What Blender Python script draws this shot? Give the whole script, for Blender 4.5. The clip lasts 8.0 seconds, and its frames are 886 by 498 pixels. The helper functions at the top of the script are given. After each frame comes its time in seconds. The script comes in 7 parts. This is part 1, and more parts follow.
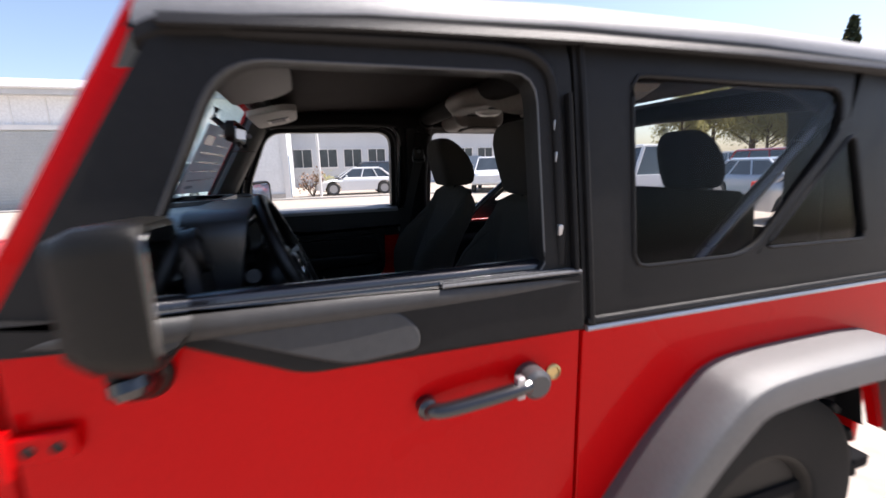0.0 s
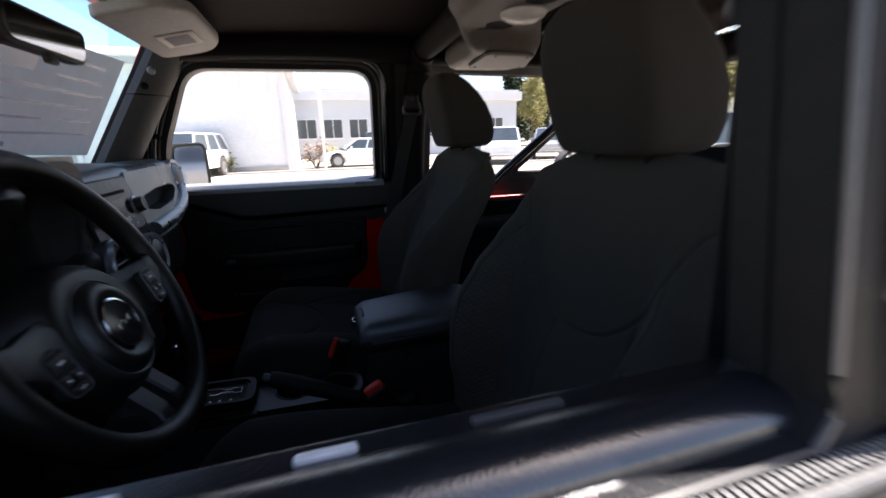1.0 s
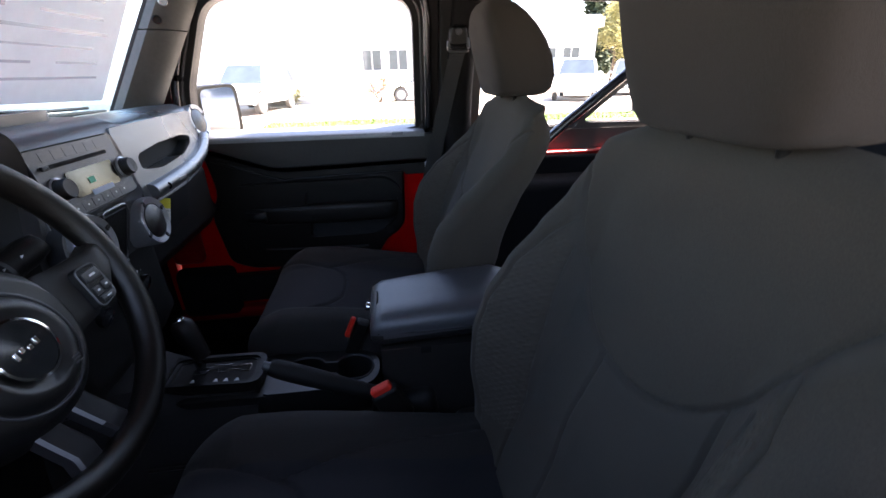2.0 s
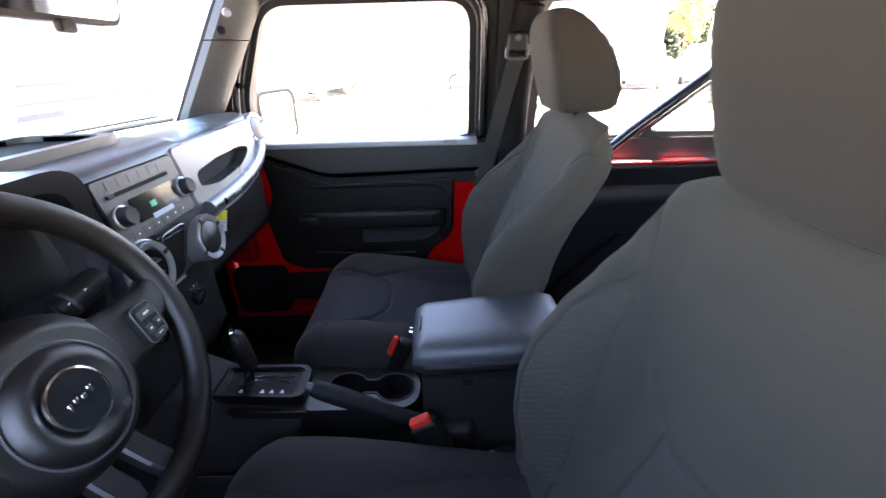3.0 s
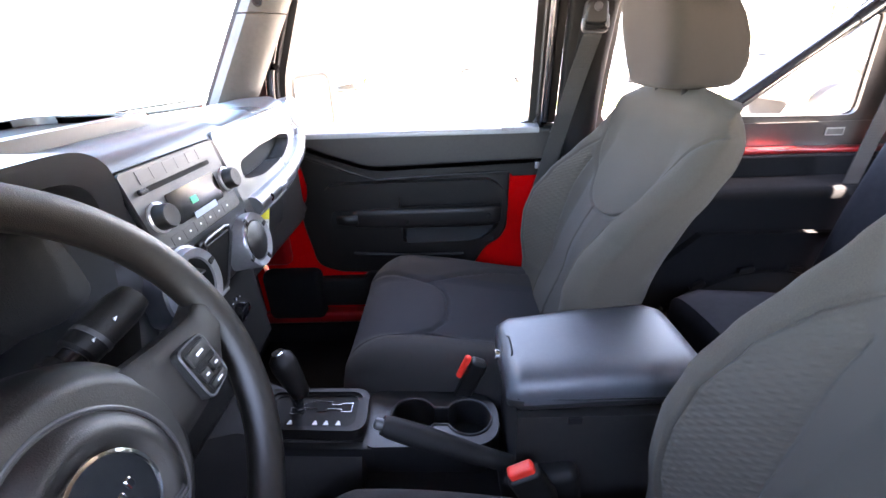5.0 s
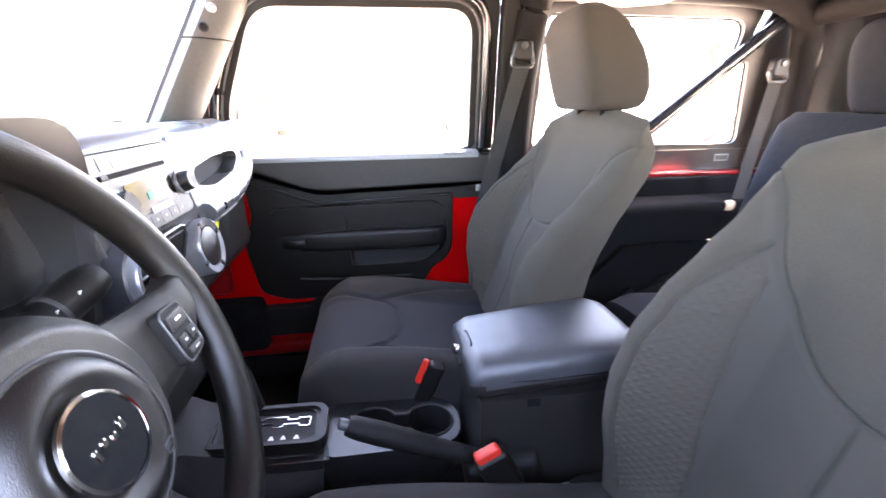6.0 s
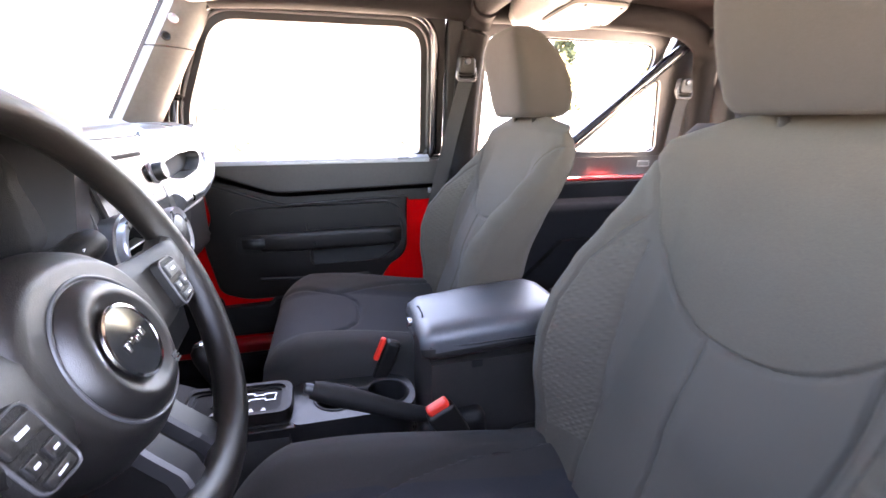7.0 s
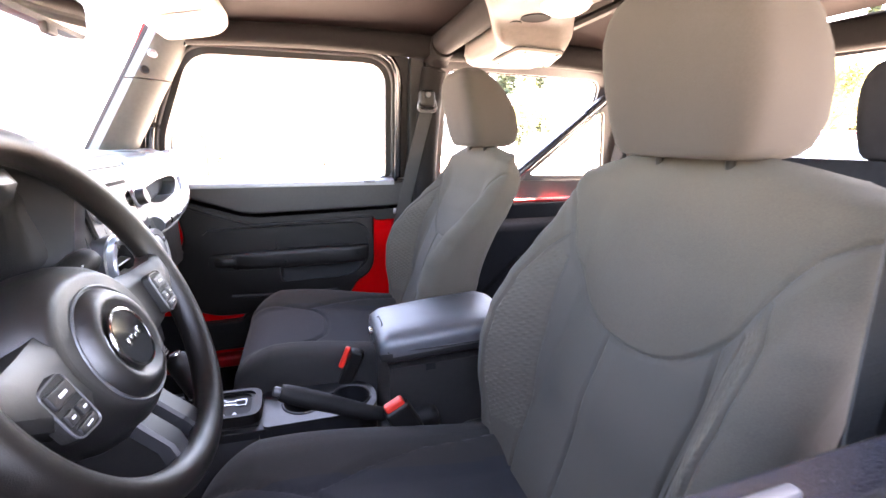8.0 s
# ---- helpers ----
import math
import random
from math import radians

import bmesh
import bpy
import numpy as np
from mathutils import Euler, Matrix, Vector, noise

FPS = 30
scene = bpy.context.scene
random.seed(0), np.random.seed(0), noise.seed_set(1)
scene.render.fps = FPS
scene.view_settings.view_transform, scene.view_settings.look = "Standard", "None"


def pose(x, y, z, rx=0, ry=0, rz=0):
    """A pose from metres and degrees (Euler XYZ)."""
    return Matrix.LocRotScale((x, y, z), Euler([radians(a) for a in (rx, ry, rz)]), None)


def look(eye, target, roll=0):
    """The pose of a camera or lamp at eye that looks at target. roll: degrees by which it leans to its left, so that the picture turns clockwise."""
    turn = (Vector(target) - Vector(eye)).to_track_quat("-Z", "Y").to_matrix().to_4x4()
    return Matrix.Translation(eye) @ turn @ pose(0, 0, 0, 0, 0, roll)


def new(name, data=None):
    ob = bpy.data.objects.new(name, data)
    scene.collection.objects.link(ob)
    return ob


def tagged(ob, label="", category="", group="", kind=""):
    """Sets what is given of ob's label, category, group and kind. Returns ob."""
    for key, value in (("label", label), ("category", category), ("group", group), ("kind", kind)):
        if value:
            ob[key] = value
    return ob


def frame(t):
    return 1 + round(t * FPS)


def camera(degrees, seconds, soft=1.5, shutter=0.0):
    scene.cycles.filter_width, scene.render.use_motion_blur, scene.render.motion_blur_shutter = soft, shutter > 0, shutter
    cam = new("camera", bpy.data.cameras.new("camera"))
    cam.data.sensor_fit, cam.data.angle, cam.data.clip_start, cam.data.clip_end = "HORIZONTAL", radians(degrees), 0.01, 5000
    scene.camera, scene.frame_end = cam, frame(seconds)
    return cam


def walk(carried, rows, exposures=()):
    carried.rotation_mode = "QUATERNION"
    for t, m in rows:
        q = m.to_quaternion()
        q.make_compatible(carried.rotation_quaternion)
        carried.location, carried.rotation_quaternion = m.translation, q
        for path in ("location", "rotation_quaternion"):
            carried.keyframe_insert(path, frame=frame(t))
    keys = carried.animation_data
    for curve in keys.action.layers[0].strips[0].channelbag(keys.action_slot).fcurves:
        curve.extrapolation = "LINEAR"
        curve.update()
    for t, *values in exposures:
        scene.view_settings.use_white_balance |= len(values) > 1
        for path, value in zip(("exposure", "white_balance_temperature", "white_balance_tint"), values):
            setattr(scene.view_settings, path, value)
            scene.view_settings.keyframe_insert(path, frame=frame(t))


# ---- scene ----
cam = camera(93.3, 8.0, shutter=0.5)
PATH = [
    (0, (-0.516, -1.489, 1.43), (0.081, 0.379, 1.038), -1.4),
    (0.2, (-0.445, -1.324, 1.43), (0.151, 0.536, 0.998), -2.2),
    (0.4, (-0.413, -1.182, 1.451), (0.213, 0.662, 0.993), -3.0),
    (0.6, (-0.394, -1.064, 1.439), (0.288, 0.755, 0.963), -0.9),
    (0.8, (-0.349, -0.974, 1.417), (0.263, 0.856, 0.889), -1.2),
    (1, (-0.307, -0.898, 1.37), (0.241, 0.955, 0.854), -1.4),
    (1.2, (-0.276, -0.828, 1.351), (0.168, 1.026, 0.746), -2.6),
    (2.3, (-0.176, -0.718, 1.423), (0.0, 1.108, 0.627), -0.7),
    (2.5, (-0.165, -0.705, 1.434), (-0.051, 1.121, 0.626), -1.1),
    (3, (-0.193, -0.669, 1.459), (-0.175, 1.149, 0.625), -1.3),
    (3.5, (-0.225, -0.6, 1.462), (-0.283, 1.193, 0.578), -1.1),
    (4, (-0.257, -0.538, 1.461), (-0.349, 1.257, 0.584), -0.2),
    (4.2, (-0.266, -0.522, 1.451), (-0.387, 1.266, 0.564), -0.7),
    (5.3, (-0.359, -0.531, 1.396), (-0.314, 1.303, 0.6), -2.4),
    (5.5, (-0.37, -0.546, 1.381), (-0.272, 1.306, 0.633), -2.5),
    (6, (-0.369, -0.586, 1.359), (-0.088, 1.281, 0.7), -0.6),
    (6.5, (-0.377, -0.64, 1.337), (0.025, 1.214, 0.701), -0.4),
    (7, (-0.378, -0.701, 1.336), (0.103, 1.147, 0.744), 0.1),
    (7.5, (-0.372, -0.756, 1.345), (0.211, 1.078, 0.802), 0.8),
    (8, (-0.366, -0.809, 1.361), (0.235, 1.03, 0.853), 0.6),
]
EXPOSURES = [(0.0, 1.12, 6450, 16), (0.5, 1.3, 6450, 15), (1.0, 1.85, 6650, 15), (1.2, 2.15, 6800, 16), (2.3, 4.3, 6950, 19), (4.0, 5.7, 7100, 20), (6.0, 6.4, 7800, 24), (8.0, 6.48, 8200, 26)]
walk(cam, [(t, look(eye, target, roll)) for t, eye, target, roll in PATH], EXPOSURES)

# ---- world and light ----
world = bpy.data.worlds.new("sky")
scene.world = world
world.use_nodes = True
wn = world.node_tree
sky = wn.nodes.new("ShaderNodeTexSky")
sky.sky_type, sky.sun_disc = "NISHITA", False
sky.dust_density = 1.6
SUN = Vector((0.46, 0.035, 0.88)).normalized()
sky.sun_elevation = math.asin(SUN.z)
sky.sun_rotation = math.atan2(SUN.x, SUN.y)
wn.links.new(sky.outputs[0], wn.nodes["Background"].inputs[0])
wn.nodes["Background"].inputs[1].default_value = 0.105
sun = new("sun", bpy.data.lights.new("sun", "SUN"))
sun.data.energy, sun.data.angle, sun.data.color = 5.0, radians(0.5), (1.0, 0.95, 0.88)
sun.matrix_world = look(SUN * 50, (0, 0, 0))


# ---- materials ----
def material(name, colour, rough=0.5, metal=0.0, vary=0.12, scale=40, bump=0.0, bump_scale=300, coat=0.0, colour2=None, spec=0.5, sheen=0.0, big=2.0, fine_vary=0.06):
    """A surface with variation at two scales and fine relief."""
    m = bpy.data.materials.new(name)
    m.use_nodes = True
    t = m.node_tree
    b = t.nodes["Principled BSDF"]
    co = t.nodes.new("ShaderNodeTexCoord")
    n1, n2 = t.nodes.new("ShaderNodeTexNoise"), t.nodes.new("ShaderNodeTexNoise")
    n1.inputs["Scale"].default_value, n1.inputs["Detail"].default_value = big, 4
    n2.inputs["Scale"].default_value, n2.inputs["Detail"].default_value = scale, 5
    for n in (n1, n2):
        t.links.new(co.outputs["Object"], n.inputs["Vector"])
    mix = t.nodes.new("ShaderNodeMix")
    mix.data_type = "RGBA"
    c2 = colour2 or tuple(c * (1 - 2 * vary) for c in colour)
    c1 = colour if colour2 else tuple(min(1, c * (1 + 2 * vary)) for c in colour)
    mix.inputs[6].default_value, mix.inputs[7].default_value = (*c1, 1), (*c2, 1)
    t.links.new(n1.outputs["Fac"], mix.inputs[0])
    mul = t.nodes.new("ShaderNodeMix")
    mul.data_type, mul.blend_type = "RGBA", "MULTIPLY"
    mul.inputs[0].default_value = 1.0
    ramp = t.nodes.new("ShaderNodeMapRange")
    ramp.inputs[1].default_value, ramp.inputs[2].default_value = 0.3, 0.7
    ramp.inputs[3].default_value, ramp.inputs[4].default_value = 1 - 2 * fine_vary, 1 + fine_vary
    t.links.new(n2.outputs["Fac"], ramp.inputs[0])
    t.links.new(mix.outputs[2], mul.inputs[6])
    t.links.new(ramp.outputs[0], mul.inputs[7])
    t.links.new(mul.outputs[2], b.inputs["Base Color"])
    rr = t.nodes.new("ShaderNodeMapRange")
    rr.inputs[3].default_value, rr.inputs[4].default_value = max(0.02, rough - 0.07), min(1, rough + 0.07)
    t.links.new(n1.outputs["Fac"], rr.inputs[0])
    t.links.new(rr.outputs[0], b.inputs["Roughness"])
    b.inputs["Metallic"].default_value = metal
    b.inputs["Coat Weight"].default_value = coat
    b.inputs["Coat Roughness"].default_value = 0.05
    b.inputs["Specular IOR Level"].default_value = spec
    b.inputs["Sheen Weight"].default_value = sheen
    if bump:
        n3, bp = t.nodes.new("ShaderNodeTexNoise"), t.nodes.new("ShaderNodeBump")
        n3.inputs["Scale"].default_value, n3.inputs["Detail"].default_value = bump_scale, 3
        t.links.new(co.outputs["Object"], n3.inputs["Vector"])
        bp.inputs["Strength"].default_value, bp.inputs["Distance"].default_value = bump, 0.002
        t.links.new(n3.outputs["Fac"], bp.inputs["Height"])
        t.links.new(bp.outputs[0], b.inputs["Normal"])
    return m


def weave(name, colour, colour2, step, bump=0.5, zones=None):
    """Cloth with fine threads; with zones, the mesh's attributes choose a darker cloth (zone) and a diamond quilt (quilt)."""
    m = material(name, colour, 0.92, vary=0.08, scale=700, colour2=colour2, spec=0.18, sheen=0.04, fine_vary=0.07, big=6, bump=0.4, bump_scale=1500)
    t = m.node_tree
    b = t.nodes["Principled BSDF"]
    if not step:
        return m
    co = t.nodes.new("ShaderNodeTexCoord")
    hs = []
    for turn in (45, -45):
        mp, wv = t.nodes.new("ShaderNodeMapping"), t.nodes.new("ShaderNodeTexWave")
        mp.inputs["Rotation"].default_value = (radians(turn), 0, 0)
        wv.bands_direction = "Y"
        wv.inputs["Scale"].default_value, wv.inputs["Distortion"].default_value = step, 0.3
        t.links.new(co.outputs["Object"], mp.inputs[0])
        t.links.new(mp.outputs[0], wv.inputs[0])
        hs.append(wv)
    ad = t.nodes.new("ShaderNodeMath")
    ad.operation = "MULTIPLY"
    t.links.new(hs[0].outputs["Fac"], ad.inputs[0])
    t.links.new(hs[1].outputs["Fac"], ad.inputs[1])
    bp = t.nodes.new("ShaderNodeBump")
    bp.inputs["Strength"].default_value, bp.inputs["Distance"].default_value = bump, 0.003
    t.links.new(b.inputs["Normal"].links[0].from_socket, bp.inputs["Normal"])
    height = ad.outputs[0]
    if zones:
        old = b.inputs["Base Color"].links[0].from_socket
        for key, col in zip(("zone", "quilt"), zones):
            at, mx = t.nodes.new("ShaderNodeAttribute"), t.nodes.new("ShaderNodeMix")
            at.attribute_name, mx.data_type = key, "RGBA"
            mx.inputs[7].default_value = (*col, 1)
            t.links.new(at.outputs["Fac"], mx.inputs[0])
            t.links.new(old, mx.inputs[6])
            old = mx.outputs[2]
        fine = t.nodes.new("ShaderNodeMix")
        fine.data_type, fine.blend_type = "RGBA", "MULTIPLY"
        fine.inputs[0].default_value = 0.08
        t.links.new(old, fine.inputs[6])
        t.links.new([n for n in t.nodes if n.bl_idname == "ShaderNodeTexNoise"][1].outputs["Fac"], fine.inputs[7])
        t.links.new(fine.outputs[2], b.inputs["Base Color"])
        ml = t.nodes.new("ShaderNodeMath")
        ml.operation = "MULTIPLY"
        t.links.new(at.outputs["Fac"], ml.inputs[0])
        t.links.new(ad.outputs[0], ml.inputs[1])
        height = ml.outputs[0]
    t.links.new(height, bp.inputs["Height"])
    t.links.new(bp.outputs[0], b.inputs["Normal"])
    return m


def sheet_paper(name, colour):
    """Thin paper that daylight shines through."""
    m = material(name, colour, 0.8, vary=0.04, scale=30)
    t = m.node_tree
    tl, mx = t.nodes.new("ShaderNodeBsdfTranslucent"), t.nodes.new("ShaderNodeMixShader")
    tl.inputs[0].default_value = (*colour, 1)
    mx.inputs[0].default_value = 0.55
    t.links.new(t.nodes["Principled BSDF"].outputs[0], mx.inputs[1])
    t.links.new(tl.outputs[0], mx.inputs[2])
    t.links.new(mx.outputs[0], t.nodes["Material Output"].inputs[0])
    return m


def glass(name, tint=(0.9, 0.97, 0.95), rough=0.02, base=0.035):
    """A thin clear pane: mostly see-through, with a Fresnel reflection."""
    m = bpy.data.materials.new(name)
    m.use_nodes = True
    t = m.node_tree
    t.nodes.remove(t.nodes["Principled BSDF"])
    tr, gl, mx, lw, pw, sc = (t.nodes.new(k) for k in ("ShaderNodeBsdfTransparent", "ShaderNodeBsdfGlossy", "ShaderNodeMixShader", "ShaderNodeLayerWeight", "ShaderNodeMath", "ShaderNodeMapRange"))
    tr.inputs[0].default_value = (*tint, 1)
    gl.inputs["Roughness"].default_value = rough
    lw.inputs[0].default_value = 0.5
    pw.operation = "POWER"
    pw.inputs[1].default_value = 5.0
    t.links.new(lw.outputs["Facing"], pw.inputs[0])
    t.links.new(pw.outputs[0], sc.inputs[0])
    sc.inputs[3].default_value, sc.inputs[4].default_value = base, 0.9
    t.links.new(sc.outputs[0], mx.inputs[0])
    t.links.new(tr.outputs[0], mx.inputs[1])
    t.links.new(gl.outputs[0], mx.inputs[2])
    t.links.new(mx.outputs[0], t.nodes["Material Output"].inputs[0])
    return m


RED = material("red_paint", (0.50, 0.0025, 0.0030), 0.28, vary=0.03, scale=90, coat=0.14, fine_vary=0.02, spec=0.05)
# Body red again, darkened for the shade inside the cabin.
RED_SHADED = material("red_paint_shaded", (0.26, 0.003, 0.004), 0.35, vary=0.03, coat=0.3, fine_vary=0.03)
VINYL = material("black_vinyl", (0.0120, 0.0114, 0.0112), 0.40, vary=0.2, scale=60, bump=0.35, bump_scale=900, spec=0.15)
# Paler copy of the black vinyl for areas meant to look sunlit.
LITVINYL = material("sunlit_grey_vinyl", (0.042, 0.041, 0.0405), 0.42, vary=0.2, scale=60, bump=0.35, bump_scale=700, spec=0.3)
# The same black vinyl paled, sunlight on the roof put into its colour.
LITROOF = material("sunlit_roof_vinyl", (0.12, 0.12, 0.122), 0.48, vary=0.14, scale=60, bump=0.35, bump_scale=700, spec=1.0)
VINYL_IN = material("dark_headliner", (0.0180, 0.0128, 0.0122), 0.8, vary=0.15, scale=80, bump=0.3, bump_scale=700, spec=0.12)
BOXPL = material("console_box_plastic", (0.0225, 0.0205, 0.0190), 0.38, vary=0.1, scale=120, bump=0.35, bump_scale=1100, spec=0.3)
TRAYPL = material("console_tray_plastic", (0.0120, 0.0120, 0.0125), 0.32, vary=0.1, scale=120, bump=0.25, bump_scale=1100, spec=0.45)
PLASTIC = material("black_grained_plastic", (0.0085, 0.0078, 0.0072), 0.36, vary=0.12, scale=120, bump=0.35, bump_scale=1100, spec=0.32)
WHEELSKIN = material("black_wheel_skin", (0.0060, 0.0049, 0.0042), 0.32, vary=0.1, scale=160, bump=0.25, bump_scale=1300, spec=0.36)
HUBSKIN = material("dark_hub_plastic", (0.0070, 0.0064, 0.0062), 0.36, vary=0.08, scale=160, bump=0.25, bump_scale=1300, spec=0.65)
DARKSATIN = material("dark_satin_plastic", (0.050, 0.050, 0.052), 0.40, metal=0.0, vary=0.05, scale=200, fine_vary=0.03, spec=0.6)
SPOKE = material("grey_spoke_plastic", (0.016, 0.016, 0.017), 0.32, vary=0.05, scale=200, fine_vary=0.03, spec=0.35)
# Near-black that paints the shade of depth into slots, gaps and recesses.
VOID = material("recess_shade_black", (0.003, 0.003, 0.003), 0.9, vary=0.1)
SOFTBLACK = material("black_soft_trim", (0.0105, 0.0100, 0.0096), 0.5, vary=0.12, scale=120, bump=0.4, bump_scale=900, spec=0.18)
DASH = material("dark_dash_plastic", (0.044, 0.046, 0.051), 0.29, vary=0.1, scale=150, bump=0.2, bump_scale=1200, spec=1.0)
DASHTOP = material("dark_hood_plastic", (0.0130, 0.0135, 0.0150), 0.30, vary=0.1, scale=150, bump=0.2, bump_scale=1200, spec=1.0)
DASHSIDE = material("grey_dash_plastic", (0.025, 0.0245, 0.0255), 0.32, vary=0.1, scale=150, bump=0.3, bump_scale=1200, spec=0.6)
SATIN = material("satin_silver_plastic", (0.42, 0.42, 0.44), 0.32, metal=0.7, vary=0.04, scale=200, fine_vary=0.03)
CHROME = material("chrome", (0.8, 0.8, 0.8), 0.12, metal=1.0, vary=0.03, fine_vary=0.02)
GLOSS = material("gloss_black", (0.01, 0.01, 0.011), 0.1, vary=0.1, coat=0.6)
SCREEN = material("dark_display", (0.012, 0.013, 0.014), 0.12, vary=0.2)
WHITE = material("white_print", (0.75, 0.75, 0.75), 0.6, vary=0.03)
PAPER = material("white_paper", (0.72, 0.70, 0.66), 0.8, vary=0.05, scale=30)
THINPAPER = sheet_paper("translucent_paper", (0.63, 0.64, 0.63))
FAINTPRINT = glass("faint_grey_print", (0.86, 0.86, 0.87), rough=0.4)
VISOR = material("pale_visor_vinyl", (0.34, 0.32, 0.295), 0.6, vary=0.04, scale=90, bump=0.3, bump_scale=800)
GREYPRINT = material("grey_print", (0.20, 0.20, 0.21), 0.8, vary=0.1)
YELLOW = material("yellow_print", (0.78, 0.68, 0.05), 0.7, vary=0.05)
BUCKLE = material("red_buckle_plastic", (0.75, 0.035, 0.02), 0.4, vary=0.05)
WEB = weave("seat_belt_webbing", (0.045, 0.043, 0.041), (0.036, 0.0345, 0.033), 60, 0.12)
HEAD = weave("grey_head_cloth", (0.0345, 0.0292, 0.0245), (0.0296, 0.0252, 0.0210), 0, 0.0)
CLOTH2 = weave("charcoal_seat_cloth", (0.0215, 0.0215, 0.0245), (0.0180, 0.0180, 0.0205), 0, 0.0)
SIDECLOTH = weave("brown_grey_side_cloth", (0.0265, 0.0240, 0.0225), (0.0225, 0.0205, 0.0190), 0, 0.0)
SEAT = weave("grey_seat_cloth", (0.0660, 0.0560, 0.0440), (0.0570, 0.0483, 0.0380), 40, 0.42, zones=((0.0620, 0.0540, 0.0450), (0.0700, 0.0600, 0.0475)))
REARCLOTH = material("dark_bench_cloth", (0.013, 0.0138, 0.017), 0.9, vary=0.08, scale=60, spec=0.15, fine_vary=0.08)
DOORPL = material("door_panel_plastic", (0.0105, 0.0090, 0.0080), 0.33, vary=0.1, scale=120, bump=0.3, bump_scale=1100, spec=0.26)
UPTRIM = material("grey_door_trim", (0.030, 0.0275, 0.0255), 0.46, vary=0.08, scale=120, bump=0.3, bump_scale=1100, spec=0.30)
# Pale grey that puts sun and sky on the far ledge into colour.
LITLEDGE = material("lit_ledge_plastic", (0.20, 0.205, 0.215), 0.30, vary=0.06, scale=80, bump=0.1, bump_scale=700, spec=0.6)
PIPING = material("pale_piping", (0.065, 0.064, 0.064), 0.36, vary=0.15, scale=200)
ZIPPER = material("pale_zip", (0.13, 0.13, 0.132), 0.45, vary=0.2, scale=300, fine_vary=0.2)
# Black rubber and plastic lifted to grey: haze and glare painted in.
HAZETYRE = material("hazed_tyre_rubber", (0.075, 0.073, 0.070), 0.85, vary=0.15, scale=60)
# Near-white for the painted glints on the near sill.
GLINT = material("glint_white", (0.72, 0.74, 0.77), 0.35, metal=0.3, vary=0.06, scale=60)
# Blue in this base stands in for sky seen on the near sill.
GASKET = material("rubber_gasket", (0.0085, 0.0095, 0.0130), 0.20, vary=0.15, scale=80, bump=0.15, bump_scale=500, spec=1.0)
LINER = material("grey_vinyl_liner", (0.050, 0.045, 0.043), 0.35, vary=0.08, scale=90, bump=0.2, bump_scale=800, spec=0.6)
ARMREST = material("charcoal_armrest_vinyl", (0.055, 0.056, 0.061), 0.36, vary=0.06, scale=160, bump=0.3, bump_scale=1000, spec=0.8)
BEIGE = material("light_grey_trim", (0.135, 0.119, 0.102), 0.55, vary=0.05, scale=90, bump=0.3, bump_scale=900)
PILLAR = material("grey_pillar_plastic", (0.060, 0.062, 0.056), 0.40, vary=0.08, scale=120, bump=0.3, bump_scale=900, spec=0.4)
PAD = material("padded_bar_cover", (0.0080, 0.0068, 0.0066), 0.75, vary=0.12, scale=90, bump=0.5, bump_scale=600, spec=0.12)
CARPET = material("black_carpet", (0.010, 0.010, 0.011), 0.95, vary=0.2, scale=400, bump=0.9, bump_scale=1500, spec=0.1)
RUBBER = material("tyre_rubber", (0.009, 0.009, 0.009), 0.8, vary=0.15, scale=60, bump=0.4, spec=0.2)
STEEL = material("steel", (0.45, 0.45, 0.46), 0.35, metal=0.9, vary=0.06)
FLARE = material("flare_plastic", (0.070, 0.070, 0.072), 0.50, vary=0.12, scale=100, bump=0.4, bump_scale=900, spec=1.0)
MIRRORPL = material("mirror_housing_plastic", (0.0095, 0.0090, 0.0078), 0.30, vary=0.1, scale=100, bump=0.4, bump_scale=900, spec=0.18)
BRASS = material("worn_brass", (0.55, 0.42, 0.20), 0.35, metal=0.9, vary=0.08)
BLUEBAR = material("black_painted_tube", (0.02, 0.022, 0.028), 0.22, vary=0.1, coat=0.4)
MIRROR = material("mirror_silvering", (0.85, 0.87, 0.88), 0.02, metal=1.0, vary=0.01, fine_vary=0.01)

WSGLASS = glass("windscreen_glass", (0.72, 0.92, 0.95))
VINYLPANE = glass("clear_vinyl_pane", (0.88, 0.88, 0.88), rough=0.01, base=0.007)
ASPHALT = material("pale_worn_asphalt", (0.385, 0.335, 0.285), 0.9, vary=0.12, scale=6, big=0.25, bump=0.5, bump_scale=90, fine_vary=0.12)
CONCRETE = material("pale_concrete", (0.45, 0.43, 0.40), 0.88, vary=0.08, scale=12, big=0.4, bump=0.4, bump_scale=120)
GRASS = material("grass_blade", (0.10, 0.16, 0.03), 0.8, vary=0.2, scale=8, colour2=(0.16, 0.17, 0.05), big=0.6)
SIDING = material("white_wall_paint", (0.78, 0.79, 0.79), 0.7, vary=0.05, scale=14, big=0.5, fine_vary=0.05)
SIDING2 = material("bluish_wall_paint", (0.60, 0.63, 0.66), 0.75, vary=0.05, scale=14, big=0.5)
TRIMW = material("white_trim_paint", (0.74, 0.74, 0.73), 0.6, vary=0.04)
SHUTTER = material("grey_shutter_paint", (0.42, 0.44, 0.44), 0.6, vary=0.05, scale=20)
ROOFM = material("pale_roof_metal", (0.55, 0.56, 0.57), 0.5, metal=0.2, vary=0.06)
WINDARK = material("window_glass_dark", (0.05, 0.065, 0.08), 0.06, vary=0.2, coat=0.5)
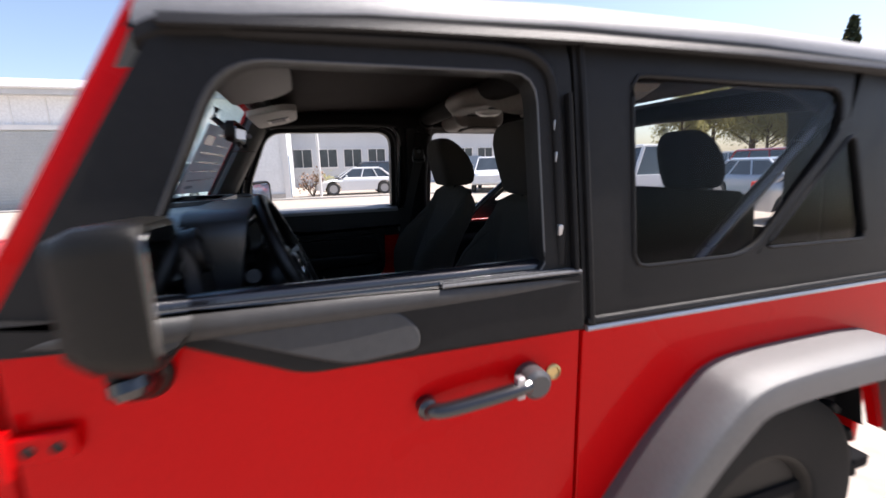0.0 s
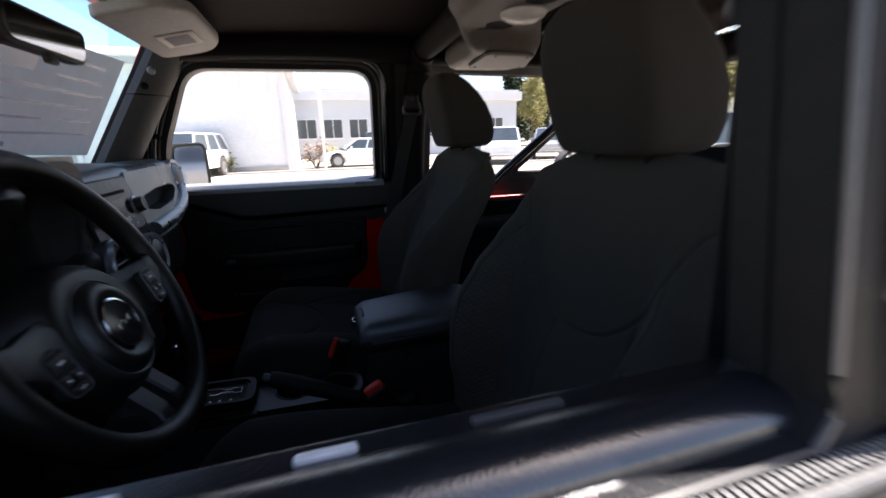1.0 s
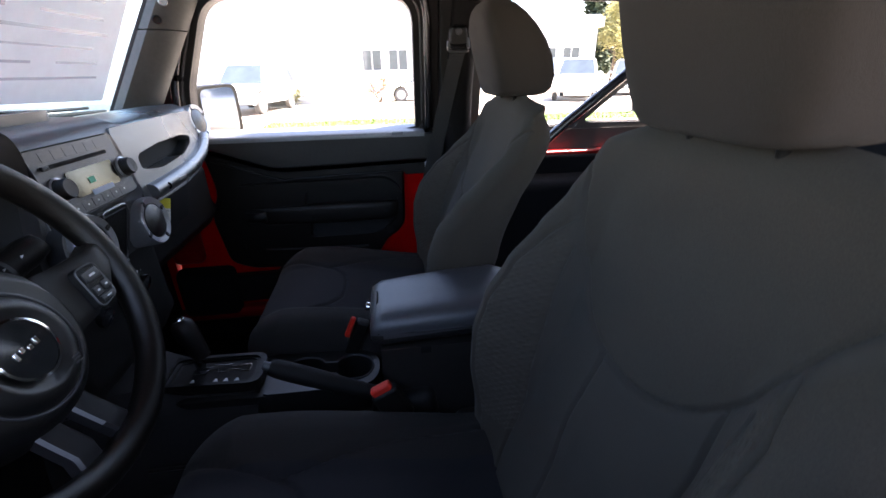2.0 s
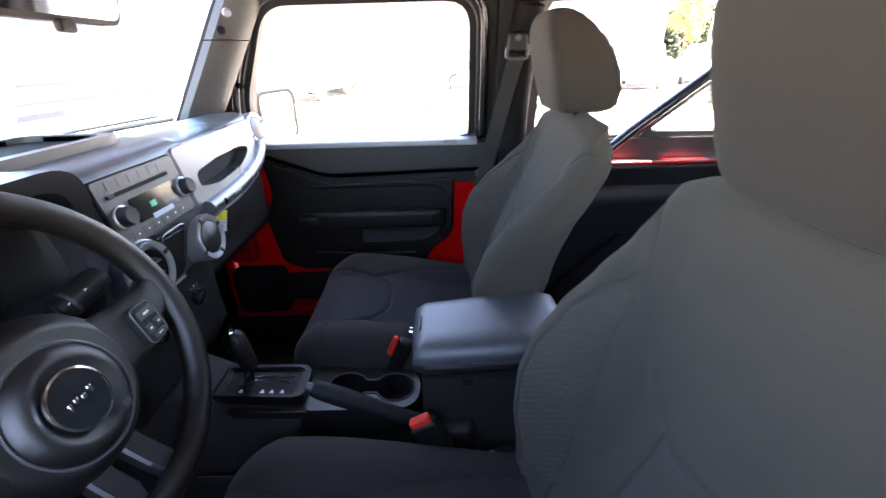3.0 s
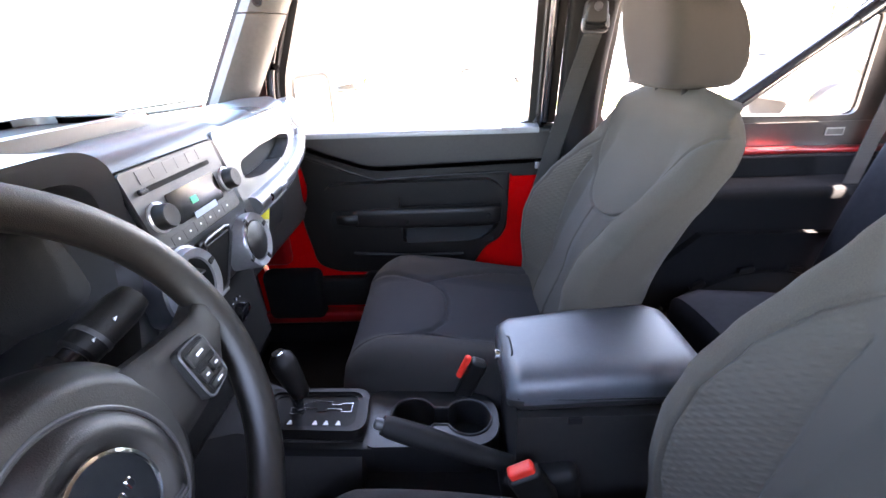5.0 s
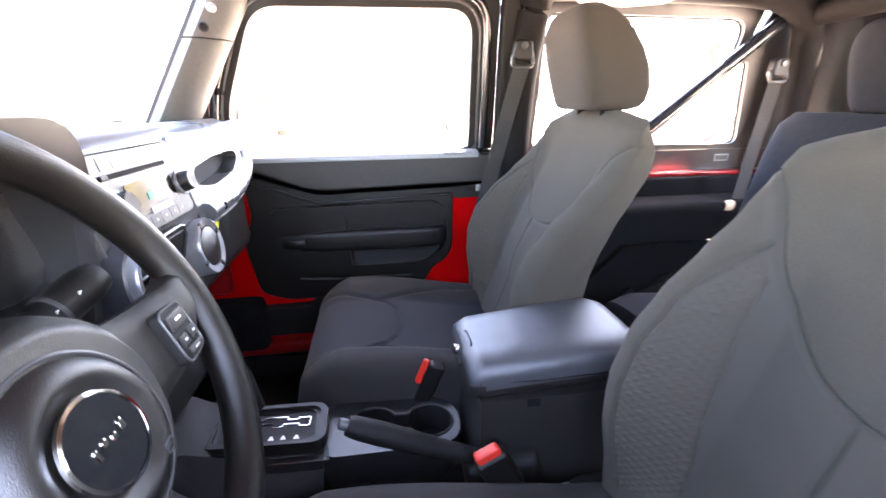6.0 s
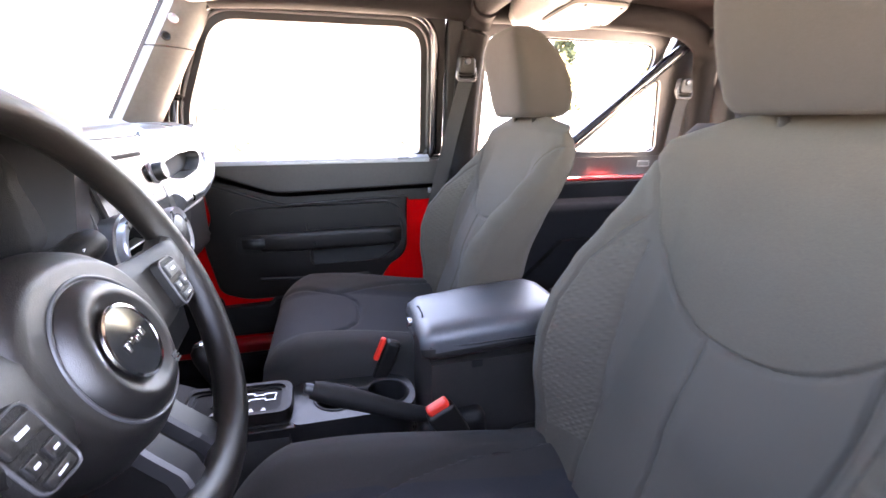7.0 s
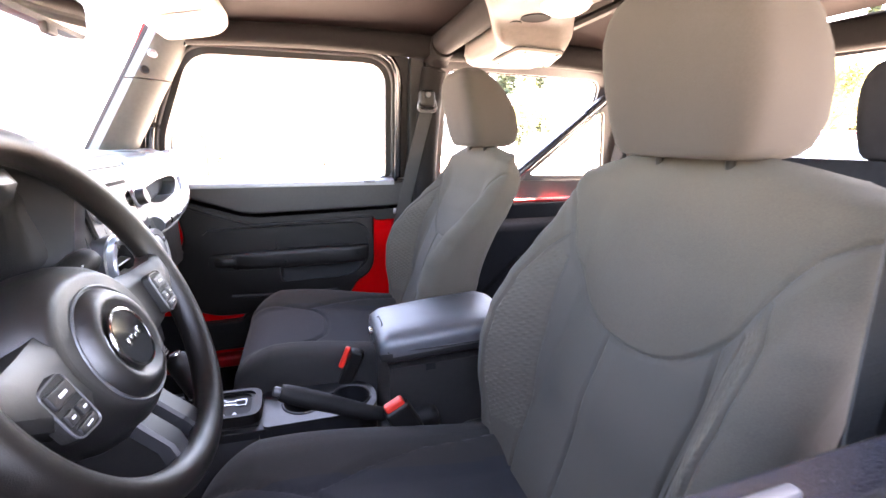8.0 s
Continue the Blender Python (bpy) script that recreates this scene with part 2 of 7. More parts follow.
BLUEDOOR = material("blue_grey_door_paint", (0.22, 0.29, 0.38), 0.5, vary=0.06)
BARK = material("bark", (0.10, 0.075, 0.055), 0.95, vary=0.2, scale=20, bump=0.8, bump_scale=40)
def leafy(name, colour, colour2):
    """Leaves that let some daylight through."""
    m = material(name, colour, 0.8, colour2=colour2, scale=3, big=0.8, fine_vary=0.25)
    t = m.node_tree
    tl, mx = t.nodes.new("ShaderNodeBsdfTranslucent"), t.nodes.new("ShaderNodeMixShader")
    tl.inputs[0].default_value = (*colour, 1)
    mx.inputs[0].default_value = 0.45
    t.links.new(t.nodes["Principled BSDF"].outputs[0], mx.inputs[1])
    t.links.new(tl.outputs[0], mx.inputs[2])
    t.links.new(mx.outputs[0], t.nodes["Material Output"].inputs[0])
    return m


LEAF = leafy("spring_leaf", (0.36, 0.34, 0.15), (0.25, 0.24, 0.11))
NEEDLE = material("conifer_needles", (0.030, 0.050, 0.028), 0.85, colour2=(0.045, 0.065, 0.030), scale=3, big=0.7, fine_vary=0.25)


# ---- geometry helpers ----
def part(name, bm, mat, parent=None, label="", sharp=38, m=None):
    """Links bm as one mesh object, under a thing or a part."""
    if m is not None:
        bm.transform(m)
    bmesh.ops.recalc_face_normals(bm, faces=bm.faces)
    lim = radians(sharp)
    for f in bm.faces:
        f.smooth = True
    for e in bm.edges:
        e.smooth = len(e.link_faces) != 2 or e.calc_face_angle(0) < lim
    me = bpy.data.meshes.new(name)
    bm.to_mesh(me)
    bm.free()
    for k in (mat if isinstance(mat, (list, tuple)) else [mat]):
        me.materials.append(k)
    ob = new(name, me)
    wn_mod = ob.modifiers.new("weighted_normals", "WEIGHTED_NORMAL")
    wn_mod.keep_sharp = True
    if parent is not None:
        ob.parent = parent
    if label:
        tagged(ob, label)
    return ob


def thing(name, label, category, group="", kind="", at=(0, 0, 0)):
    ob = new(name)
    ob.location = at
    return tagged(ob, label, category, group, kind)


def box(cx, cy, cz, sx, sy, sz, r=0.004, seg=2, rot=(0, 0, 0), bm=None):
    t = bmesh.new()
    bmesh.ops.create_cube(t, size=1)
    t.transform(Matrix.Diagonal((sx, sy, sz, 1)))
    if r:
        bmesh.ops.bevel(t, geom=list(t.edges), offset=min(r, 0.45 * min(sx, sy, sz)), segments=seg, affect="EDGES", profile=0.5)
    t.transform(pose(cx, cy, cz, *rot))
    return into(bm, t)


def into(bm, t):
    """Adds t to bm, or returns t itself."""
    if bm is None:
        return t
    me = bpy.data.meshes.new("tmp")
    t.to_mesh(me)
    t.free()
    bm.from_mesh(me)
    bpy.data.meshes.remove(me)
    return bm


def loft(rings, caps=True, closed=True, bm=None, loop=False):
    t = bmesh.new()
    vs = [[t.verts.new(p) for p in r] for r in rings]
    n = len(rings[0])
    k = len(vs)
    for i in range(k if loop else k - 1):
        a, b = vs[i], vs[(i + 1) % k]
        for j in range(n if closed else n - 1):
            t.faces.new((a[j], a[(j + 1) % n], b[(j + 1) % n], b[j]))
    if caps and closed and not loop:
        t.faces.new(vs[0][::-1])
        t.faces.new(vs[-1])
    return into(bm, t)


def tube(pts, r, n=12, bm=None, loop=False, flat=1.0, up=(0, 0, 1), radii=None):
    """A tube along points; flat squeezes it along the direction up."""
    pts = [Vector(p) for p in pts]
    rings = []
    for i, p in enumerate(pts):
        a = pts[i - 1] if (i or loop) else p
        b = pts[(i + 1) % len(pts)] if (i < len(pts) - 1 or loop) else p
        d = (b - a).normalized()
        u = Vector(up)
        if abs(d.dot(u)) > 0.95:
            u = Vector((1, 0, 0))
        s = d.cross(u).normalized()
        v = s.cross(d)
        q = radii[i] if radii else r
        rings.append([p + q * (math.cos(w) * s + flat * math.sin(w) * v) for w in (2 * math.pi * j / n for j in range(n))])
    return loft(rings, bm=bm, loop=loop)


def smooth_path(pts, steps=6):
    """A Catmull-Rom line through the points."""
    pts = [Vector(p) for p in pts]
    out = []
    for i in range(len(pts) - 1):
        p0, p1, p2, p3 = pts[max(i - 1, 0)], pts[i], pts[i + 1], pts[min(i + 2, len(pts) - 1)]
        for s in range(steps):
            t = s / steps
            out.append(0.5 * (2 * p1 + (p2 - p0) * t + (2 * p0 - 5 * p1 + 4 * p2 - p3) * t * t + (3 * p1 - 3 * p2 + p3 - p0) * t ** 3))
    return out + [pts[-1]]


def lathe(profile, n=32, m=None, bm=None, caps=True):
    """Turns (radius, height) pairs about the local z axis, then places them by m."""
    m = m or Matrix()
    rings = [[m @ Vector((max(r, 1e-4) * math.cos(a), max(r, 1e-4) * math.sin(a), h)) for a in (2 * math.pi * j / n for j in range(n))] for r, h in profile]
    return loft(rings, caps=caps, bm=bm)


def axis(eye, direction):
    """A pose at eye whose z axis points along direction."""
    return Matrix.Translation(eye) @ Vector(direction).to_track_quat("Z", "Y").to_matrix().to_4x4()


def rounded(pts, r, seg=5):
    """Rounds the corners of a closed 2D outline; r is one radius or one for each corner."""
    out, n = [], len(pts)
    for i in range(n):
        a, b, c = (Vector(pts[k % n]) for k in (i - 1, i, i + 1))
        q = r[i] if isinstance(r, (list, tuple)) else r
        d1, d2 = (a - b), (c - b)
        q1 = min(q, 0.48 * d1.length, 0.48 * d2.length)
        p1, p2 = b + d1.normalized() * q1, b + d2.normalized() * q1
        for s in range(seg + 1):
            t = s / seg
            out.append((1 - t) ** 2 * p1 + 2 * t * (1 - t) * b + t * t * p2)
    return out


def prism(outline, place, depth, r=0.0, bm=None, seg=2):
    """A 2D outline (u, v) pushed out by depth; place(u, v, d) gives the 3D point. Rims rounded by r."""
    rings = []
    if r:
        cx = sum(p[0] for p in outline) / len(outline)
        cy = sum(p[1] for p in outline) / len(outline)
        n = len(outline)
        nor = []
        for i in range(n):
            d = Vector(outline[(i + 1) % n]) - Vector(outline[i - 1])
            k = Vector((d.y, -d.x)).normalized() if d.length > 1e-9 else Vector((0, 0))
            if k.dot(Vector(outline[i]) - Vector((cx, cy))) < 0:
                k = -k
            nor.append(k)
        rings = [[place(p[0] - q.x * r * (1 - math.sin(0.5 * math.pi * s / seg)), p[1] - q.y * r * (1 - math.sin(0.5 * math.pi * s / seg)), depth - r + r * math.cos(0.5 * math.pi * s / seg)) for p, q in zip(outline, nor)] for s in range(seg + 1)]
        rings.append([place(p[0], p[1], 0) for p in outline])
    else:
        rings = [[place(p[0], p[1], depth) for p in outline], [place(p[0], p[1], 0) for p in outline]]
    return loft(rings, bm=bm)


def resample(outline, n):
    pts = [Vector(p) for p in outline]
    pts.append(pts[0])
    ln = [0]
    for a, b in zip(pts, pts[1:]):
        ln.append(ln[-1] + (b - a).length)
    out, k = [], 0
    for i in range(n):
        s = ln[-1] * i / n
        while ln[k + 1] < s:
            k += 1
        out.append(pts[k].lerp(pts[k + 1], (s - ln[k]) / max(1e-9, ln[k + 1] - ln[k])))
    return out


def by_angle(outline, c, n):
    """n points of an outline in even turns about c (the outline must be star-shaped from c)."""
    pts = [Vector(p) - Vector(c) for p in resample(outline, 900)]
    ang = [math.atan2(p.y, p.x) for p in pts]
    out = []
    for i in range(n):
        a = -math.pi + 2 * math.pi * i / n
        k = min(range(len(pts)), key=lambda q: abs((ang[q] - a + math.pi) % (2 * math.pi) - math.pi))
        out.append(pts[k] + Vector(c))
    return out


def frame_panel(outer, inner, place, depth, n=128, bm=None):
    """A panel with one opening right through it."""
    c = (sum(p[0] for p in inner) / len(inner), sum(p[1] for p in inner) / len(inner))
    o, i = by_angle(outer, c, n), by_angle(inner, c, n)
    rings = [[place(p[0], p[1], d) for p in q] for q, d in ((o, 0), (o, depth), (i, depth), (i, 0))]
    return loft(rings, bm=bm, loop=True)


def disc_face(m, r, h, bevel=0.003, n=32, bm=None):
    return lathe([(0, 0), (r, 0), (r, h - bevel), (r - bevel, h), (0, h)], n, m, bm)


def step01(v):
    v = max(0.0, min(1.0, v))
    return v * v * (3 - 2 * v)


def side_y(z):
    """Half the car's width at a height: upright below the belt, leaning in above it."""
    for (z0, y0), (z1, y1) in zip(((0, 0.80), (1.09, 0.80), (1.22, 0.785), (1.60, 0.735), (1.70, 0.715)), ((1.09, 0.80), (1.22, 0.785), (1.60, 0.735), (1.70, 0.715), (2.5, 0.60))):
        if z <= z1:
            return y0 + (y1 - y0) * (z - z0) / (z1 - z0)
    return 0.6


def on_side(s, off=0.0):
    """Places (x, z, d) on the side s of the car (-1 driver, +1 passenger); d goes outwards."""
    return lambda x, z, d: (x, s * (side_y(z) + off + d), z)


# ---- ground ----
bm = bmesh.new()
bmesh.ops.create_grid(bm, x_segments=40, y_segments=40, size=600)
tagged(part("ground", bm, ASPHALT), "pale worn asphalt car park in bright sun", "ground", kind="structure")

# ---- the off-road car's shell ----
car = thing("off_road_car", "red two-door off-road car with black soft top", "car")


def xw(z):
    """Where the windscreen plane stands at a height."""
    return -0.90 + (z - 1.32) * 0.55


# rear quarters with the wheel opening, sill and floor
for s in (-1, 1):
    quarter = [(0.004, 0.52), (0.03, 0.52), (0.12, 0.68), (0.34, 0.925), (0.41, 0.95), (0.86, 0.95), (0.94, 0.92), (1.02, 0.78), (1.10, 0.60), (1.13, 0.62), (1.13, 1.088), (0.004, 1.088)]
    out = rounded(quarter, [0.004, 0.01, 0.05, 0.04, 0.03, 0.04, 0.04, 0.05, 0.01, 0.02, 0.03, 0.006], 4)
    part("rear_quarter", prism(out, on_side(s, -0.03), 0.03, 0.004), RED, car, "glossy red quarter panel")
    # bright lip under the soft top's edge
    lip = [(x, s * 0.803, 1.093) for x in (0.01, 0.3, 0.6, 0.9, 1.12)]
    part("belt_rail", tube(lip, 0.007, 8), RED if s > 0 else SATIN, car, "bright rail along the belt line" if s < 0 else "")
    # fender flare: a bent strip with a top, a lip and a rounded edge
    path = smooth_path([(-0.02, 0, 0.50), (0.03, 0, 0.60), (0.17, 0, 0.785), (0.29, 0, 0.905), (0.36, 0, 0.952), (0.46, 0, 0.968), (0.64, 0, 0.972), (0.84, 0, 0.968), (0.95, 0, 0.94), (1.05, 0, 0.80), (1.14, 0, 0.60)], 5)
    rings = []
    for i, p in enumerate(path):
        d = (path[min(i + 1, len(path) - 1)] - path[max(i - 1, 0)]).normalized()
        nn = Vector((-d.z, 0, d.x))
        prof = [(0.795, 0.0), (0.87, 0.0), (0.908, -0.004), (0.925, -0.013), (0.932, -0.03), (0.934, -0.072), (0.926, -0.080), (0.918, -0.072), (0.914, -0.035), (0.90, -0.022), (0.795, -0.018)]
        rings.append([(p.x + nn.x * h, s * y, p.z + nn.z * h) for y, h in prof])
    part("fender_flare", loft(rings), FLARE, car, "black plastic fender flare")
    # inner wheel well
    well = [(0.06, 0.55), (0.20, 0.76), (0.38, 0.93), (0.90, 0.93), (1.02, 0.78), (1.08, 0.6)]
    part("wheel_well", loft([[(x, s * y, z) for x, z in well] for y in (0.77, 0.55)], closed=False, caps=False), CARPET, car)
    part("rocker", box(-0.45, s * 0.76, 0.50, 1.0, 0.07, 0.09, 0.02), FLARE, car, "black plastic rocker panel")
    # front fender side, cowl side and flare
    part("cowl_side", prism(rounded([(-1.30, 0.60), (-0.955, 0.52), (-0.955, 1.17), (-0.98, 1.24), (-1.30, 1.23)], 0.02, 3), on_side(s, -0.07), 0.065, 0.008), RED, car)
    fpath = smooth_path([(-1.22, 0, 0.50), (-1.28, 0, 0.66), (-1.40, 0, 0.86), (-1.55, 0, 0.94), (-1.85, 0, 0.96), (-2.15, 0, 0.93), (-2.32, 0, 0.82)], 4)
    rings = []
    for i, p in enumerate(fpath):
        rings.append([(p.x, s * y, p.z + h) for y, h in [(0.60, 0.0), (0.87, 0.0), (0.92, -0.012), (0.932, -0.03), (0.934, -0.075), (0.914, -0.07), (0.90, -0.022), (0.60, -0.018)]])
    part("fender_flare", loft(rings), FLARE, car, "black plastic fender flare")
for s in (-1, 1):
    part("door_jamb", box(0.028, s * 0.742, 0.80, 0.075, 0.055, 0.60, 0.006), RED, car, "red door jamb")
    part("door_seal", box(0.020, s * 0.708, 1.38, 0.060, 0.036, 0.60, 0.012, 3, (s * 7.2, 0, 0)), SOFTBLACK, car, "black door seal")
    part("sill_plate", box(-0.46, s * 0.735, 0.580, 1.05, 0.060, 0.045, 0.015, 3), RED_SHADED, car, "red inner sill")
    part("sill_carpet", box(-0.46, s * 0.730, 0.515, 1.05, 0.065, 0.085, 0.01, 2), CARPET, car, "black carpet under the sill")
    part("kick_panel", box(-0.90, s * 0.725, 0.98, 0.10, 0.05, 0.38, 0.02, 3), RED_SHADED, car, "red kick panel")
    part("kick_carpet", box(-0.86, s * 0.722, 0.675, 0.20, 0.06, 0.19, 0.03, 3), CARPET, car, "black carpeted kick area")
# hood, cowl, grille block
hood = []
for x, z, w in ((-2.34, 1.06, 0.50), (-2.30, 1.12, 0.55), (-1.9, 1.17, 0.60), (-1.4, 1.21, 0.655), (-1.0, 1.235, 0.69), (-0.975, 1.24, 0.69)):
    hood.append([(x, -w, z - 0.34), (x, -w, z - 0.05), (x, -w + 0.015, z - 0.015), (x, -w + 0.05, z), (x, -0.2, z + 0.015), (x, 0.2, z + 0.015), (x, w - 0.05, z), (x, w - 0.015, z - 0.015), (x, w, z - 0.05), (x, w, z - 0.34)])
part("hood", loft(hood), RED, car, "glossy red engine hood")
part("bulkhead", box(-1.0, 0, 0.83, 0.04, 1.50, 0.76, 0.01), SOFTBLACK, car)
# floor, sills inside
part("floor_pan", box(0.05, 0, 0.47, 2.15, 1.56, 0.04, 0.005), CARPET, car, "black carpeted floor")
part("tailgate", box(1.115, 0, 0.80, 0.035, 1.48, 0.58, 0.01), RED, car)
# windscreen frame: red outside
for s in (-1, 1):
    zz = (1.20, 1.28, 1.36, 1.46, 1.56, 1.64, 1.685, 1.70)
    rings = []
    for z in zz:
        x, w = xw(z), 0.733 - max(0, z - 1.25) * 0.085
        rings.append([(x - 0.055, s * (w - 0.035), z), (x - 0.055, s * (w - 0.012), z), (x - 0.046, s * w, z), (x + 0.020, s * (w + 0.002), z), (x + 0.030, s * (w - 0.008), z), (x + 0.030, s * (w - 0.035), z)])
    part("windscreen_post", loft(rings), RED, car, "glossy red windscreen post")
    part("glass_edge_band", loft([[(xw(z) - 0.034, s * (0.588 + max(0, z - 1.30) * 0.10), z), (xw(z) - 0.034, s * 0.70, z), (xw(z) - 0.024, s * 0.70, z), (xw(z) - 0.024, s * (0.588 + max(0, z - 1.30) * 0.10), z)] for z in (1.27, 1.48, 1.68)]), SOFTBLACK, car)
    # inner pillar trim, two pieces with a joint and two bolt caps
    def pillar(z0, z1):
        rr = []
        for k in range(9):
            z = z0 + (z1 - z0) * k / 8
            x, g = xw(z), 0.582 + max(0, z - 1.30) * 0.10
            rr.append([(x - 0.02, s * g, z), (x + 0.004, s * (g - 0.004), z), (x + 0.03, s * (g + 0.012), z), (x + 0.062, s * (g + 0.040), z), (x + 0.074, s * (g + 0.072), z), (x + 0.06, s * (g + 0.095), z), (x - 0.02, s * (g + 0.095), z)])
        return loft(rr)
    trim = part("pillar_trim", pillar(1.25, 1.512), PILLAR, car, "grey plastic windscreen pillar trim")
    part("pillar_trim", pillar(1.515, 1.66), PILLAR, car, "grey plastic pillar trim with two bolt holes")
    for z, k in ((1.536, 0), (1.578, 1)):
        nrm = Vector((0.50, -s * 0.85, 0.10))
        c = Vector((xw(z) + 0.0175, s * (0.582 + (z - 1.30) * 0.10 + 0.0025), z))
        part("bolt_cap", lathe([(0, 0.0), (0.0095, 0.0), (0.0115, 0.0045), (0.0095, 0.006), (0.007, 0.002), (0, 0.002)], 20, axis(c - nrm * 0.001, nrm)), SOFTBLACK if k == 0 else STEEL, trim)
part("windscreen_header", box(xw(1.69), 0, 1.685, 0.08, 1.39, 0.045, 0.012), RED, car, "red windscreen header")
part("header_trim", box(-0.66, 0, 1.672, 0.085, 1.28, 0.045, 0.018, 3), PILLAR, car, "grey header trim above the windscreen")
part("windscreen_base", box(-0.965, 0, 1.262, 0.10, 1.40, 0.05, 0.012), RED, car)
g = bmesh.new()
q = [g.verts.new(p) for p in ((xw(1.27) - 0.03, -0.67, 1.27), (xw(1.27) - 0.03, 0.67, 1.27), (xw(1.675) - 0.03, 0.66, 1.675), (xw(1.675) - 0.03, -0.66, 1.675))]
g.faces.new(q)
ws = part("windscreen", g, WSGLASS, car, "slightly green windscreen glass")
ws.visible_shadow = False
# wipers outside
for y0, y1 in ((0.05, 0.60), (-0.60, -0.08)):
    w = tube([(xw(1.30) - 0.055, y0, 1.300), (xw(1.33) - 0.052, 0.5 * (y0 + y1), 1.322), (xw(1.315) - 0.05, y1, 1.312)], 0.006, 8)
    tube([(xw(1.33) - 0.06, y0 + 0.1, 1.335), (xw(1.325) - 0.06, y1 - 0.06, 1.327)], 0.004, 6, bm=w)
    part("wiper", w, SOFTBLACK, car)

# wheels
for wx, s in ((0.62, -1), (0.62, 1), (-1.80, -1), (-1.80, 1)):
    m = axis((wx, s * 0.66, 0.405), (0, s, 0))
    t = part("wheel", lathe([(0.21, -0.10), (0.36, -0.115), (0.395, -0.10), (0.405, -0.06), (0.405, 0.10), (0.395, 0.135), (0.36, 0.15), (0.23, 0.145), (0.21, 0.13)], 48, m, caps=False), RUBBER, car, "black off-road tyre")
    rim = lathe([(0.215, 0.11), (0.225, 0.14), (0.205, 0.13), (0.17, 0.06), (0.07, 0.055), (0.06, 0.085), (0, 0.085)], 40, m)
    part("rim", rim, SOFTBLACK, t, "black steel wheel rim")
    tr = bmesh.new()
    for k in range(36):
        a = 2 * math.pi * k / 36
        for h in (-0.04, 0.08):
            box(0.408 * math.cos(a), 0.408 * math.sin(a), h + (0.02 if k % 2 else -0.02), 0.02, 0.045, 0.075, 0.003, 1, (0, 0, math.degrees(a)), bm=tr)
    part("tread", tr, RUBBER, t, m=m)

# ---- doors ----
WIN_NEAR = rounded([(-0.775, 1.222), (-0.768, 1.275), (-0.628, 1.598), (-0.082, 1.598), (-0.082, 1.222)][::-1], [0.012, 0.055, 0.075, 0.06, 0.01], 8)
WIN_FAR = rounded([(-0.778, 1.222), (-0.776, 1.345), (-0.668, 1.598), (-0.088, 1.602), (-0.088, 1.222)][::-1], [0.014, 0.07, 0.065, 0.08, 0.01], 8)


def wedge(x0, x1, prof):
    """A bar along x with the section prof, (y, z) pairs."""
    return loft([[(x, y, z) for y, z in prof] for x in (x0, x1)])


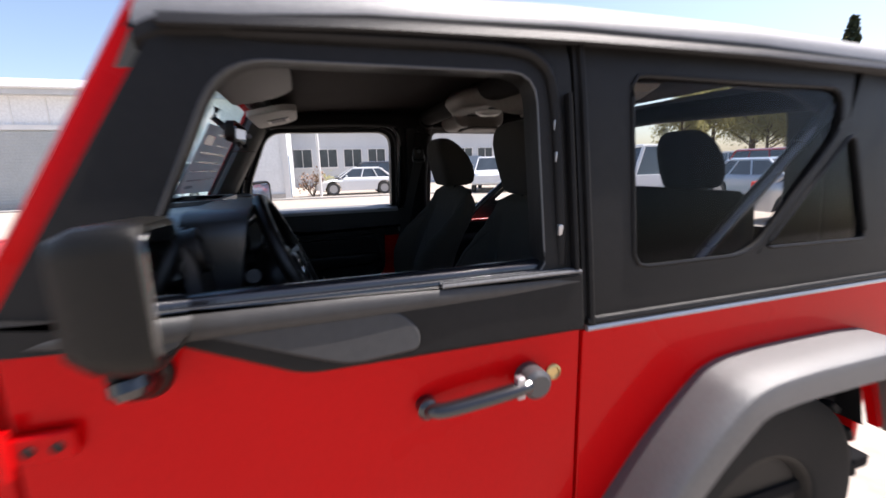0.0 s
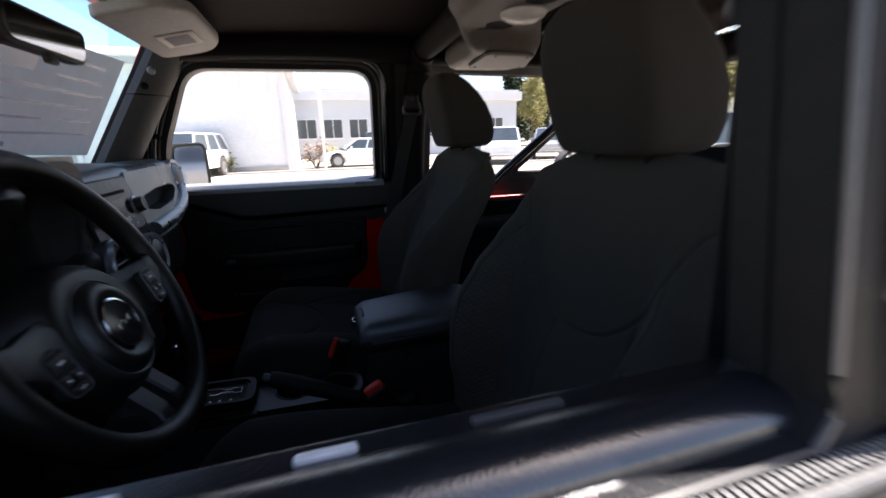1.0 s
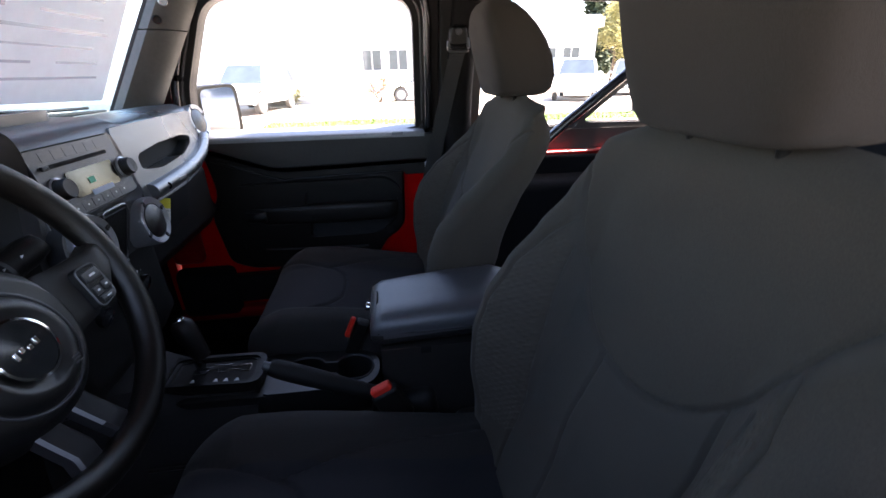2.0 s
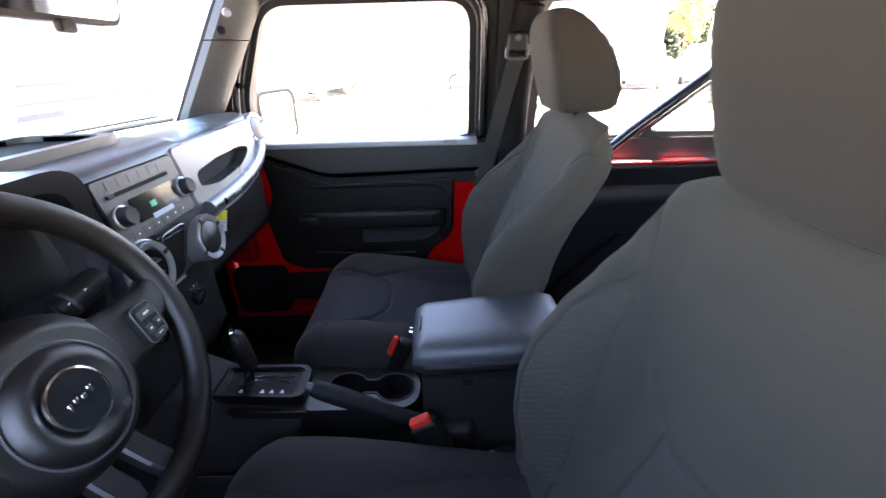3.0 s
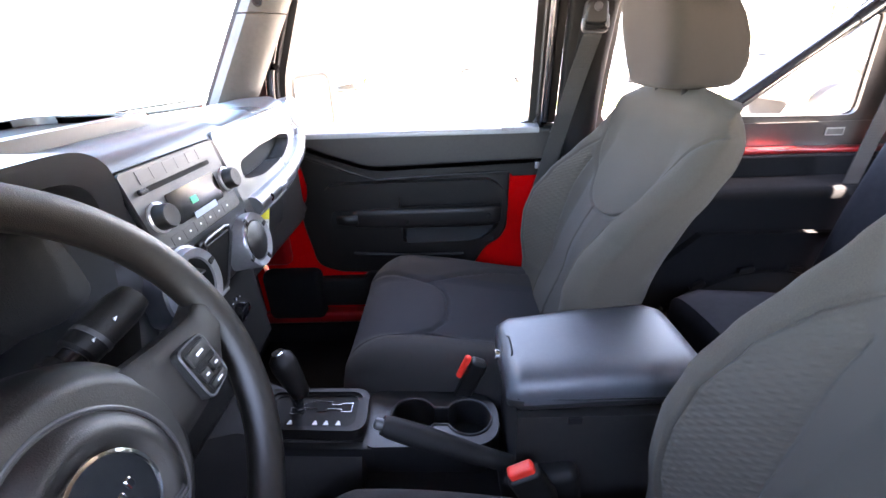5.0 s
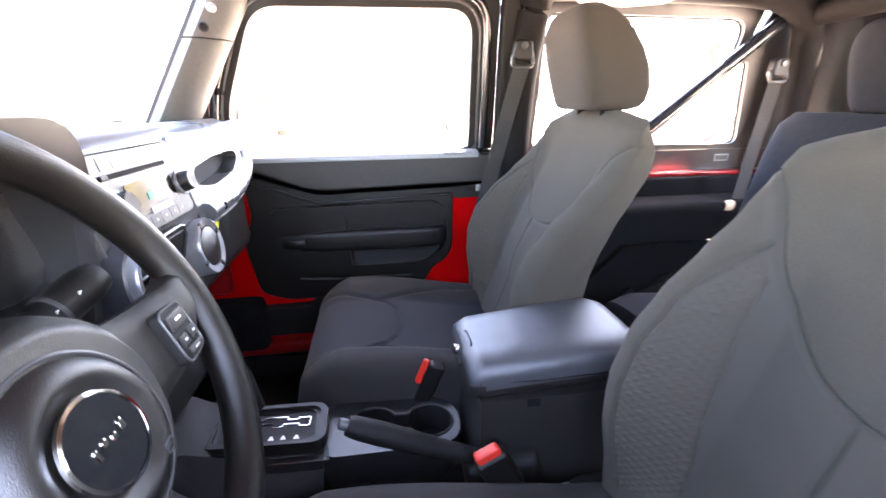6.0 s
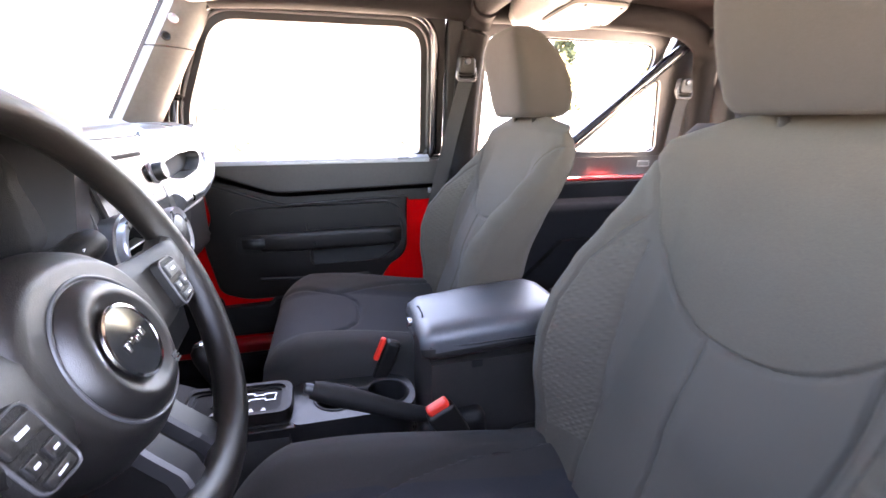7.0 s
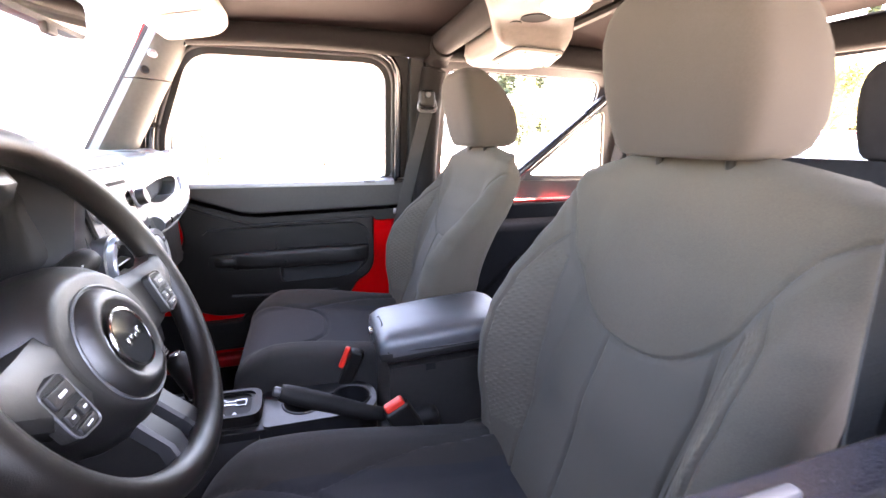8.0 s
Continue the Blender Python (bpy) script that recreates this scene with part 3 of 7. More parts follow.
def door(s):
    near = s < 0
    WIN = WIN_NEAR if near else WIN_FAR
    d = thing("car_door", "red half door with black upper window frame, " + ("window open" if near else "closed, clear window"), "car door", "front doors")
    low = rounded([(-0.945, 0.60), (-0.90, 0.54), (-0.02, 0.54), (-0.004, 0.56), (-0.004, 1.108), (-0.545, 1.108), (-0.765, 1.200), (-0.945, 1.208)], [0.05, 0.03, 0.03, 0.02, 0.004, 0.03, 0.03, 0.01], 4)
    part("door_shell", prism(low, on_side(s, -0.055), 0.058, 0.006), RED, d, "glossy red lower door")
    # pressed crease across the skin
    part("door_crease", tube([(-0.93, s * 0.802, 0.66), (-0.02, s * 0.802, 0.66)], 0.006, 8), RED, d)
    # black skirt of the upper half, above the V line
    skirt = rounded([(-0.955, 1.198), (-0.765, 1.190), (-0.545, 1.096), (0.0, 1.095), (0.0, 1.218), (-0.80, 1.218), (-0.955, 1.24)], [0.004, 0.02, 0.03, 0.004, 0.012, 0.02, 0.01], 4)
    part("window_skirt", prism(skirt, on_side(s, -0.045), 0.062 if near else 0.058, 0.010, seg=3), VINYL, d, "black vinyl skirt of the window frame")
    outer = rounded([(-0.950, 1.215), (-0.692, 1.668), (-0.005, 1.672), (-0.005, 1.215)][::-1], [0.01, 0.05, 0.05, 0.02], 6)
    up = part("window_frame", frame_panel(outer, WIN, on_side(s, -0.030), 0.034), VINYL, d, "black vinyl window frame")
    # piping round the opening
    pts = [on_side(s, 0.004)(p[0], p[1], 0) for p in resample(WIN, 90)]
    if near:
        part("piping", tube(pts, 0.0024, 8, loop=True), PIPING, up, "pale piping round the opening")
    # top rail above the door, rounded and shiny
    rail = smooth_path([(-0.64, s * 0.716, 1.640), (-0.56, s * 0.732, 1.638), (-0.40, s * 0.735, 1.640), (-0.16, s * 0.735, 1.640), (-0.075, s * 0.737, 1.620), (-0.046, s * 0.745, 1.555), (-0.042, s * 0.772, 1.35), (-0.042, s * 0.780, 1.23)], 6)
    part("edge_rail", tube(rail, 0.013, 10, flat=0.9), VINYL, up, "rounded black vinyl rail")
    if near:
        zipper = [(x, s * (side_y(1.205) + 0.018), 1.214) for x in (-0.9, -0.6, -0.3, -0.01)]
        tb = bmesh.new()
        for k in range(58):
            x = -0.30 + k * 0.005
            box(x, s * (side_y(1.205) + 0.010), 1.2215, 0.0030, 0.009 + 0.002 * (k % 2), 0.003, 0, bm=tb)
        part("zip_chain", tb, ZIPPER, up, "pale zip along the outer sill")
        # strip added to keep the sill top dark, crowned to mirror the sky
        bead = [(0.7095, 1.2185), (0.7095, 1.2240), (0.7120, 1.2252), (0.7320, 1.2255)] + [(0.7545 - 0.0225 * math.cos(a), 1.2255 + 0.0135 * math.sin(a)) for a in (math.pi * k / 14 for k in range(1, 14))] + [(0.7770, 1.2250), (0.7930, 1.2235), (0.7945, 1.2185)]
        part("sill_dark_strip", loft([[(x, s * y, z) for y, z in bead] for x in (-0.90, -0.62, -0.33, -0.04)]), GASKET, up, "dark bead added over the sill top", sharp=50)
        part("zip", tube([(q[0], q[1], q[2] + 0.004) for q in zipper[2:]], 0.0038, 6), ZIPPER, up, "pale zip along the sill")
        # shoulder and raised patch below it: sunlight on the skirt painted as paler vinyl
        part("skirt_shoulder", tube([(x, s * (side_y(1.195) + 0.001), 1.196) for x in (-0.90, -0.7, -0.45, -0.2, -0.01)], 0.02, 12, radii=[0.016, 0.026, 0.025, 0.020, 0.016]), LITVINYL, up, "rounded vinyl shoulder, paled as sunlit")
        patch_line = rounded([(-0.690, 1.203), (-0.48, 1.202), (-0.375, 1.180), (-0.345, 1.145), (-0.348, 1.114), (-0.47, 1.106), (-0.541, 1.130), (-0.690, 1.186)], [0.008, 0.03, 0.03, 0.02, 0.02, 0.03, 0.03, 0.008], 6)
        part("skirt_sun_patch", prism(patch_line, lambda x, z, k: on_side(s, 0.013)(x, z, k * (0.2 + 0.9 * (1.205 - z) / 0.10)), 0.013, 0.005, seg=3), LITVINYL, up, "paler raised patch standing for sunlight on the skirt")
        for z in (1.30, 1.44, 1.50):
            part("clip", box(-0.046, s * (side_y(z) + 0.008), z, 0.014, 0.012, 0.024, 0.004), STEEL, up, "metal clip")
        part("frame_strap", tube([on_side(s, 0.012)(-0.018, z, 0) for z in (1.22, 1.35, 1.48, 1.56)], 0.012, 8, flat=0.5), VINYL, up)
    else:
        g = bmesh.new()
        g.faces.new([g.verts.new(on_side(s, -0.010)(p[0], p[1], 0)) for p in WIN])
        pane = part("window_pane", g, VINYLPANE, up, "clear window pane")
        pane.visible_shadow = False
    # rubber seal with a raised lip, gasket and inner sill, the far one paled as sunlit
    seal_line = rounded([(-0.818, 1.195), (-0.812, 1.365), (-0.690, 1.640), (-0.045, 1.640), (-0.045, 1.195)][::-1], [0.04, 0.10, 0.08, 0.08, 0.02], 8)
    part("rubber_seal", frame_panel(seal_line, WIN, on_side(s, -0.052), 0.024), SOFTBLACK, up)
    lip_line = rounded([(-0.797, 1.215), (-0.794, 1.360), (-0.680, 1.622), (-0.064, 1.622), (-0.064, 1.215)][::-1], [0.03, 0.095, 0.075, 0.09, 0.02], 8)
    part("seal_lip", tube([on_side(s, -0.053)(p[0], p[1], 0) for p in resample(lip_line, 120)], 0.0045, 8, loop=True), LINER, up, "grey rubber lip round the window")
    part("door_gasket", tube([on_side(s, -0.058)(p[0], p[1], 0) for p in resample(seal_line, 120)], 0.013, 10, loop=True), GASKET, up, "black rubber door gasket")
    if near:
        part("inner_sill", prism(rounded([(-0.90, 1.190), (-0.03, 1.190), (-0.03, 1.219), (-0.90, 1.219)], 0.006, 3), lambda x, z, k: (x, s * (0.757 - k), z), 0.052, 0.010, seg=3), DASHSIDE, d, "dark satin ledge along the window sill")
        # bars added in place of sunlit spots along the ledge
        for x, ln in ((-0.50, 0.20), (-0.315, 0.03), (-0.215, 0.055)):
            part("sill_glint", box(x, s * 0.722, 1.2262, ln, 0.006, 0.005, 0.002), GLINT if x < -0.3 else DARKSATIN, d, "thin bar standing for a sun glint on the ledge")
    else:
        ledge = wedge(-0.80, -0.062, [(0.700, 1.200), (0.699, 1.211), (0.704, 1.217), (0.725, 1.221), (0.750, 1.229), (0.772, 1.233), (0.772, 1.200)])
        part("inner_sill", ledge, LITLEDGE, d, "satin window sill ledge, paled as sunlit", sharp=60)
        part("sill_stop", box(-0.150, 0.700, 1.213, 0.040, 0.010, 0.012, 0.005, 3), LITLEDGE, d)
    # inner trim of the skirt: flat with the V-shaped lower edge
    inner = rounded([(-0.93, 1.193), (-0.775, 1.188), (-0.560, 1.110), (-0.022, 1.124), (-0.022, 1.195 if near else 1.2105), (-0.93, 1.205 if near else 1.2105)], [0.006, 0.03, 0.04, 0.006, 0.006, 0.006], 5)
    part("upper_trim", prism(inner, lambda x, z, k: (x, s * (0.752 - k), z), 0.050, 0.008, seg=3), UPTRIM, d, "dark grey upper door trim")
    # moulded door panel, its upper edge running along the V
    pan = rounded([(-0.69, 0.750), (-0.265, 0.742), (-0.245, 0.772), (-0.205, 0.836), (-0.160, 0.862), (-0.140, 0.90), (-0.136, 1.078), (-0.030, 1.080), (-0.030, 1.118), (-0.558, 1.103), (-0.742, 1.172), (-0.785, 1.176), (-0.768, 1.09), (-0.762, 1.03), (-0.798, 0.96), (-0.778, 0.84), (-0.768, 0.78)], [0.03, 0.03, 0.02, 0.02, 0.03, 0.03, 0.006, 0.004, 0.004, 0.04, 0.03, 0.01, 0.03, 0.04, 0.05, 0.04, 0.03], 5)
    pin = lambda x, z, k: (x, s * (0.745 - k), z)
    panel = part("door_panel", prism(pan, pin, 0.022, 0.009, seg=4), DOORPL, d, "black moulded plastic door panel")
    ridge = smooth_path([pin(x, z, 0.0225) for x, z in ((-0.76, 1.146), (-0.72, 1.132), (-0.56, 1.074), (-0.50, 1.0715), (-0.30, 1.0785), (-0.145, 1.083))], 6)
    part("panel_crease", tube(ridge, 0.0055, 8), DOORPL, panel)
    # raised armrest block, open in its rear half
    block = rounded([(-0.705, 0.892), (-0.56, 0.866), (-0.455, 0.857), (-0.225, 0.858), (-0.148, 0.915), (-0.146, 1.025), (-0.195, 1.069), (-0.690, 1.064), (-0.712, 1.03)], [0.03, 0.05, 0.02, 0.06, 0.05, 0.045, 0.04, 0.02, 0.03], 7)
    hole = rounded([(-0.472, 0.870), (-0.232, 0.871), (-0.164, 0.922), (-0.162, 1.015), (-0.205, 1.055), (-0.452, 1.053), (-0.478, 1.02)], [0.012, 0.05, 0.04, 0.04, 0.03, 0.02, 0.03], 7)
    t = frame_panel(block, hole, lambda x, z, k: (x, s * (0.7235 - k), z), 0.034, n=160)
    bmesh.ops.bevel(t, geom=[e for e in t.edges if len(e.link_faces) == 2 and e.calc_face_angle(0) > 0.9 and max(abs(v.co.y) for v in e.verts) < 0.692], offset=0.009, segments=4, affect="EDGES", profile=0.5)
    blk = part("armrest_block", t, DOORPL, panel, "moulded armrest block with a deep opening", sharp=60)
    part("pocket_floor", wedge(-0.462, -0.185, [(s * 0.7235, 0.917), (s * 0.718, 0.914), (s * 0.692, 0.868), (s * 0.7235, 0.868)]), SOFTBLACK, blk, "sloping pocket floor")
    rings = []
    for x, face, hz in ((-0.632, 0.690, 0.020), (-0.615, 0.679, 0.028), (-0.56, 0.673, 0.031), (-0.40, 0.670, 0.033), (-0.25, 0.669, 0.033), (-0.195, 0.673, 0.032), (-0.170, 0.683, 0.028), (-0.158, 0.700, 0.022)):
        q = [(2 * math.pi * j / 24) for j in range(24)]
        rings.append([(x, s * (0.5 * (face + 0.708) + 0.5 * (0.708 - face) * math.copysign(abs(math.cos(a)) ** 0.6, math.cos(a))), 0.957 + 0.008 * (x + 0.4) + hz * math.copysign(abs(math.sin(a)) ** 0.55, math.sin(a))) for a in q])
    part("pull_grip", loft(rings), DOORPL, panel, "black pull grip", sharp=60)
    part("inner_handle_cup", prism(rounded([(-0.692, 0.925), (-0.590, 0.923), (-0.586, 0.982), (-0.688, 0.984)], 0.024, 6), lambda x, z, k: (x, s * (0.6900 - k), z), 0.006, 0.002), SOFTBLACK, panel)
    paddle = tube(smooth_path([(-0.668, s * 0.683, 0.955), (-0.640, s * 0.672, 0.957), (-0.605, s * 0.676, 0.957)], 5), 0.017, 12, flat=0.5, up=(0, 1, 0))
    part("inner_handle", paddle, PLASTIC, panel, "black inner door handle")
    for x, z in ((-0.453, 0.948), (-0.205, 0.962)):
        part("screw", lathe([(0, 0), (0.0075, 0), (0.0065, 0.003), (0, 0.002)], 16, axis((x, s * 0.6705, z), (0, -s, 0))), VOID, panel)
    part("panel_crease", tube([pin(-0.64, 0.822, 0.022), pin(-0.46, 0.812, 0.022), pin(-0.28, 0.812, 0.021)], 0.006, 8), DOORPL, panel)
    pocket = rounded([(-0.88, 0.622), (-0.29, 0.622), (-0.27, 0.70), (-0.285, 0.752), (-0.60, 0.757), (-0.615, 0.732), (-0.88, 0.728)], 0.012, 4)
    part("lower_pocket", prism(pocket, lambda x, z, k: (x, s * (0.7455 - k), z), 0.030, 0.010, seg=3), SOFTBLACK, d, "black lower door pocket")
    part("door_latch", box(-0.055, s * 0.735, 1.10, 0.016, 0.03, 0.022, 0.004), STEEL, d, "steel latch")
    # outside handle and lock
    if near:
        h = tube(smooth_path([(-0.335, s * 0.822, 0.995), (-0.31, s * 0.842, 1.000), (-0.20, s * 0.848, 1.012), (-0.145, s * 0.842, 1.016)], 5), 0.017, 12, flat=0.8)
        disc_face(axis((-0.338, s * 0.80, 0.994), (0, s, 0)), 0.020, 0.030, 0.006, 20, bm=h)
        hd = part("door_handle", h, GLOSS, d, "black outside door handle")
        part("push_button_barrel", disc_face(axis((-0.125, s * 0.80, 1.012), (0, s, 0)), 0.030, 0.050, 0.008, 28), DARKSATIN, hd, "grey push-button barrel")
        part("handle_end", box(-0.165, s * 0.845, 1.017, 0.02, 0.02, 0.045, 0.006), SATIN, hd, "bright handle end")
        part("lock", lathe([(0, 0), (0.017, 0), (0.017, 0.004), (0.012, 0.006), (0.010, 0.003), (0, 0.003)], 24, axis((-0.066, s * 0.801, 1.010), (0, s, 0))), BRASS, d, "brass-coloured key lock")
    if near:
        for x, z in ((-0.905, 1.05), (-0.905, 0.72)):
            hg = part("hinge", box(x, s * 0.806, z, 0.085, 0.016, 0.045, 0.006, 3), RED, d, "red painted door hinge")
            part("hinge_pin", tube([(-0.945, s * 0.815, z - 0.035), (-0.945, s * 0.815, z + 0.035)], 0.011, 12), RED, hg)
            for dx in (-0.012, 0.022):
                part("hinge_bolt", disc_face(axis((x + dx, s * 0.813, z), (0, s, 0)), 0.008, 0.006, 0.002, 16), SOFTBLACK, hg, "black hinge bolt")
    # wing mirror
    mir = thing("wing_mirror", "black door mirror on a stalk", "car mirror", "wing mirrors")
    hw = 0.078 if near else 0.085
    if near:
        head = lambda u, v, k: (-0.690 + k, s * (0.905 + u), 1.30 + v)
    else:  # turned towards the driver
        head = lambda u, v, k: (-0.7365 + 0.5 * u + 0.866 * k, 0.856 + 0.866 * u - 0.5 * k, 1.295 + v)
    rings = []
    for k, (x, sc) in enumerate(((-0.790, 0.50), (-0.780, 0.80), (-0.755, 0.95), (-0.72, 1.0), (-0.695, 0.99), (-0.690, 0.95))):
        o = rounded([(-hw, -0.105), (hw, -0.098), (hw, 0.080), (-hw, 0.074)], 0.035, 5)
        rings.append([head(p[0] * sc, p[1] * sc, x + 0.690) for p in o])
    part("mirror_housing", loft(rings), MIRRORPL, mir, "black mirror housing")
    rim = 0.012 if near else 0.022
    g = prism(rounded([(0.012 - hw, -0.090), (hw - rim, -0.084), (hw - rim, 0.068), (0.012 - hw, 0.062)], 0.028, 5), head, 0.003)
    part("mirror_glass", g, MIRROR, mir, "mirror glass")
    part("stalk", tube(smooth_path([(-0.765, s * 0.795, 1.135), (-0.755, s * 0.85, 1.145), (-0.758, s * 0.880, 1.165), (-0.760, s * 0.885, 1.215)], 5), 0.024, 14), MIRRORPL, mir)
    part("mirror_foot", lathe([(0, 0.0), (0.036, 0.0), (0.038, 0.010), (0.030, 0.026), (0.020, 0.032), (0, 0.032)], 24, axis((-0.765, s * 0.798, 1.135), (0, s, 0))), MIRRORPL, mir)
    part("pivot_cap", lathe([(0, 0.0), (0.024, 0.0), (0.025, 0.014), (0.018, 0.024), (0, 0.026)], 20, axis((-0.752, s * 0.897, 1.172), (0.2, s * 0.3, -1))), GLOSS, mir, "glossy pivot cap")
    return d


door(-1)
door(1)

# ---- soft top ----
top = thing("soft_top", "black vinyl soft top over the whole cabin", "soft top")
rings = []
for x, z in ((-0.735, 1.705), (-0.70, 1.722), (-0.4, 1.745), (0.0, 1.755), (0.5, 1.752), (1.0, 1.735), (1.08, 1.715)):
    prof = [(0.739, z - 0.088), (0.738, z - 0.068), (0.730, z - 0.047), (0.712, z - 0.028), (0.685, z - 0.013), (0.64, z - 0.003), (0.3, z + 0.012), (0, z + 0.015)]
    line = [(x, -y, h) for y, h in prof] + [(x, y, h) for y, h in prof[-2::-1]]
    inner = [(x, p[1] * 0.985, p[2] - 0.012) for p in line[::-1]]
    rings.append(line + inner)
t = loft(rings)
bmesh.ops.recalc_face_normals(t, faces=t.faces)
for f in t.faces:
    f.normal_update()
    # upward faces take the paler vinyl that paints in the sun
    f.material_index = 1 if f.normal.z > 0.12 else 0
part("roof_skin", t, [VINYL, LITROOF], top, "black vinyl roof, upper faces paled as sunlit")
for s in (-1, 1):
    flap = loft([[(x, s * y, z) for y, z in ((0.728, 1.676 + dz), (0.748, 1.664 + dz), (0.757, 1.650 + dz), (0.753, 1.645 + dz), (0.728, 1.652 + dz))] for x, dz in ((-0.70, -0.012), (-0.4, 0.0), (0.0, 0.006), (0.5, 0.004), (1.0, -0.006), (1.08, -0.02))])
    part("drip_flap", flap, VINYL, top, "black flap along the roof's edge")
part("roof_lining", loft([[(x, -0.70, z - 0.045), (x, -0.3, z), (x, 0.3, z), (x, 0.70, z - 0.045)] for x, z in ((-0.69, 1.700), (-0.4, 1.722), (0.0, 1.735), (0.5, 1.732), (1.05, 1.70))], closed=False, caps=False), VINYL_IN, top, "dark roof lining")
MAIN = rounded([(0.135, 1.207), (0.145, 1.605), (0.802, 1.598), (0.795, 1.497), (0.478, 1.207)], [0.035, 0.03, 0.05, 0.05, 0.07], 7)
TRI = rounded([(0.522, 1.217), (0.845, 1.492), (0.895, 1.212)], [0.02, 0.035, 0.03], 6)
for s in (-1, 1):
    pl = on_side(s, -0.014)
    side = part("side_curtain", frame_panel([(0.004, 1.095), (0.004, 1.675), (0.855, 1.675), (0.828, 1.510), (0.500, 1.209), (0.48, 1.095)], MAIN, pl, 0.016), LINER if s > 0 else VINYL, top, "vinyl side with clear windows")
    part("side_curtain", frame_panel([(0.48, 1.095), (0.500, 1.209), (0.828, 1.510), (0.855, 1.675), (1.10, 1.67), (1.12, 1.095)], TRI, pl, 0.016), LINER if s > 0 else VINYL, top, "vinyl side with small triangular window")
    for o in (MAIN, TRI):
        g = bmesh.new()
        g.faces.new([g.verts.new(on_side(s, -0.006)(p[0], p[1], 0)) for p in o])
        pane = part("side_pane", g, VINYLPANE, top, "clear vinyl side window")
        pane.visible_shadow = False
        part("pane_welt", tube([on_side(s, 0.002)(p[0], p[1], 0) for p in resample(o, 80)], 0.005, 6, loop=True), VINYL, top)
    part("front_seam", tube([on_side(s, 0.005)(0.022, z, 0) for z in (1.10, 1.25, 1.4, 1.55, 1.66)], 0.008, 8), VINYL, top)
    part("lower_rail", tube([on_side(s, 0.003)(x, 1.108, 0) for x in (0.01, 0.5, 1.1)], 0.009, 8), VINYL, top)
    # rear corner drop
    part("rear_corner", loft([[(1.09, s * side_y(z), z), (1.13, s * (side_y(z) - 0.03), z), (1.15, s * (side_y(z) - 0.14), z), (1.12, s * (side_y(z) - 0.14), z), (1.08, s * (side_y(z) - 0.02), z)] for z in (1.095, 1.3, 1.5, 1.69)]), LINER if s > 0 else VINYL, top)
rear = rounded([(-0.42, 1.17), (0.42, 1.17), (0.41, 1.60), (-0.41, 1.60)], 0.05, 6)
part("rear_curtain", frame_panel([(-0.64, 1.08), (0.64, 1.08), (0.62, 1.70), (-0.62, 1.70)], rear, lambda u, v, d: (1.145 - d - (v - 1.1) * 0.05, u, v), 0.012), LINER, top, "vinyl rear curtain")
g = bmesh.new()
g.faces.new([g.verts.new((1.14 - (p[1] - 1.1) * 0.05, p[0], p[1])) for p in rear])
pane = part("rear_pane", g, VINYLPANE, top, "clear vinyl rear window")
pane.visible_shadow = False
for s in (-1, 1):
    part("vinyl_liner", prism([(0.10, 1.122), (1.04, 1.122), (1.04, 1.196), (0.10, 1.196)], on_side(s, -0.022), 0.004), LINER, top, "grey vinyl below the side windows")
part("warning_label", box(0.843, side_y(1.166) - 0.026, 1.166, 0.056, 0.002, 0.024, 0.0008), material("faded_label", (0.24, 0.23, 0.22), 0.6, vary=0.08), top, "small faded label")
part("label_print", box(0.843, side_y(1.166) - 0.0275, 1.166, 0.048, 0.001, 0.016, 0), LINER, top)
for x in (0.45,):
    part("roof_bow", tube([(x, -0.66, 1.66), (x, -0.5, 1.70), (x, 0, 1.715), (x, 0.5, 1.70), (x, 0.66, 1.66)], 0.014, 8), SOFTBLACK, top)

# ---- sport bar: padded tubes ----
bar = thing("sport_bar", "padded roll bar frame with light grey sound bar", "roll bar")
for s in (-1, 1):
    a = smooth_path([(-0.66, s * 0.625, 1.645), (-0.50, s * 0.635, 1.655), (-0.25, s * 0.64, 1.66), (0.0, s * 0.64, 1.655), (0.10, s * 0.64, 1.65)], 5)
    part("side_tube", tube(a, 0.036, 14), PAD, bar, "dark padded side tube")
    b = smooth_path([(0.085, s * 0.58, 1.655), (0.085, s * 0.625, 1.64), (0.075, s * 0.655, 1.59), (0.06, s * 0.675, 1.45), (0.05, s * 0.69, 1.20), (0.05, s * 0.70, 0.55)], 6)
    part("upright", tube(b, 0.042, 14), PAD, bar, "dark padded upright")
    c = smooth_path([(0.10, s * 0.62, 1.652), (0.4, s * 0.62, 1.655), (0.75, s * 0.62, 1.645), (0.90, s * 0.63, 1.60), (0.955, s * 0.65, 1.52), (0.98, s * 0.67, 1.3), (1.0, s * 0.68, 0.9)], 6)
    part("rear_tube", tube(c, 0.040, 14), PAD, bar, "dark padded rear tube")
    br = [(0.905, s * 0.685, 1.600), (0.66, s * 0.70, 1.403), (0.44, s * 0.715, 1.226), (0.30, s * 0.72, 1.10)]
    d = part("brace", tube(br, 0.0165, 14), BLUEBAR, bar, "glossy black diagonal brace tube")
    part("brace_sleeve", tube([(0.915, s * 0.6845, 1.608), (0.73, s * 0.6955, 1.459)], 0.0205, 14), BLUEBAR, d)
part("cross_tube", tube([(0.085, -0.62, 1.66), (0.085, 0, 1.672), (0.085, 0.62, 1.66)], 0.038, 14), PAD, bar)
part("cross_tube", tube([(0.93, -0.63, 1.60), (0.93, 0, 1.62), (0.93, 0.63, 1.60)], 0.038, 14), PAD, bar)
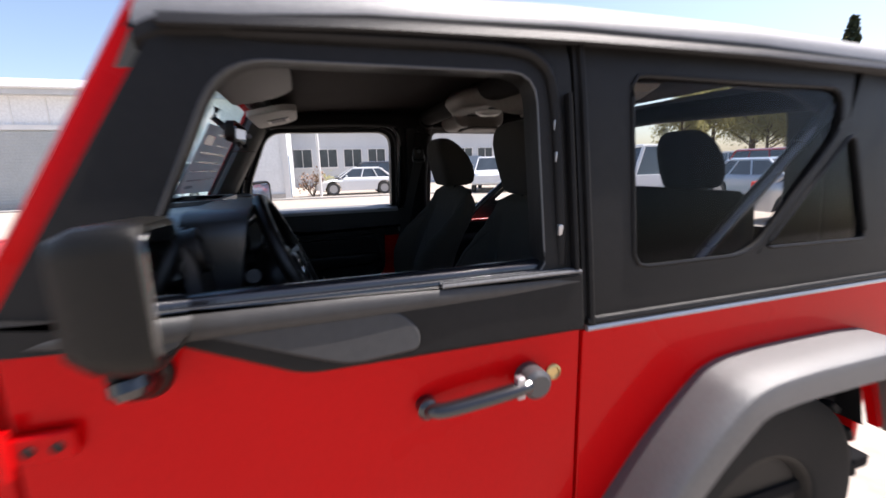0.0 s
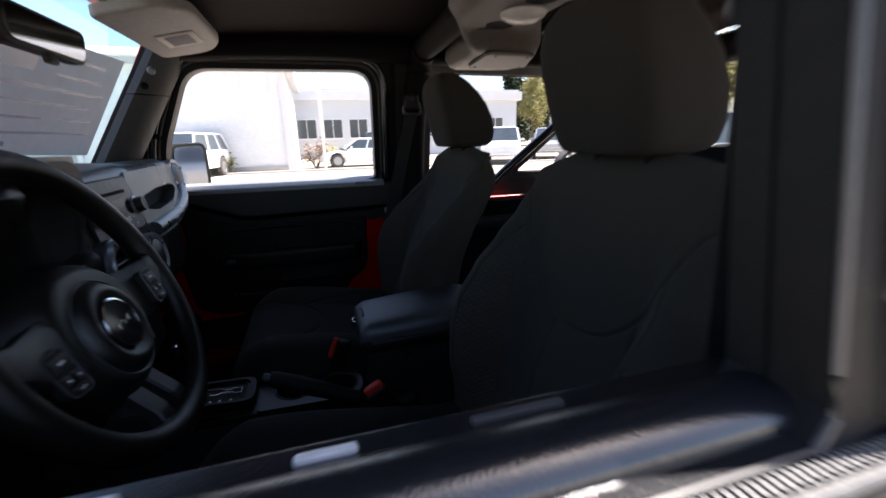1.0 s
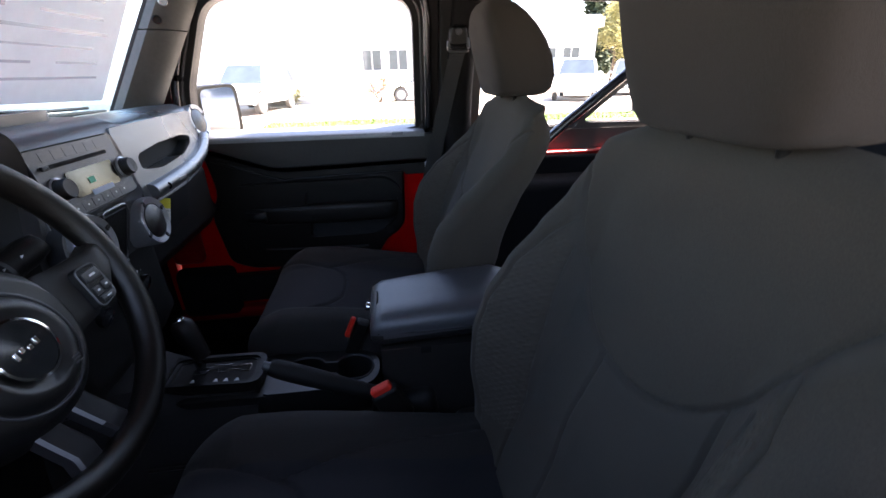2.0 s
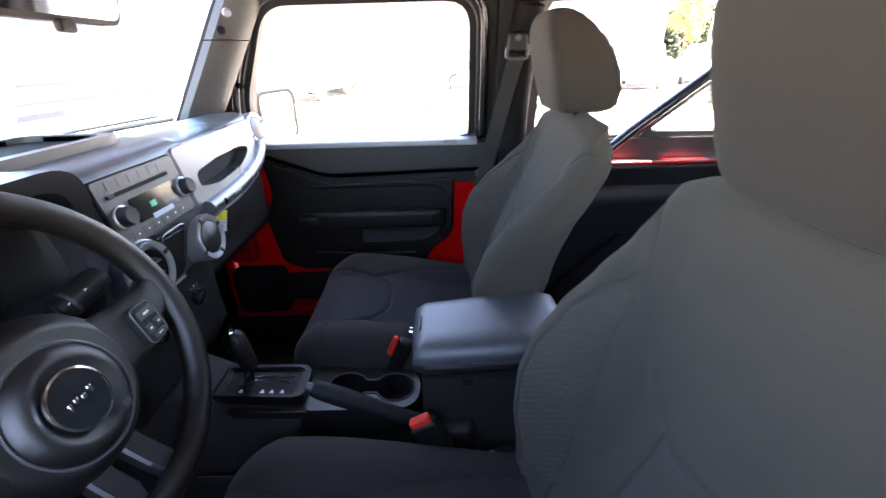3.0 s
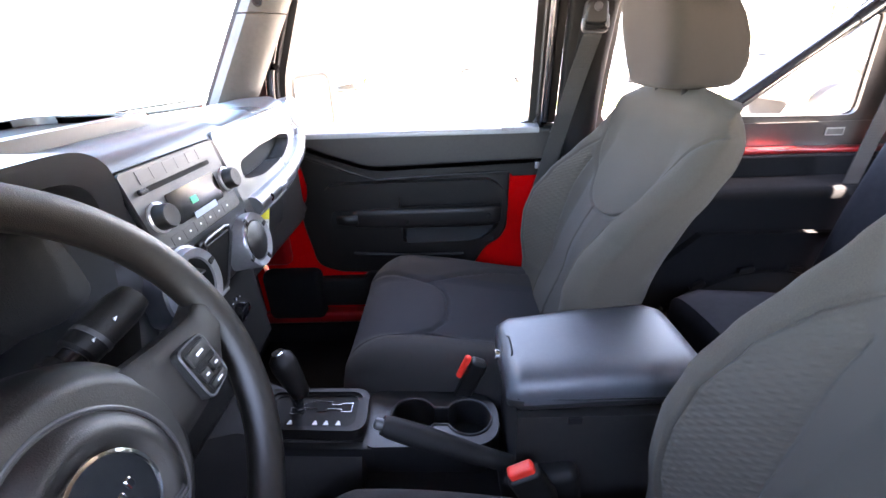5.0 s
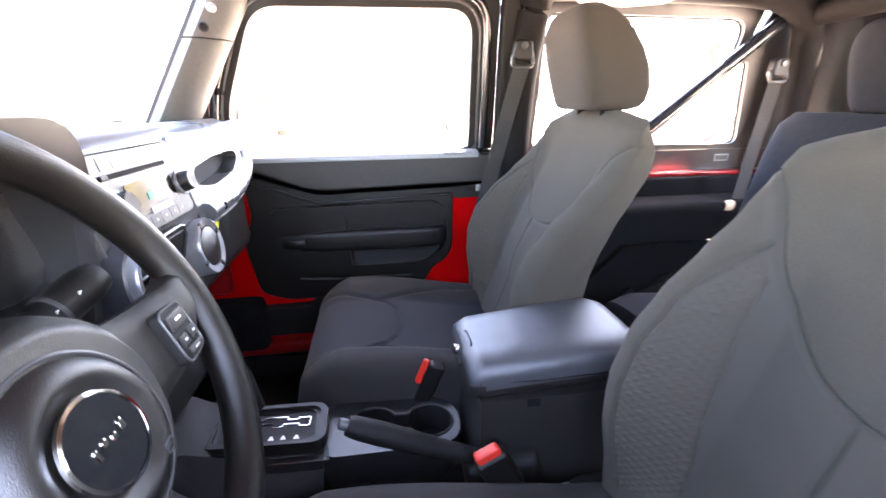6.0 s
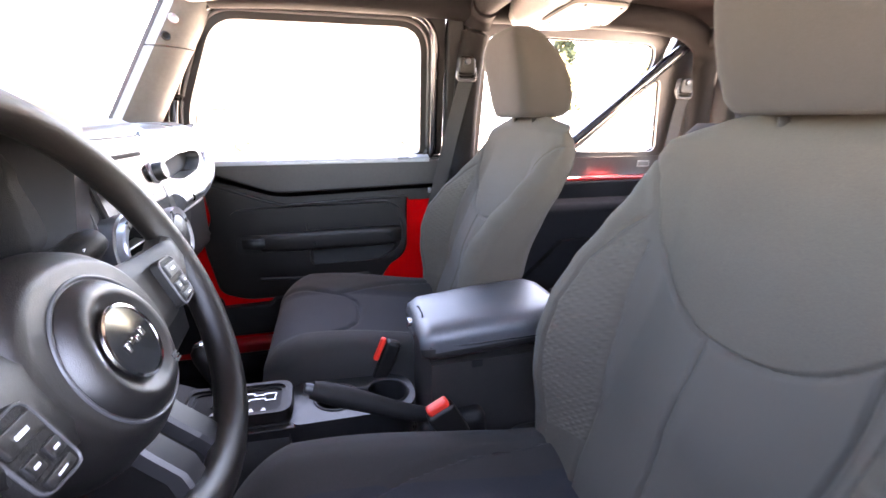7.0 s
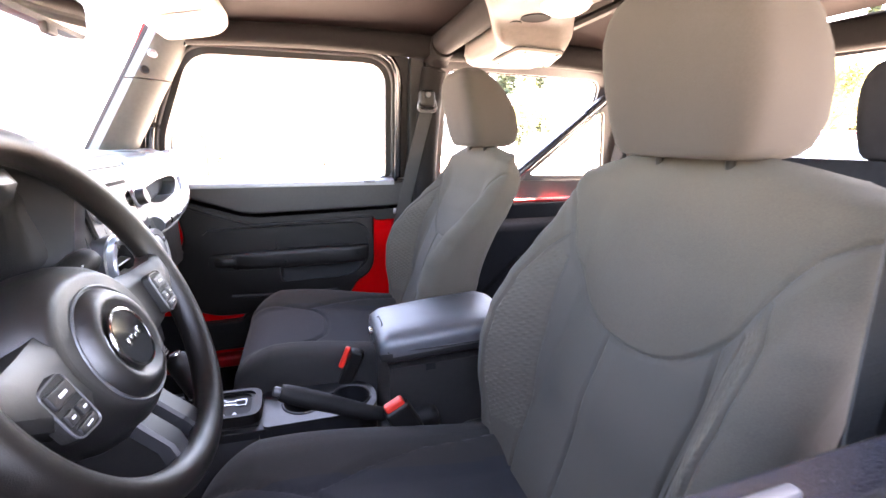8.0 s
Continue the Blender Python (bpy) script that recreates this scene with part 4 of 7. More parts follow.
# sound bar
rings = []
for k in range(61):
    y = -0.60 + 1.2 * k / 60
    a = abs(y)
    end = max(0.0, (a - 0.50) / 0.10)
    back = step01((a - 0.04) / 0.28)
    pod = step01((a - 0.14) / 0.09)
    zb = 1.622 - 0.036 * pod + 0.012 * end
    x0, x1 = 0.004 + 0.130 * back + 0.03 * end, 0.235 + 0.115 * back + 0.05 * step01((a - 0.25) / 0.2) - 0.04 * end
    rings.append([(x0 + 0.02, y, 1.690), (x0, y, 1.668), (x0 - 0.004, y, zb + 0.030), (x0 + 0.012, y, zb + 0.008), (x0 + 0.035, y, zb), (x1 - 0.045, y, zb), (x1 - 0.012, y, zb + 0.012), (x1, y, zb + 0.035), (x1, y, 1.690)])
sb = part("sound_bar", loft(rings), BEIGE, bar, "light grey moulded sound bar", sharp=60)
for s in (-1, 1):
    lid_line = rounded([(0.158, 0.212), (0.298, 0.222), (0.368, 0.412), (0.178, 0.420)], 0.025, 6)
    gap_line = [(0.265 + (p[0] - 0.265) * 1.05, 0.316 + (p[1] - 0.316) * 1.05) for p in lid_line]
    part("cover_gap", prism(gap_line, lambda u, v, k: (u, s * v, 1.587 - k), 0.0022), VOID, sb)
    cv = part("speaker_cover", prism(lid_line, lambda u, v, k: (u, s * v, 1.586 - k), 0.008, 0.003), BEIGE, sb, "light grey speaker cover with screws")
    for u, v in ((0.188, 0.228), (0.285, 0.236), (0.342, 0.396), (0.194, 0.402)):
        part("screw", lathe([(0, 0), (0.0045, 0), (0.0035, 0.002), (0, 0.002)], 12, axis((u, s * v, 1.578), (0, 0, -1))), SOFTBLACK, cv)
    for u, v in ((0.215, 0.465), (0.345, 0.455)):
        part("clip_slot", box(u, s * v, 1.5868, 0.028, 0.012, 0.003, 0.001), VOID, sb)
    for u, v, r in ((0.140, 0.100, 0.030), (0.116, 0.150, 0.0115)):
        m = axis((u, s * v, 1.6245), (0, 0, -1))
        part("opening", lathe([(0, 0.0030), (r, 0.0030), (r + 0.003, 0.0045), (r + 0.003, 0.0), (0, 0.0)], 28, m), VOID, sb, "round opening blackened to look deep")
dome = part("dome_light", lathe([(0, 0.020), (0.030, 0.018), (0.046, 0.010), (0.050, 0.002), (0.054, 0.0), (0, 0.0)], 32, axis((0.150, 0.0, 1.624), (0, 0, -1))), material("frosted_lens", (0.7, 0.68, 0.64), 0.25, vary=0.05), sb, "frosted dome light")

# ---- seat belts ----
def seat_belt(s, x, y, z, foot):
    b = thing("seat_belt", "grey seat belt hanging from a plastic ring on the roll bar", "seat belt", "seat belts")
    shackle = tube([(x + p[0], y - s * (0.017 + 0.10 * (0.02 - p[1])), z + p[1]) for p in resample(rounded([(-0.031, -0.018), (0.031, -0.018), (0.027, 0.020), (-0.027, 0.020)], 0.014, 5), 40)], 0.0052, 8, loop=True)
    ring = part("belt_ring", shackle, DARKSATIN, b, "black belt guide ring")
    part("ring_cover", prism(rounded([(x - 0.029, z - 0.004), (x + 0.029, z - 0.004), (x + 0.025, z + 0.050), (x - 0.025, z + 0.050)], 0.015, 6), lambda u, v, k: (u, y - s * (0.002 + k), v), 0.026, 0.008, seg=3), PLASTIC, b, "black plastic ring cover")
    part("ring_bolt", disc_face(axis((x, y - s * 0.027, z + 0.034), (0, -s, 0)), 0.010, 0.006, 0.003, 20), DARKSATIN, ring)
    web = []
    pts = smooth_path([(x, y - s * 0.015, z - 0.015), tuple(Vector((x, y - s * 0.015, z)).lerp(Vector(foot), 0.35)), foot], 6)
    for p in pts:
        web.append([(p.x - 0.023, p.y - 0.001, p.z), (p.x + 0.023, p.y - 0.001, p.z), (p.x + 0.023, p.y + 0.001, p.z), (p.x - 0.023, p.y + 0.001, p.z)])
    part("webbing", loft(web), WEB, b, "grey woven belt webbing")
    return b


seat_belt(1, 0.040, 0.640, 1.470, (-0.075, 0.655, 0.98))
seat_belt(1, 0.873, 0.660, 1.429, (0.77, 0.60, 0.90))
seat_belt(-1, 0.040, -0.640, 1.470, (0.02, -0.665, 0.90))
for p, tilt, button, body in (((-0.232, -0.116, 0.862), -28, (0, 0.006, 0.040, 0.018, 0.018), (0, -0.035, 0.052, 0.075)),
                              ((-0.3065, 0.124, 0.852), 23, (0, 0, 0.013, 0.013, 0.056), (0.024, -0.024, 0.034, 0.10))):
    b = thing("seat_belt_buckle", "black seat belt buckle with red release button", "buckle", "buckles")
    m = pose(*p, 0, tilt, 0)
    part("buckle_body", box(body[0], 0, body[1], body[2], 0.026, body[3], 0.008, 3), PLASTIC, b, m=m)
    part("release_button", box(button[0], 0, button[1], *button[2:], 0.005, 3), BUCKLE, b, "red release button", m=m)
    part("buckle_stalk", tube([(0.0, 0, -0.07), (0.02, 0, -0.13), (0.06, 0, -0.20)] if tilt < 0 else [(0.024, 0, -0.06), (0.02, 0, -0.13), (0.0, 0, -0.20)], 0.016, 10, flat=0.4, up=(0, 1, 0)), PLASTIC, b, m=m)


# ---- front seats ----
def lerp_table(tab, v):
    for (a, p), (b, q) in zip(tab, tab[1:]):
        if v <= b:
            k = max(0.0, (v - a) / (b - a))
            k = k * k * (3 - 2 * k) * 0.4 + k * 0.6
            return p + (q - p) * k
    return tab[-1][1]


def seg_dist(p, line):
    best = 9.0
    for a, b in zip(line, line[1:]):
        dx, dy = b[0] - a[0], b[1] - a[1]
        k = max(0.0, min(1.0, ((p[0] - a[0]) * dx + (p[1] - a[1]) * dy) / (dx * dx + dy * dy)))
        best = min(best, math.hypot(p[0] - a[0] - k * dx, p[1] - a[1] - k * dy))
    return best


BACK_X = [(0.74, -0.085), (0.80, -0.052), (0.95, 0.010), (1.08, 0.056), (1.16, 0.074), (1.22, 0.088), (1.28, 0.100), (1.345, 0.116)]
BACK_W = [(0.74, 0.215), (0.85, 0.246), (0.98, 0.257), (1.08, 0.257), (1.16, 0.250), (1.22, 0.243), (1.27, 0.234), (1.31, 0.217), (1.332, 0.200), (1.345, 0.176)]
BACK_P = [(0.74, -0.090), (0.80, -0.072), (0.86, -0.070), (0.93, -0.078), (1.00, -0.074), (1.06, -0.056), (1.12, -0.022), (1.18, 0.026), (1.23, 0.068), (1.28, 0.100), (1.345, 0.130)]
BACK_REAR = [(0.74, 0.050), (0.85, 0.085), (0.98, 0.128), (1.10, 0.158), (1.18, 0.176), (1.25, 0.188), (1.29, 0.186), (1.32, 0.176), (1.345, 0.155)]


def seat_mesh_back(lean):
    """The backrest; lean brings its lower part forwards."""
    u_half = [(0.0, 1.078), (0.025, 1.0785), (0.05, 1.083), (0.07, 1.090), (0.09, 1.101), (0.11, 1.118), (0.128, 1.138), (0.145, 1.163), (0.160, 1.195), (0.174, 1.228), (0.190, 1.255), (0.215, 1.274), (0.26, 1.290)]
    u_line = [(-a, b) for a, b in u_half[:0:-1]] + u_half
    seams = [u_line]
    for k in (-1, 1):
        seams.append([(k * 0.112, 0.76), (k * 0.130, 0.85), (k * 0.146, 0.95), (k * 0.158, 1.10), (k * 0.160, 1.165)])
        seams.append([(k * 0.190, 0.84), (k * 0.205, 0.95), (k * 0.208, 1.06), (k * 0.203, 1.13), (k * 0.192, 1.175), (k * 0.172, 1.205)])
    seams.append([(0.005, 0.78), (0.022, 0.92), (0.032, 1.078)])
    seams.append([(-0.128, 0.80), (-0.130, 0.97), (-0.131, 1.060), (-0.126, 1.133)])
    nz, nf, nb = 230, 210, 14
    t = bmesh.new()
    zone, quilt = t.verts.layers.float.new("zone"), t.verts.layers.float.new("quilt")
    rows = []
    for i in range(nz + 1):
        z = 0.74 + 0.605 * i / nz
        h, xc, rear = lerp_table(BACK_W, z), lerp_table(BACK_X, z), lerp_table(BACK_REAR, z)
        bol = xc - lerp_table(BACK_P, z)
        fwd = lean * step01((1.27 - z) / 0.24)
        cap = max(0.0, (z - 1.305) / 0.04)
        dome = step01((z - 1.18) / 0.165)
        corner = 0.040 - 0.030 * dome
        soft = step01((z - 1.25) / 0.095)
        row = []
        for j in range(nf + 1):
            a = -1 + 2 * j / nf
            a = math.copysign(abs(a) ** 0.85, a) if a else 0.0
            u = a * h
            e = abs(a)
            x = xc - fwd - bol * step01((abs(u) - 0.125) / 0.085) + corner * (1 - math.sqrt(max(0.0, 1 - max(0.0, (e - 0.84) / 0.16) ** 2)))
            x -= 0.014 * math.exp(-((z - 1.0) / 0.10) ** 2) * (1 - min(1, e * 1.6))
            x += 0.024 * cap * cap
            g = 0.0
            for ln in seams:
                dd = seg_dist((u, z), ln)
                g = max(g, 0.0065 * math.exp(-(dd / 0.0034) ** 2) - 0.0028 * math.exp(-((dd - 0.013) / 0.010) ** 2))
            v = t.verts.new((x + g, u, z - 0.020 * cap * max(0.0, (e - 0.35) / 0.65) ** 2))
            edge = lerp_table([(0.76, 0.112), (0.85, 0.130), (0.95, 0.146), (1.10, 0.158), (1.165, 0.160), (1.4, 0.3)], z)
            low = lerp_table(u_half + [(0.3, 1.30)], abs(u))
            v[zone] = step01((edge - abs(u)) / 0.006 + 0.5) * step01((low - z) / 0.006 + 0.5)
            v[quilt] = step01((abs(u) - edge) / 0.006 + 0.5) * step01((low - z) / 0.006 + 0.5) * step01((1.200 - z) / 0.03) * step01((lerp_table([(0.76, 0.19), (0.95, 0.205), (1.06, 0.208), (1.13, 0.203), (1.205, 0.172)], z) - abs(u)) / 0.006) * step01((z - 0.85) / 0.01)
            row.append(v)
        for j in range(1, nb):
            a = math.pi * j / nb
            sn = math.sin(a)
            front = xc - fwd - bol + corner + 0.024 * cap * cap
            row.append(t.verts.new((front + (rear - fwd - front + 0.02 * cap * cap) * sn ** (0.6 + 0.15 * soft), h * math.copysign(abs(math.cos(a)) ** (0.6 + 0.15 * soft), math.cos(a)) * (1 - 0.08 * sn - 0.25 * cap * sn), z - 0.020 * cap * max(0.0, (abs(math.cos(a)) - 0.35) / 0.65) ** 2 - 0.026 * cap * sn - 0.022 * dome * sn)))
        rows.append(row)
    n = len(rows[0])
    for a, b in zip(rows, rows[1:]):
        for j in range(n):
            t.faces.new((a[j], a[(j + 1) % n], b[(j + 1) % n], b[j]))
    t.faces.new(rows[0][::-1])
    cv = t.verts.new((sum(v.co.x for v in rows[-1]) / n, 0, 1.346))
    for j in range(n):
        t.faces.new((rows[-1][j], rows[-1][(j + 1) % n], cv))
    return t


def seat_mesh_cushion():
    arc = [(-0.165, -0.55), (-0.150, -0.50), (-0.128, -0.42), (-0.105, -0.372), (-0.070, -0.345), (-0.03, -0.336), (0.03, -0.336), (0.070, -0.345), (0.105, -0.372), (0.128, -0.42), (0.150, -0.50), (0.165, -0.55)]
    seams = [arc] + [[(k * 0.120, -0.395), (k * 0.150, -0.30), (k * 0.172, -0.20), (k * 0.182, -0.05)] for k in (-1, 1)]
    t = bmesh.new()
    rows = []
    nx, nu = 120, 110
    for i in range(nx + 1):
        x = -0.565 + 0.545 * i / nx
        fr = max(0.0, (-0.47 - x) / 0.095)
        h = 0.250 - 0.035 * fr ** 2 - 0.010 * step01((x + 0.2) / 0.2)
        zt = 0.842 - 0.050 * step01((x + 0.45) / 0.40) - 0.062 * (1 - math.sqrt(max(0, 1 - fr ** 2)))
        row = []
        for j in range(nu + 1):
            a = -1 + 2 * j / nu
            u, e = a * h, abs(a)
            bol = 0.034 * step01((abs(u) - 0.115) / 0.075) * (1 - 0.85 * fr)
            z = zt + bol - 0.055 * (1 - math.sqrt(max(0.0, 1 - max(0.0, (e - 0.80) / 0.20) ** 2)))
            g = 0.0
            for ln in seams:
                dd = seg_dist((u, x), ln)
                g = max(g, 0.008 * math.exp(-(dd / 0.0045) ** 2) - 0.0025 * math.exp(-((dd - 0.012) / 0.008) ** 2))
            row.append(t.verts.new((x, u, z - g)))
        row.append(t.verts.new((x, h + 0.004, zt - 0.075)))
        row.append(t.verts.new((x, h * 0.92, 0.715)))
        row.append(t.verts.new((x, -h * 0.92, 0.715)))
        row.append(t.verts.new((x, -h - 0.004, zt - 0.075)))
        rows.append(row)
    n = len(rows[0])
    for a, b in zip(rows, rows[1:]):
        for j in range(n):
            f = t.faces.new((a[j], a[(j + 1) % n], b[(j + 1) % n], b[j]))
            c = f.calc_center_median()
            f.material_index = 1 if (abs(c.y) < 0.14 and j < nu) else 0
    t.faces.new(rows[0][::-1])
    t.faces.new(rows[-1])
    return t


def head_mesh():
    """A padded headrest: full and deep at the foot, thinner and narrower at the top, its back sloping forwards."""
    rings = []
    prof = [(0.0, 0.70, 0.74), (0.005, 0.80, 0.86), (0.016, 0.88, 0.94), (0.045, 0.955, 1.0), (0.085, 1.0, 1.0), (0.120, 1.0, 0.95), (0.150, 0.97, 0.86), (0.175, 0.90, 0.74), (0.192, 0.80, 0.60), (0.203, 0.65, 0.42), (0.207, 0.45, 0.22)]
    for h, kw, kd in prof:
        w, back, front = 0.120 * kw, 0.098 * kd * kd, 0.058 * min(1.0, kd + 0.12)
        lean = 0.018 - 0.25 * h
        o = []
        for j in range(64):
            a = 2 * math.pi * j / 64
            c, s = math.cos(a), math.sin(a)
            d = back if c > 0 else front
            o.append((lean + d * math.copysign(abs(c) ** 0.44, c), w * math.copysign(abs(s) ** 0.40, s), h))
        rings.append(o)
    return loft(rings)


def front_seat(yc, label, inboard, lean=0.0):
    """inboard: the side of the seat that faces the console."""
    st = thing("front_seat", label, "car seat", "front seats", at=(0, yc, 0))
    part("backrest", seat_mesh_back(lean), SEAT, st, "grey cloth backrest with quilted bolsters", sharp=60)
    part("seat_cushion", seat_mesh_cushion(), [SIDECLOTH, CLOTH2], st, "charcoal cloth seat cushion", sharp=60)
    hr = part("headrest", head_mesh(), HEAD, st, "grey cloth headrest", sharp=70, m=pose(0.112, 0, 1.341))
    for k in (-1, 1):
        part("headrest_post", tube([(0.130, k * 0.055, 1.30), (0.125, k * 0.055, 1.340)], 0.006, 10), SOFTBLACK, hr)
    part("seat_base", box(-0.28, 0, 0.655, 0.46, 0.42, 0.13, 0.02), SOFTBLACK, st, "black seat base")
    for k in (-1, 1):
        part("seat_rail", box(-0.26, k * 0.17, 0.545, 0.56, 0.04, 0.11, 0.006), SOFTBLACK, st)
        part("side_trim", prism(rounded([(-0.12, 0.70), (0.06, 0.70), (0.05, 0.80), (-0.10, 0.80)], 0.025, 5), lambda u, v, d: (u, k * (0.235 + d), v), 0.022, 0.006), PLASTIC, st, "black recliner cover")
    part("recliner_knob", box(-0.085, inboard * 0.258, 0.775, 0.05, 0.010, 0.012, 0.004), SATIN, st, "small metal lever end")
    return st


front_seat(-0.370, "grey cloth driver's bucket seat behind the steering wheel", 1)
front_seat(0.375, "grey cloth passenger bucket seat beside the console", -1, 0.042)

# ---- rear bench ----
rs = thing("rear_bench", "dark cloth rear bench seat behind the front seats", "car seat")
rings = []
for z, x, h, d in ((0.78, 0.66, 0.50, 0.13), (0.82, 0.655, 0.53, 0.14), (1.0, 0.70, 0.545, 0.13), (1.20, 0.745, 0.545, 0.12), (1.29, 0.765, 0.53, 0.10), (1.325, 0.785, 0.49, 0.05)):
    rings.append([(x + d * 0.5 + d * 0.5 * math.copysign(abs(math.cos(a)) ** 0.6, math.cos(a)), h * math.copysign(abs(math.sin(a)) ** 0.35, math.sin(a)), z) for a in (2 * math.pi * j / 48 for j in range(48))])
part("backrest", loft(rings), REARCLOTH, rs, "charcoal cloth bench back")
rings = []
for x, z0, z1, h in ((0.24, 0.76, 0.80, 0.38), (0.255, 0.70, 0.845, 0.42), (0.32, 0.66, 0.865, 0.44), (0.5, 0.66, 0.845, 0.45), (0.70, 0.66, 0.82, 0.44), (0.73, 0.70, 0.80, 0.42)):
    rings.append([(x, h * math.copysign(abs(math.cos(a)) ** 0.35, math.cos(a)), 0.5 * (z0 + z1) + 0.5 * (z1 - z0) * math.copysign(abs(math.sin(a)) ** 0.5, math.sin(a))) for a in (2 * math.pi * j / 48 for j in range(48))])
part("seat_cushion", loft(rings), REARCLOTH, rs, "charcoal cloth bench cushion")
for y in (-0.27, 0.27):
    part("headrest", head_mesh(), REARCLOTH, rs, "charcoal headrest", sharp=70, m=pose(0.83, y, 1.325) @ Matrix.Diagonal((1, 0.8, 1, 1)))
for s in (-1, 1):
    side = thing("rear_side_trim", "black carpeted trim beside the rear seat", "car trim", "rear trims")
    part("trim_panel", box(0.54, s * 0.655, 0.80, 0.95, 0.16, 0.50, 0.03, 4), CARPET, side)
    part("trim_cap", box(0.54, s * 0.735, 1.074, 1.00, 0.046, 0.070, 0.008, 3), CARPET, side)
    part("body_lip", box(0.55, s * 0.757, 1.116, 1.06, 0.042, 0.016, 0.006, 3), RED_SHADED, side, "red body lip along the side")

# ---- dashboard ----
dash = thing("dashboard", "dark grey dashboard with radio, vents and grab handle", "dashboard")


def face_x(z):
    """The sloping face of the centre stack."""
    return -0.668 - (z - 1.251) * 0.215 if z > 1.19 else -0.6549 - (1.19 - z) * 0.29


def dash_profile(y):
    hood = step01(1 - abs(abs(y + 0.36) - 0.08) / 0.13 if abs(y + 0.36) > 0.08 else 1)
    mid = step01((0.185 - abs(y + 0.005)) / 0.05)
    pas = step01((y - 0.13) / 0.06)
    end = step01((abs(y) - 0.60) / 0.07)
    ztop = 1.328 + 0.016 * hood + 0.010 * mid - 0.014 * end
    xr = (-0.682 if y > 0 else -0.715) * (1 - mid) + (face_x(1.315) - 0.001) * mid
    xr = xr * (1 - hood) + -0.645 * hood
    xf = -0.70 * (1 - mid) + (face_x(1.10) - 0.001) * mid
    xf = xf - 0.012 * pas
    xf = xf * (1 - hood) - 0.735 * hood
    rec = 0.055 * max(0.0, (y - 0.2) / 0.4) ** 2
    xr, xf = xr - rec, xf - rec
    zl = 1.0 - 0.05 * mid
    xl = -0.755 * (1 - mid) + -0.67 * mid
    p = [(-1.0, 1.0), (-1.0, ztop - 0.055), (-0.93, ztop - 0.022), (-0.85, ztop - 0.004), (-0.78, ztop), (xr - 0.030, ztop - 0.003), (xr - 0.010, ztop - 0.012), (xr, ztop - 0.030)]
    q = lambda z, x: x * (1 - mid) + (face_x(z) - 0.001) * mid
    p += [(xr - 0.006 if hood > 0.5 else xr + 0.004 - 0.024 * pas, ztop - 0.045), ((xr - 0.03) * hood + xr * (1 - hood) + 0.006 * (1 - hood) - 0.037 * pas, ztop - 0.06), (q(1.22, xf * 0.6 + xr * 0.4 if hood < 0.5 else xf), 1.22), (q(1.16, xf), 1.16), (q(1.10, xf), 1.10), (xl, zl), (xl - 0.03, zl - 0.05), (-0.95, 0.90)]
    return [(x, y, z) for x, z in p]


ys = sorted(set([-0.68, -0.66, -0.63, -0.60] + [round(-0.58 + 0.02 * k, 3) for k in range(22)] + [-0.175, -0.165, -0.15, -0.14, -0.1, 0, 0.1, 0.13, 0.14, 0.15, 0.16, 0.17, 0.18, 0.2, 0.3, 0.4, 0.5, 0.58, 0.60, 0.62, 0.64, 0.66, 0.675, 0.68]))
t = loft([dash_profile(y) for y in ys])
# faces under the hood and the grab handle go black, painting in their shade
for f in t.faces:
    c = f.calc_center_median()
    f.material_index = 1 if (c.z < 1.322 and c.x > -0.77 and c.y < -0.150) or c.z < 1.08 or (c.z < 1.185 and c.y > 0.128) else 0
part("dash_shell", t, [DASH, SOFTBLACK], dash, "dark grained dash top", sharp=50)
# tray on top
rim_o = rounded([(-0.915, -0.30), (-0.742, -0.20), (-0.738, 0.088), (-0.915, 0.088)], 0.03, 6)
rim_i = rounded([(-0.895, -0.27), (-0.760, -0.18), (-0.756, 0.070), (-0.895, 0.070)], 0.025, 6)
t = frame_panel(rim_o, rim_i, lambda u, v, d: (u, v, 1.330 + d), 0.022)
bmesh.ops.bevel(t, geom=[e for e in t.edges if len(e.link_faces) == 2 and e.calc_face_angle(0) > 0.9 and min(v.co.z for v in e.verts) > 1.34], offset=0.007, segments=3, affect="EDGES", profile=0.5)
part("dash_tray", t, DASH, dash, "raised tray rim on the dash top", sharp=60)
# floor and wall painted black so that the shallow tray looks deep
part("tray_floor", prism(rim_i, lambda u, v, d: (u, v, 1.338 + d), 0.0035), VOID, dash, "tray floor blackened to look deep")
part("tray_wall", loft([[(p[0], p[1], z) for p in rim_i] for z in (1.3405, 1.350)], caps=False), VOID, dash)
# centre stack plate


def on_face(u, v, d):
    """(across, height, out of the face)"""
    return (face_x(v) + d * 0.97, u, v + d * (0.21 if v > 1.19 else -0.28))


plate = rounded([(-0.118, 1.311), (0.114, 1.311), (0.118, 1.20), (0.124, 1.12), (0.116, 1.078), (-0.116, 1.078), (-0.124, 1.12), (-0.122, 1.20)], 0.02, 5)
stack = part("stack_panel", prism(plate, lambda u, v, d: on_face(u, v, d - 0.028), 0.0285, 0.0006, seg=1), DASH, dash, "grey plastic centre stack")
part("radio_gap", prism(rounded([(-0.1022, 1.2078), (0.0962, 1.2078), (0.0952, 1.3102), (-0.1042, 1.3102)], 0.009, 4), on_face, 0.0034), VOID, stack)
radio = part("radio", prism(rounded([(-0.100, 1.210), (0.094, 1.210), (0.093, 1.308), (-0.102, 1.308)], 0.008, 4), on_face, 0.007, 0.0), DASHSIDE, dash, "car radio with two knobs and display")


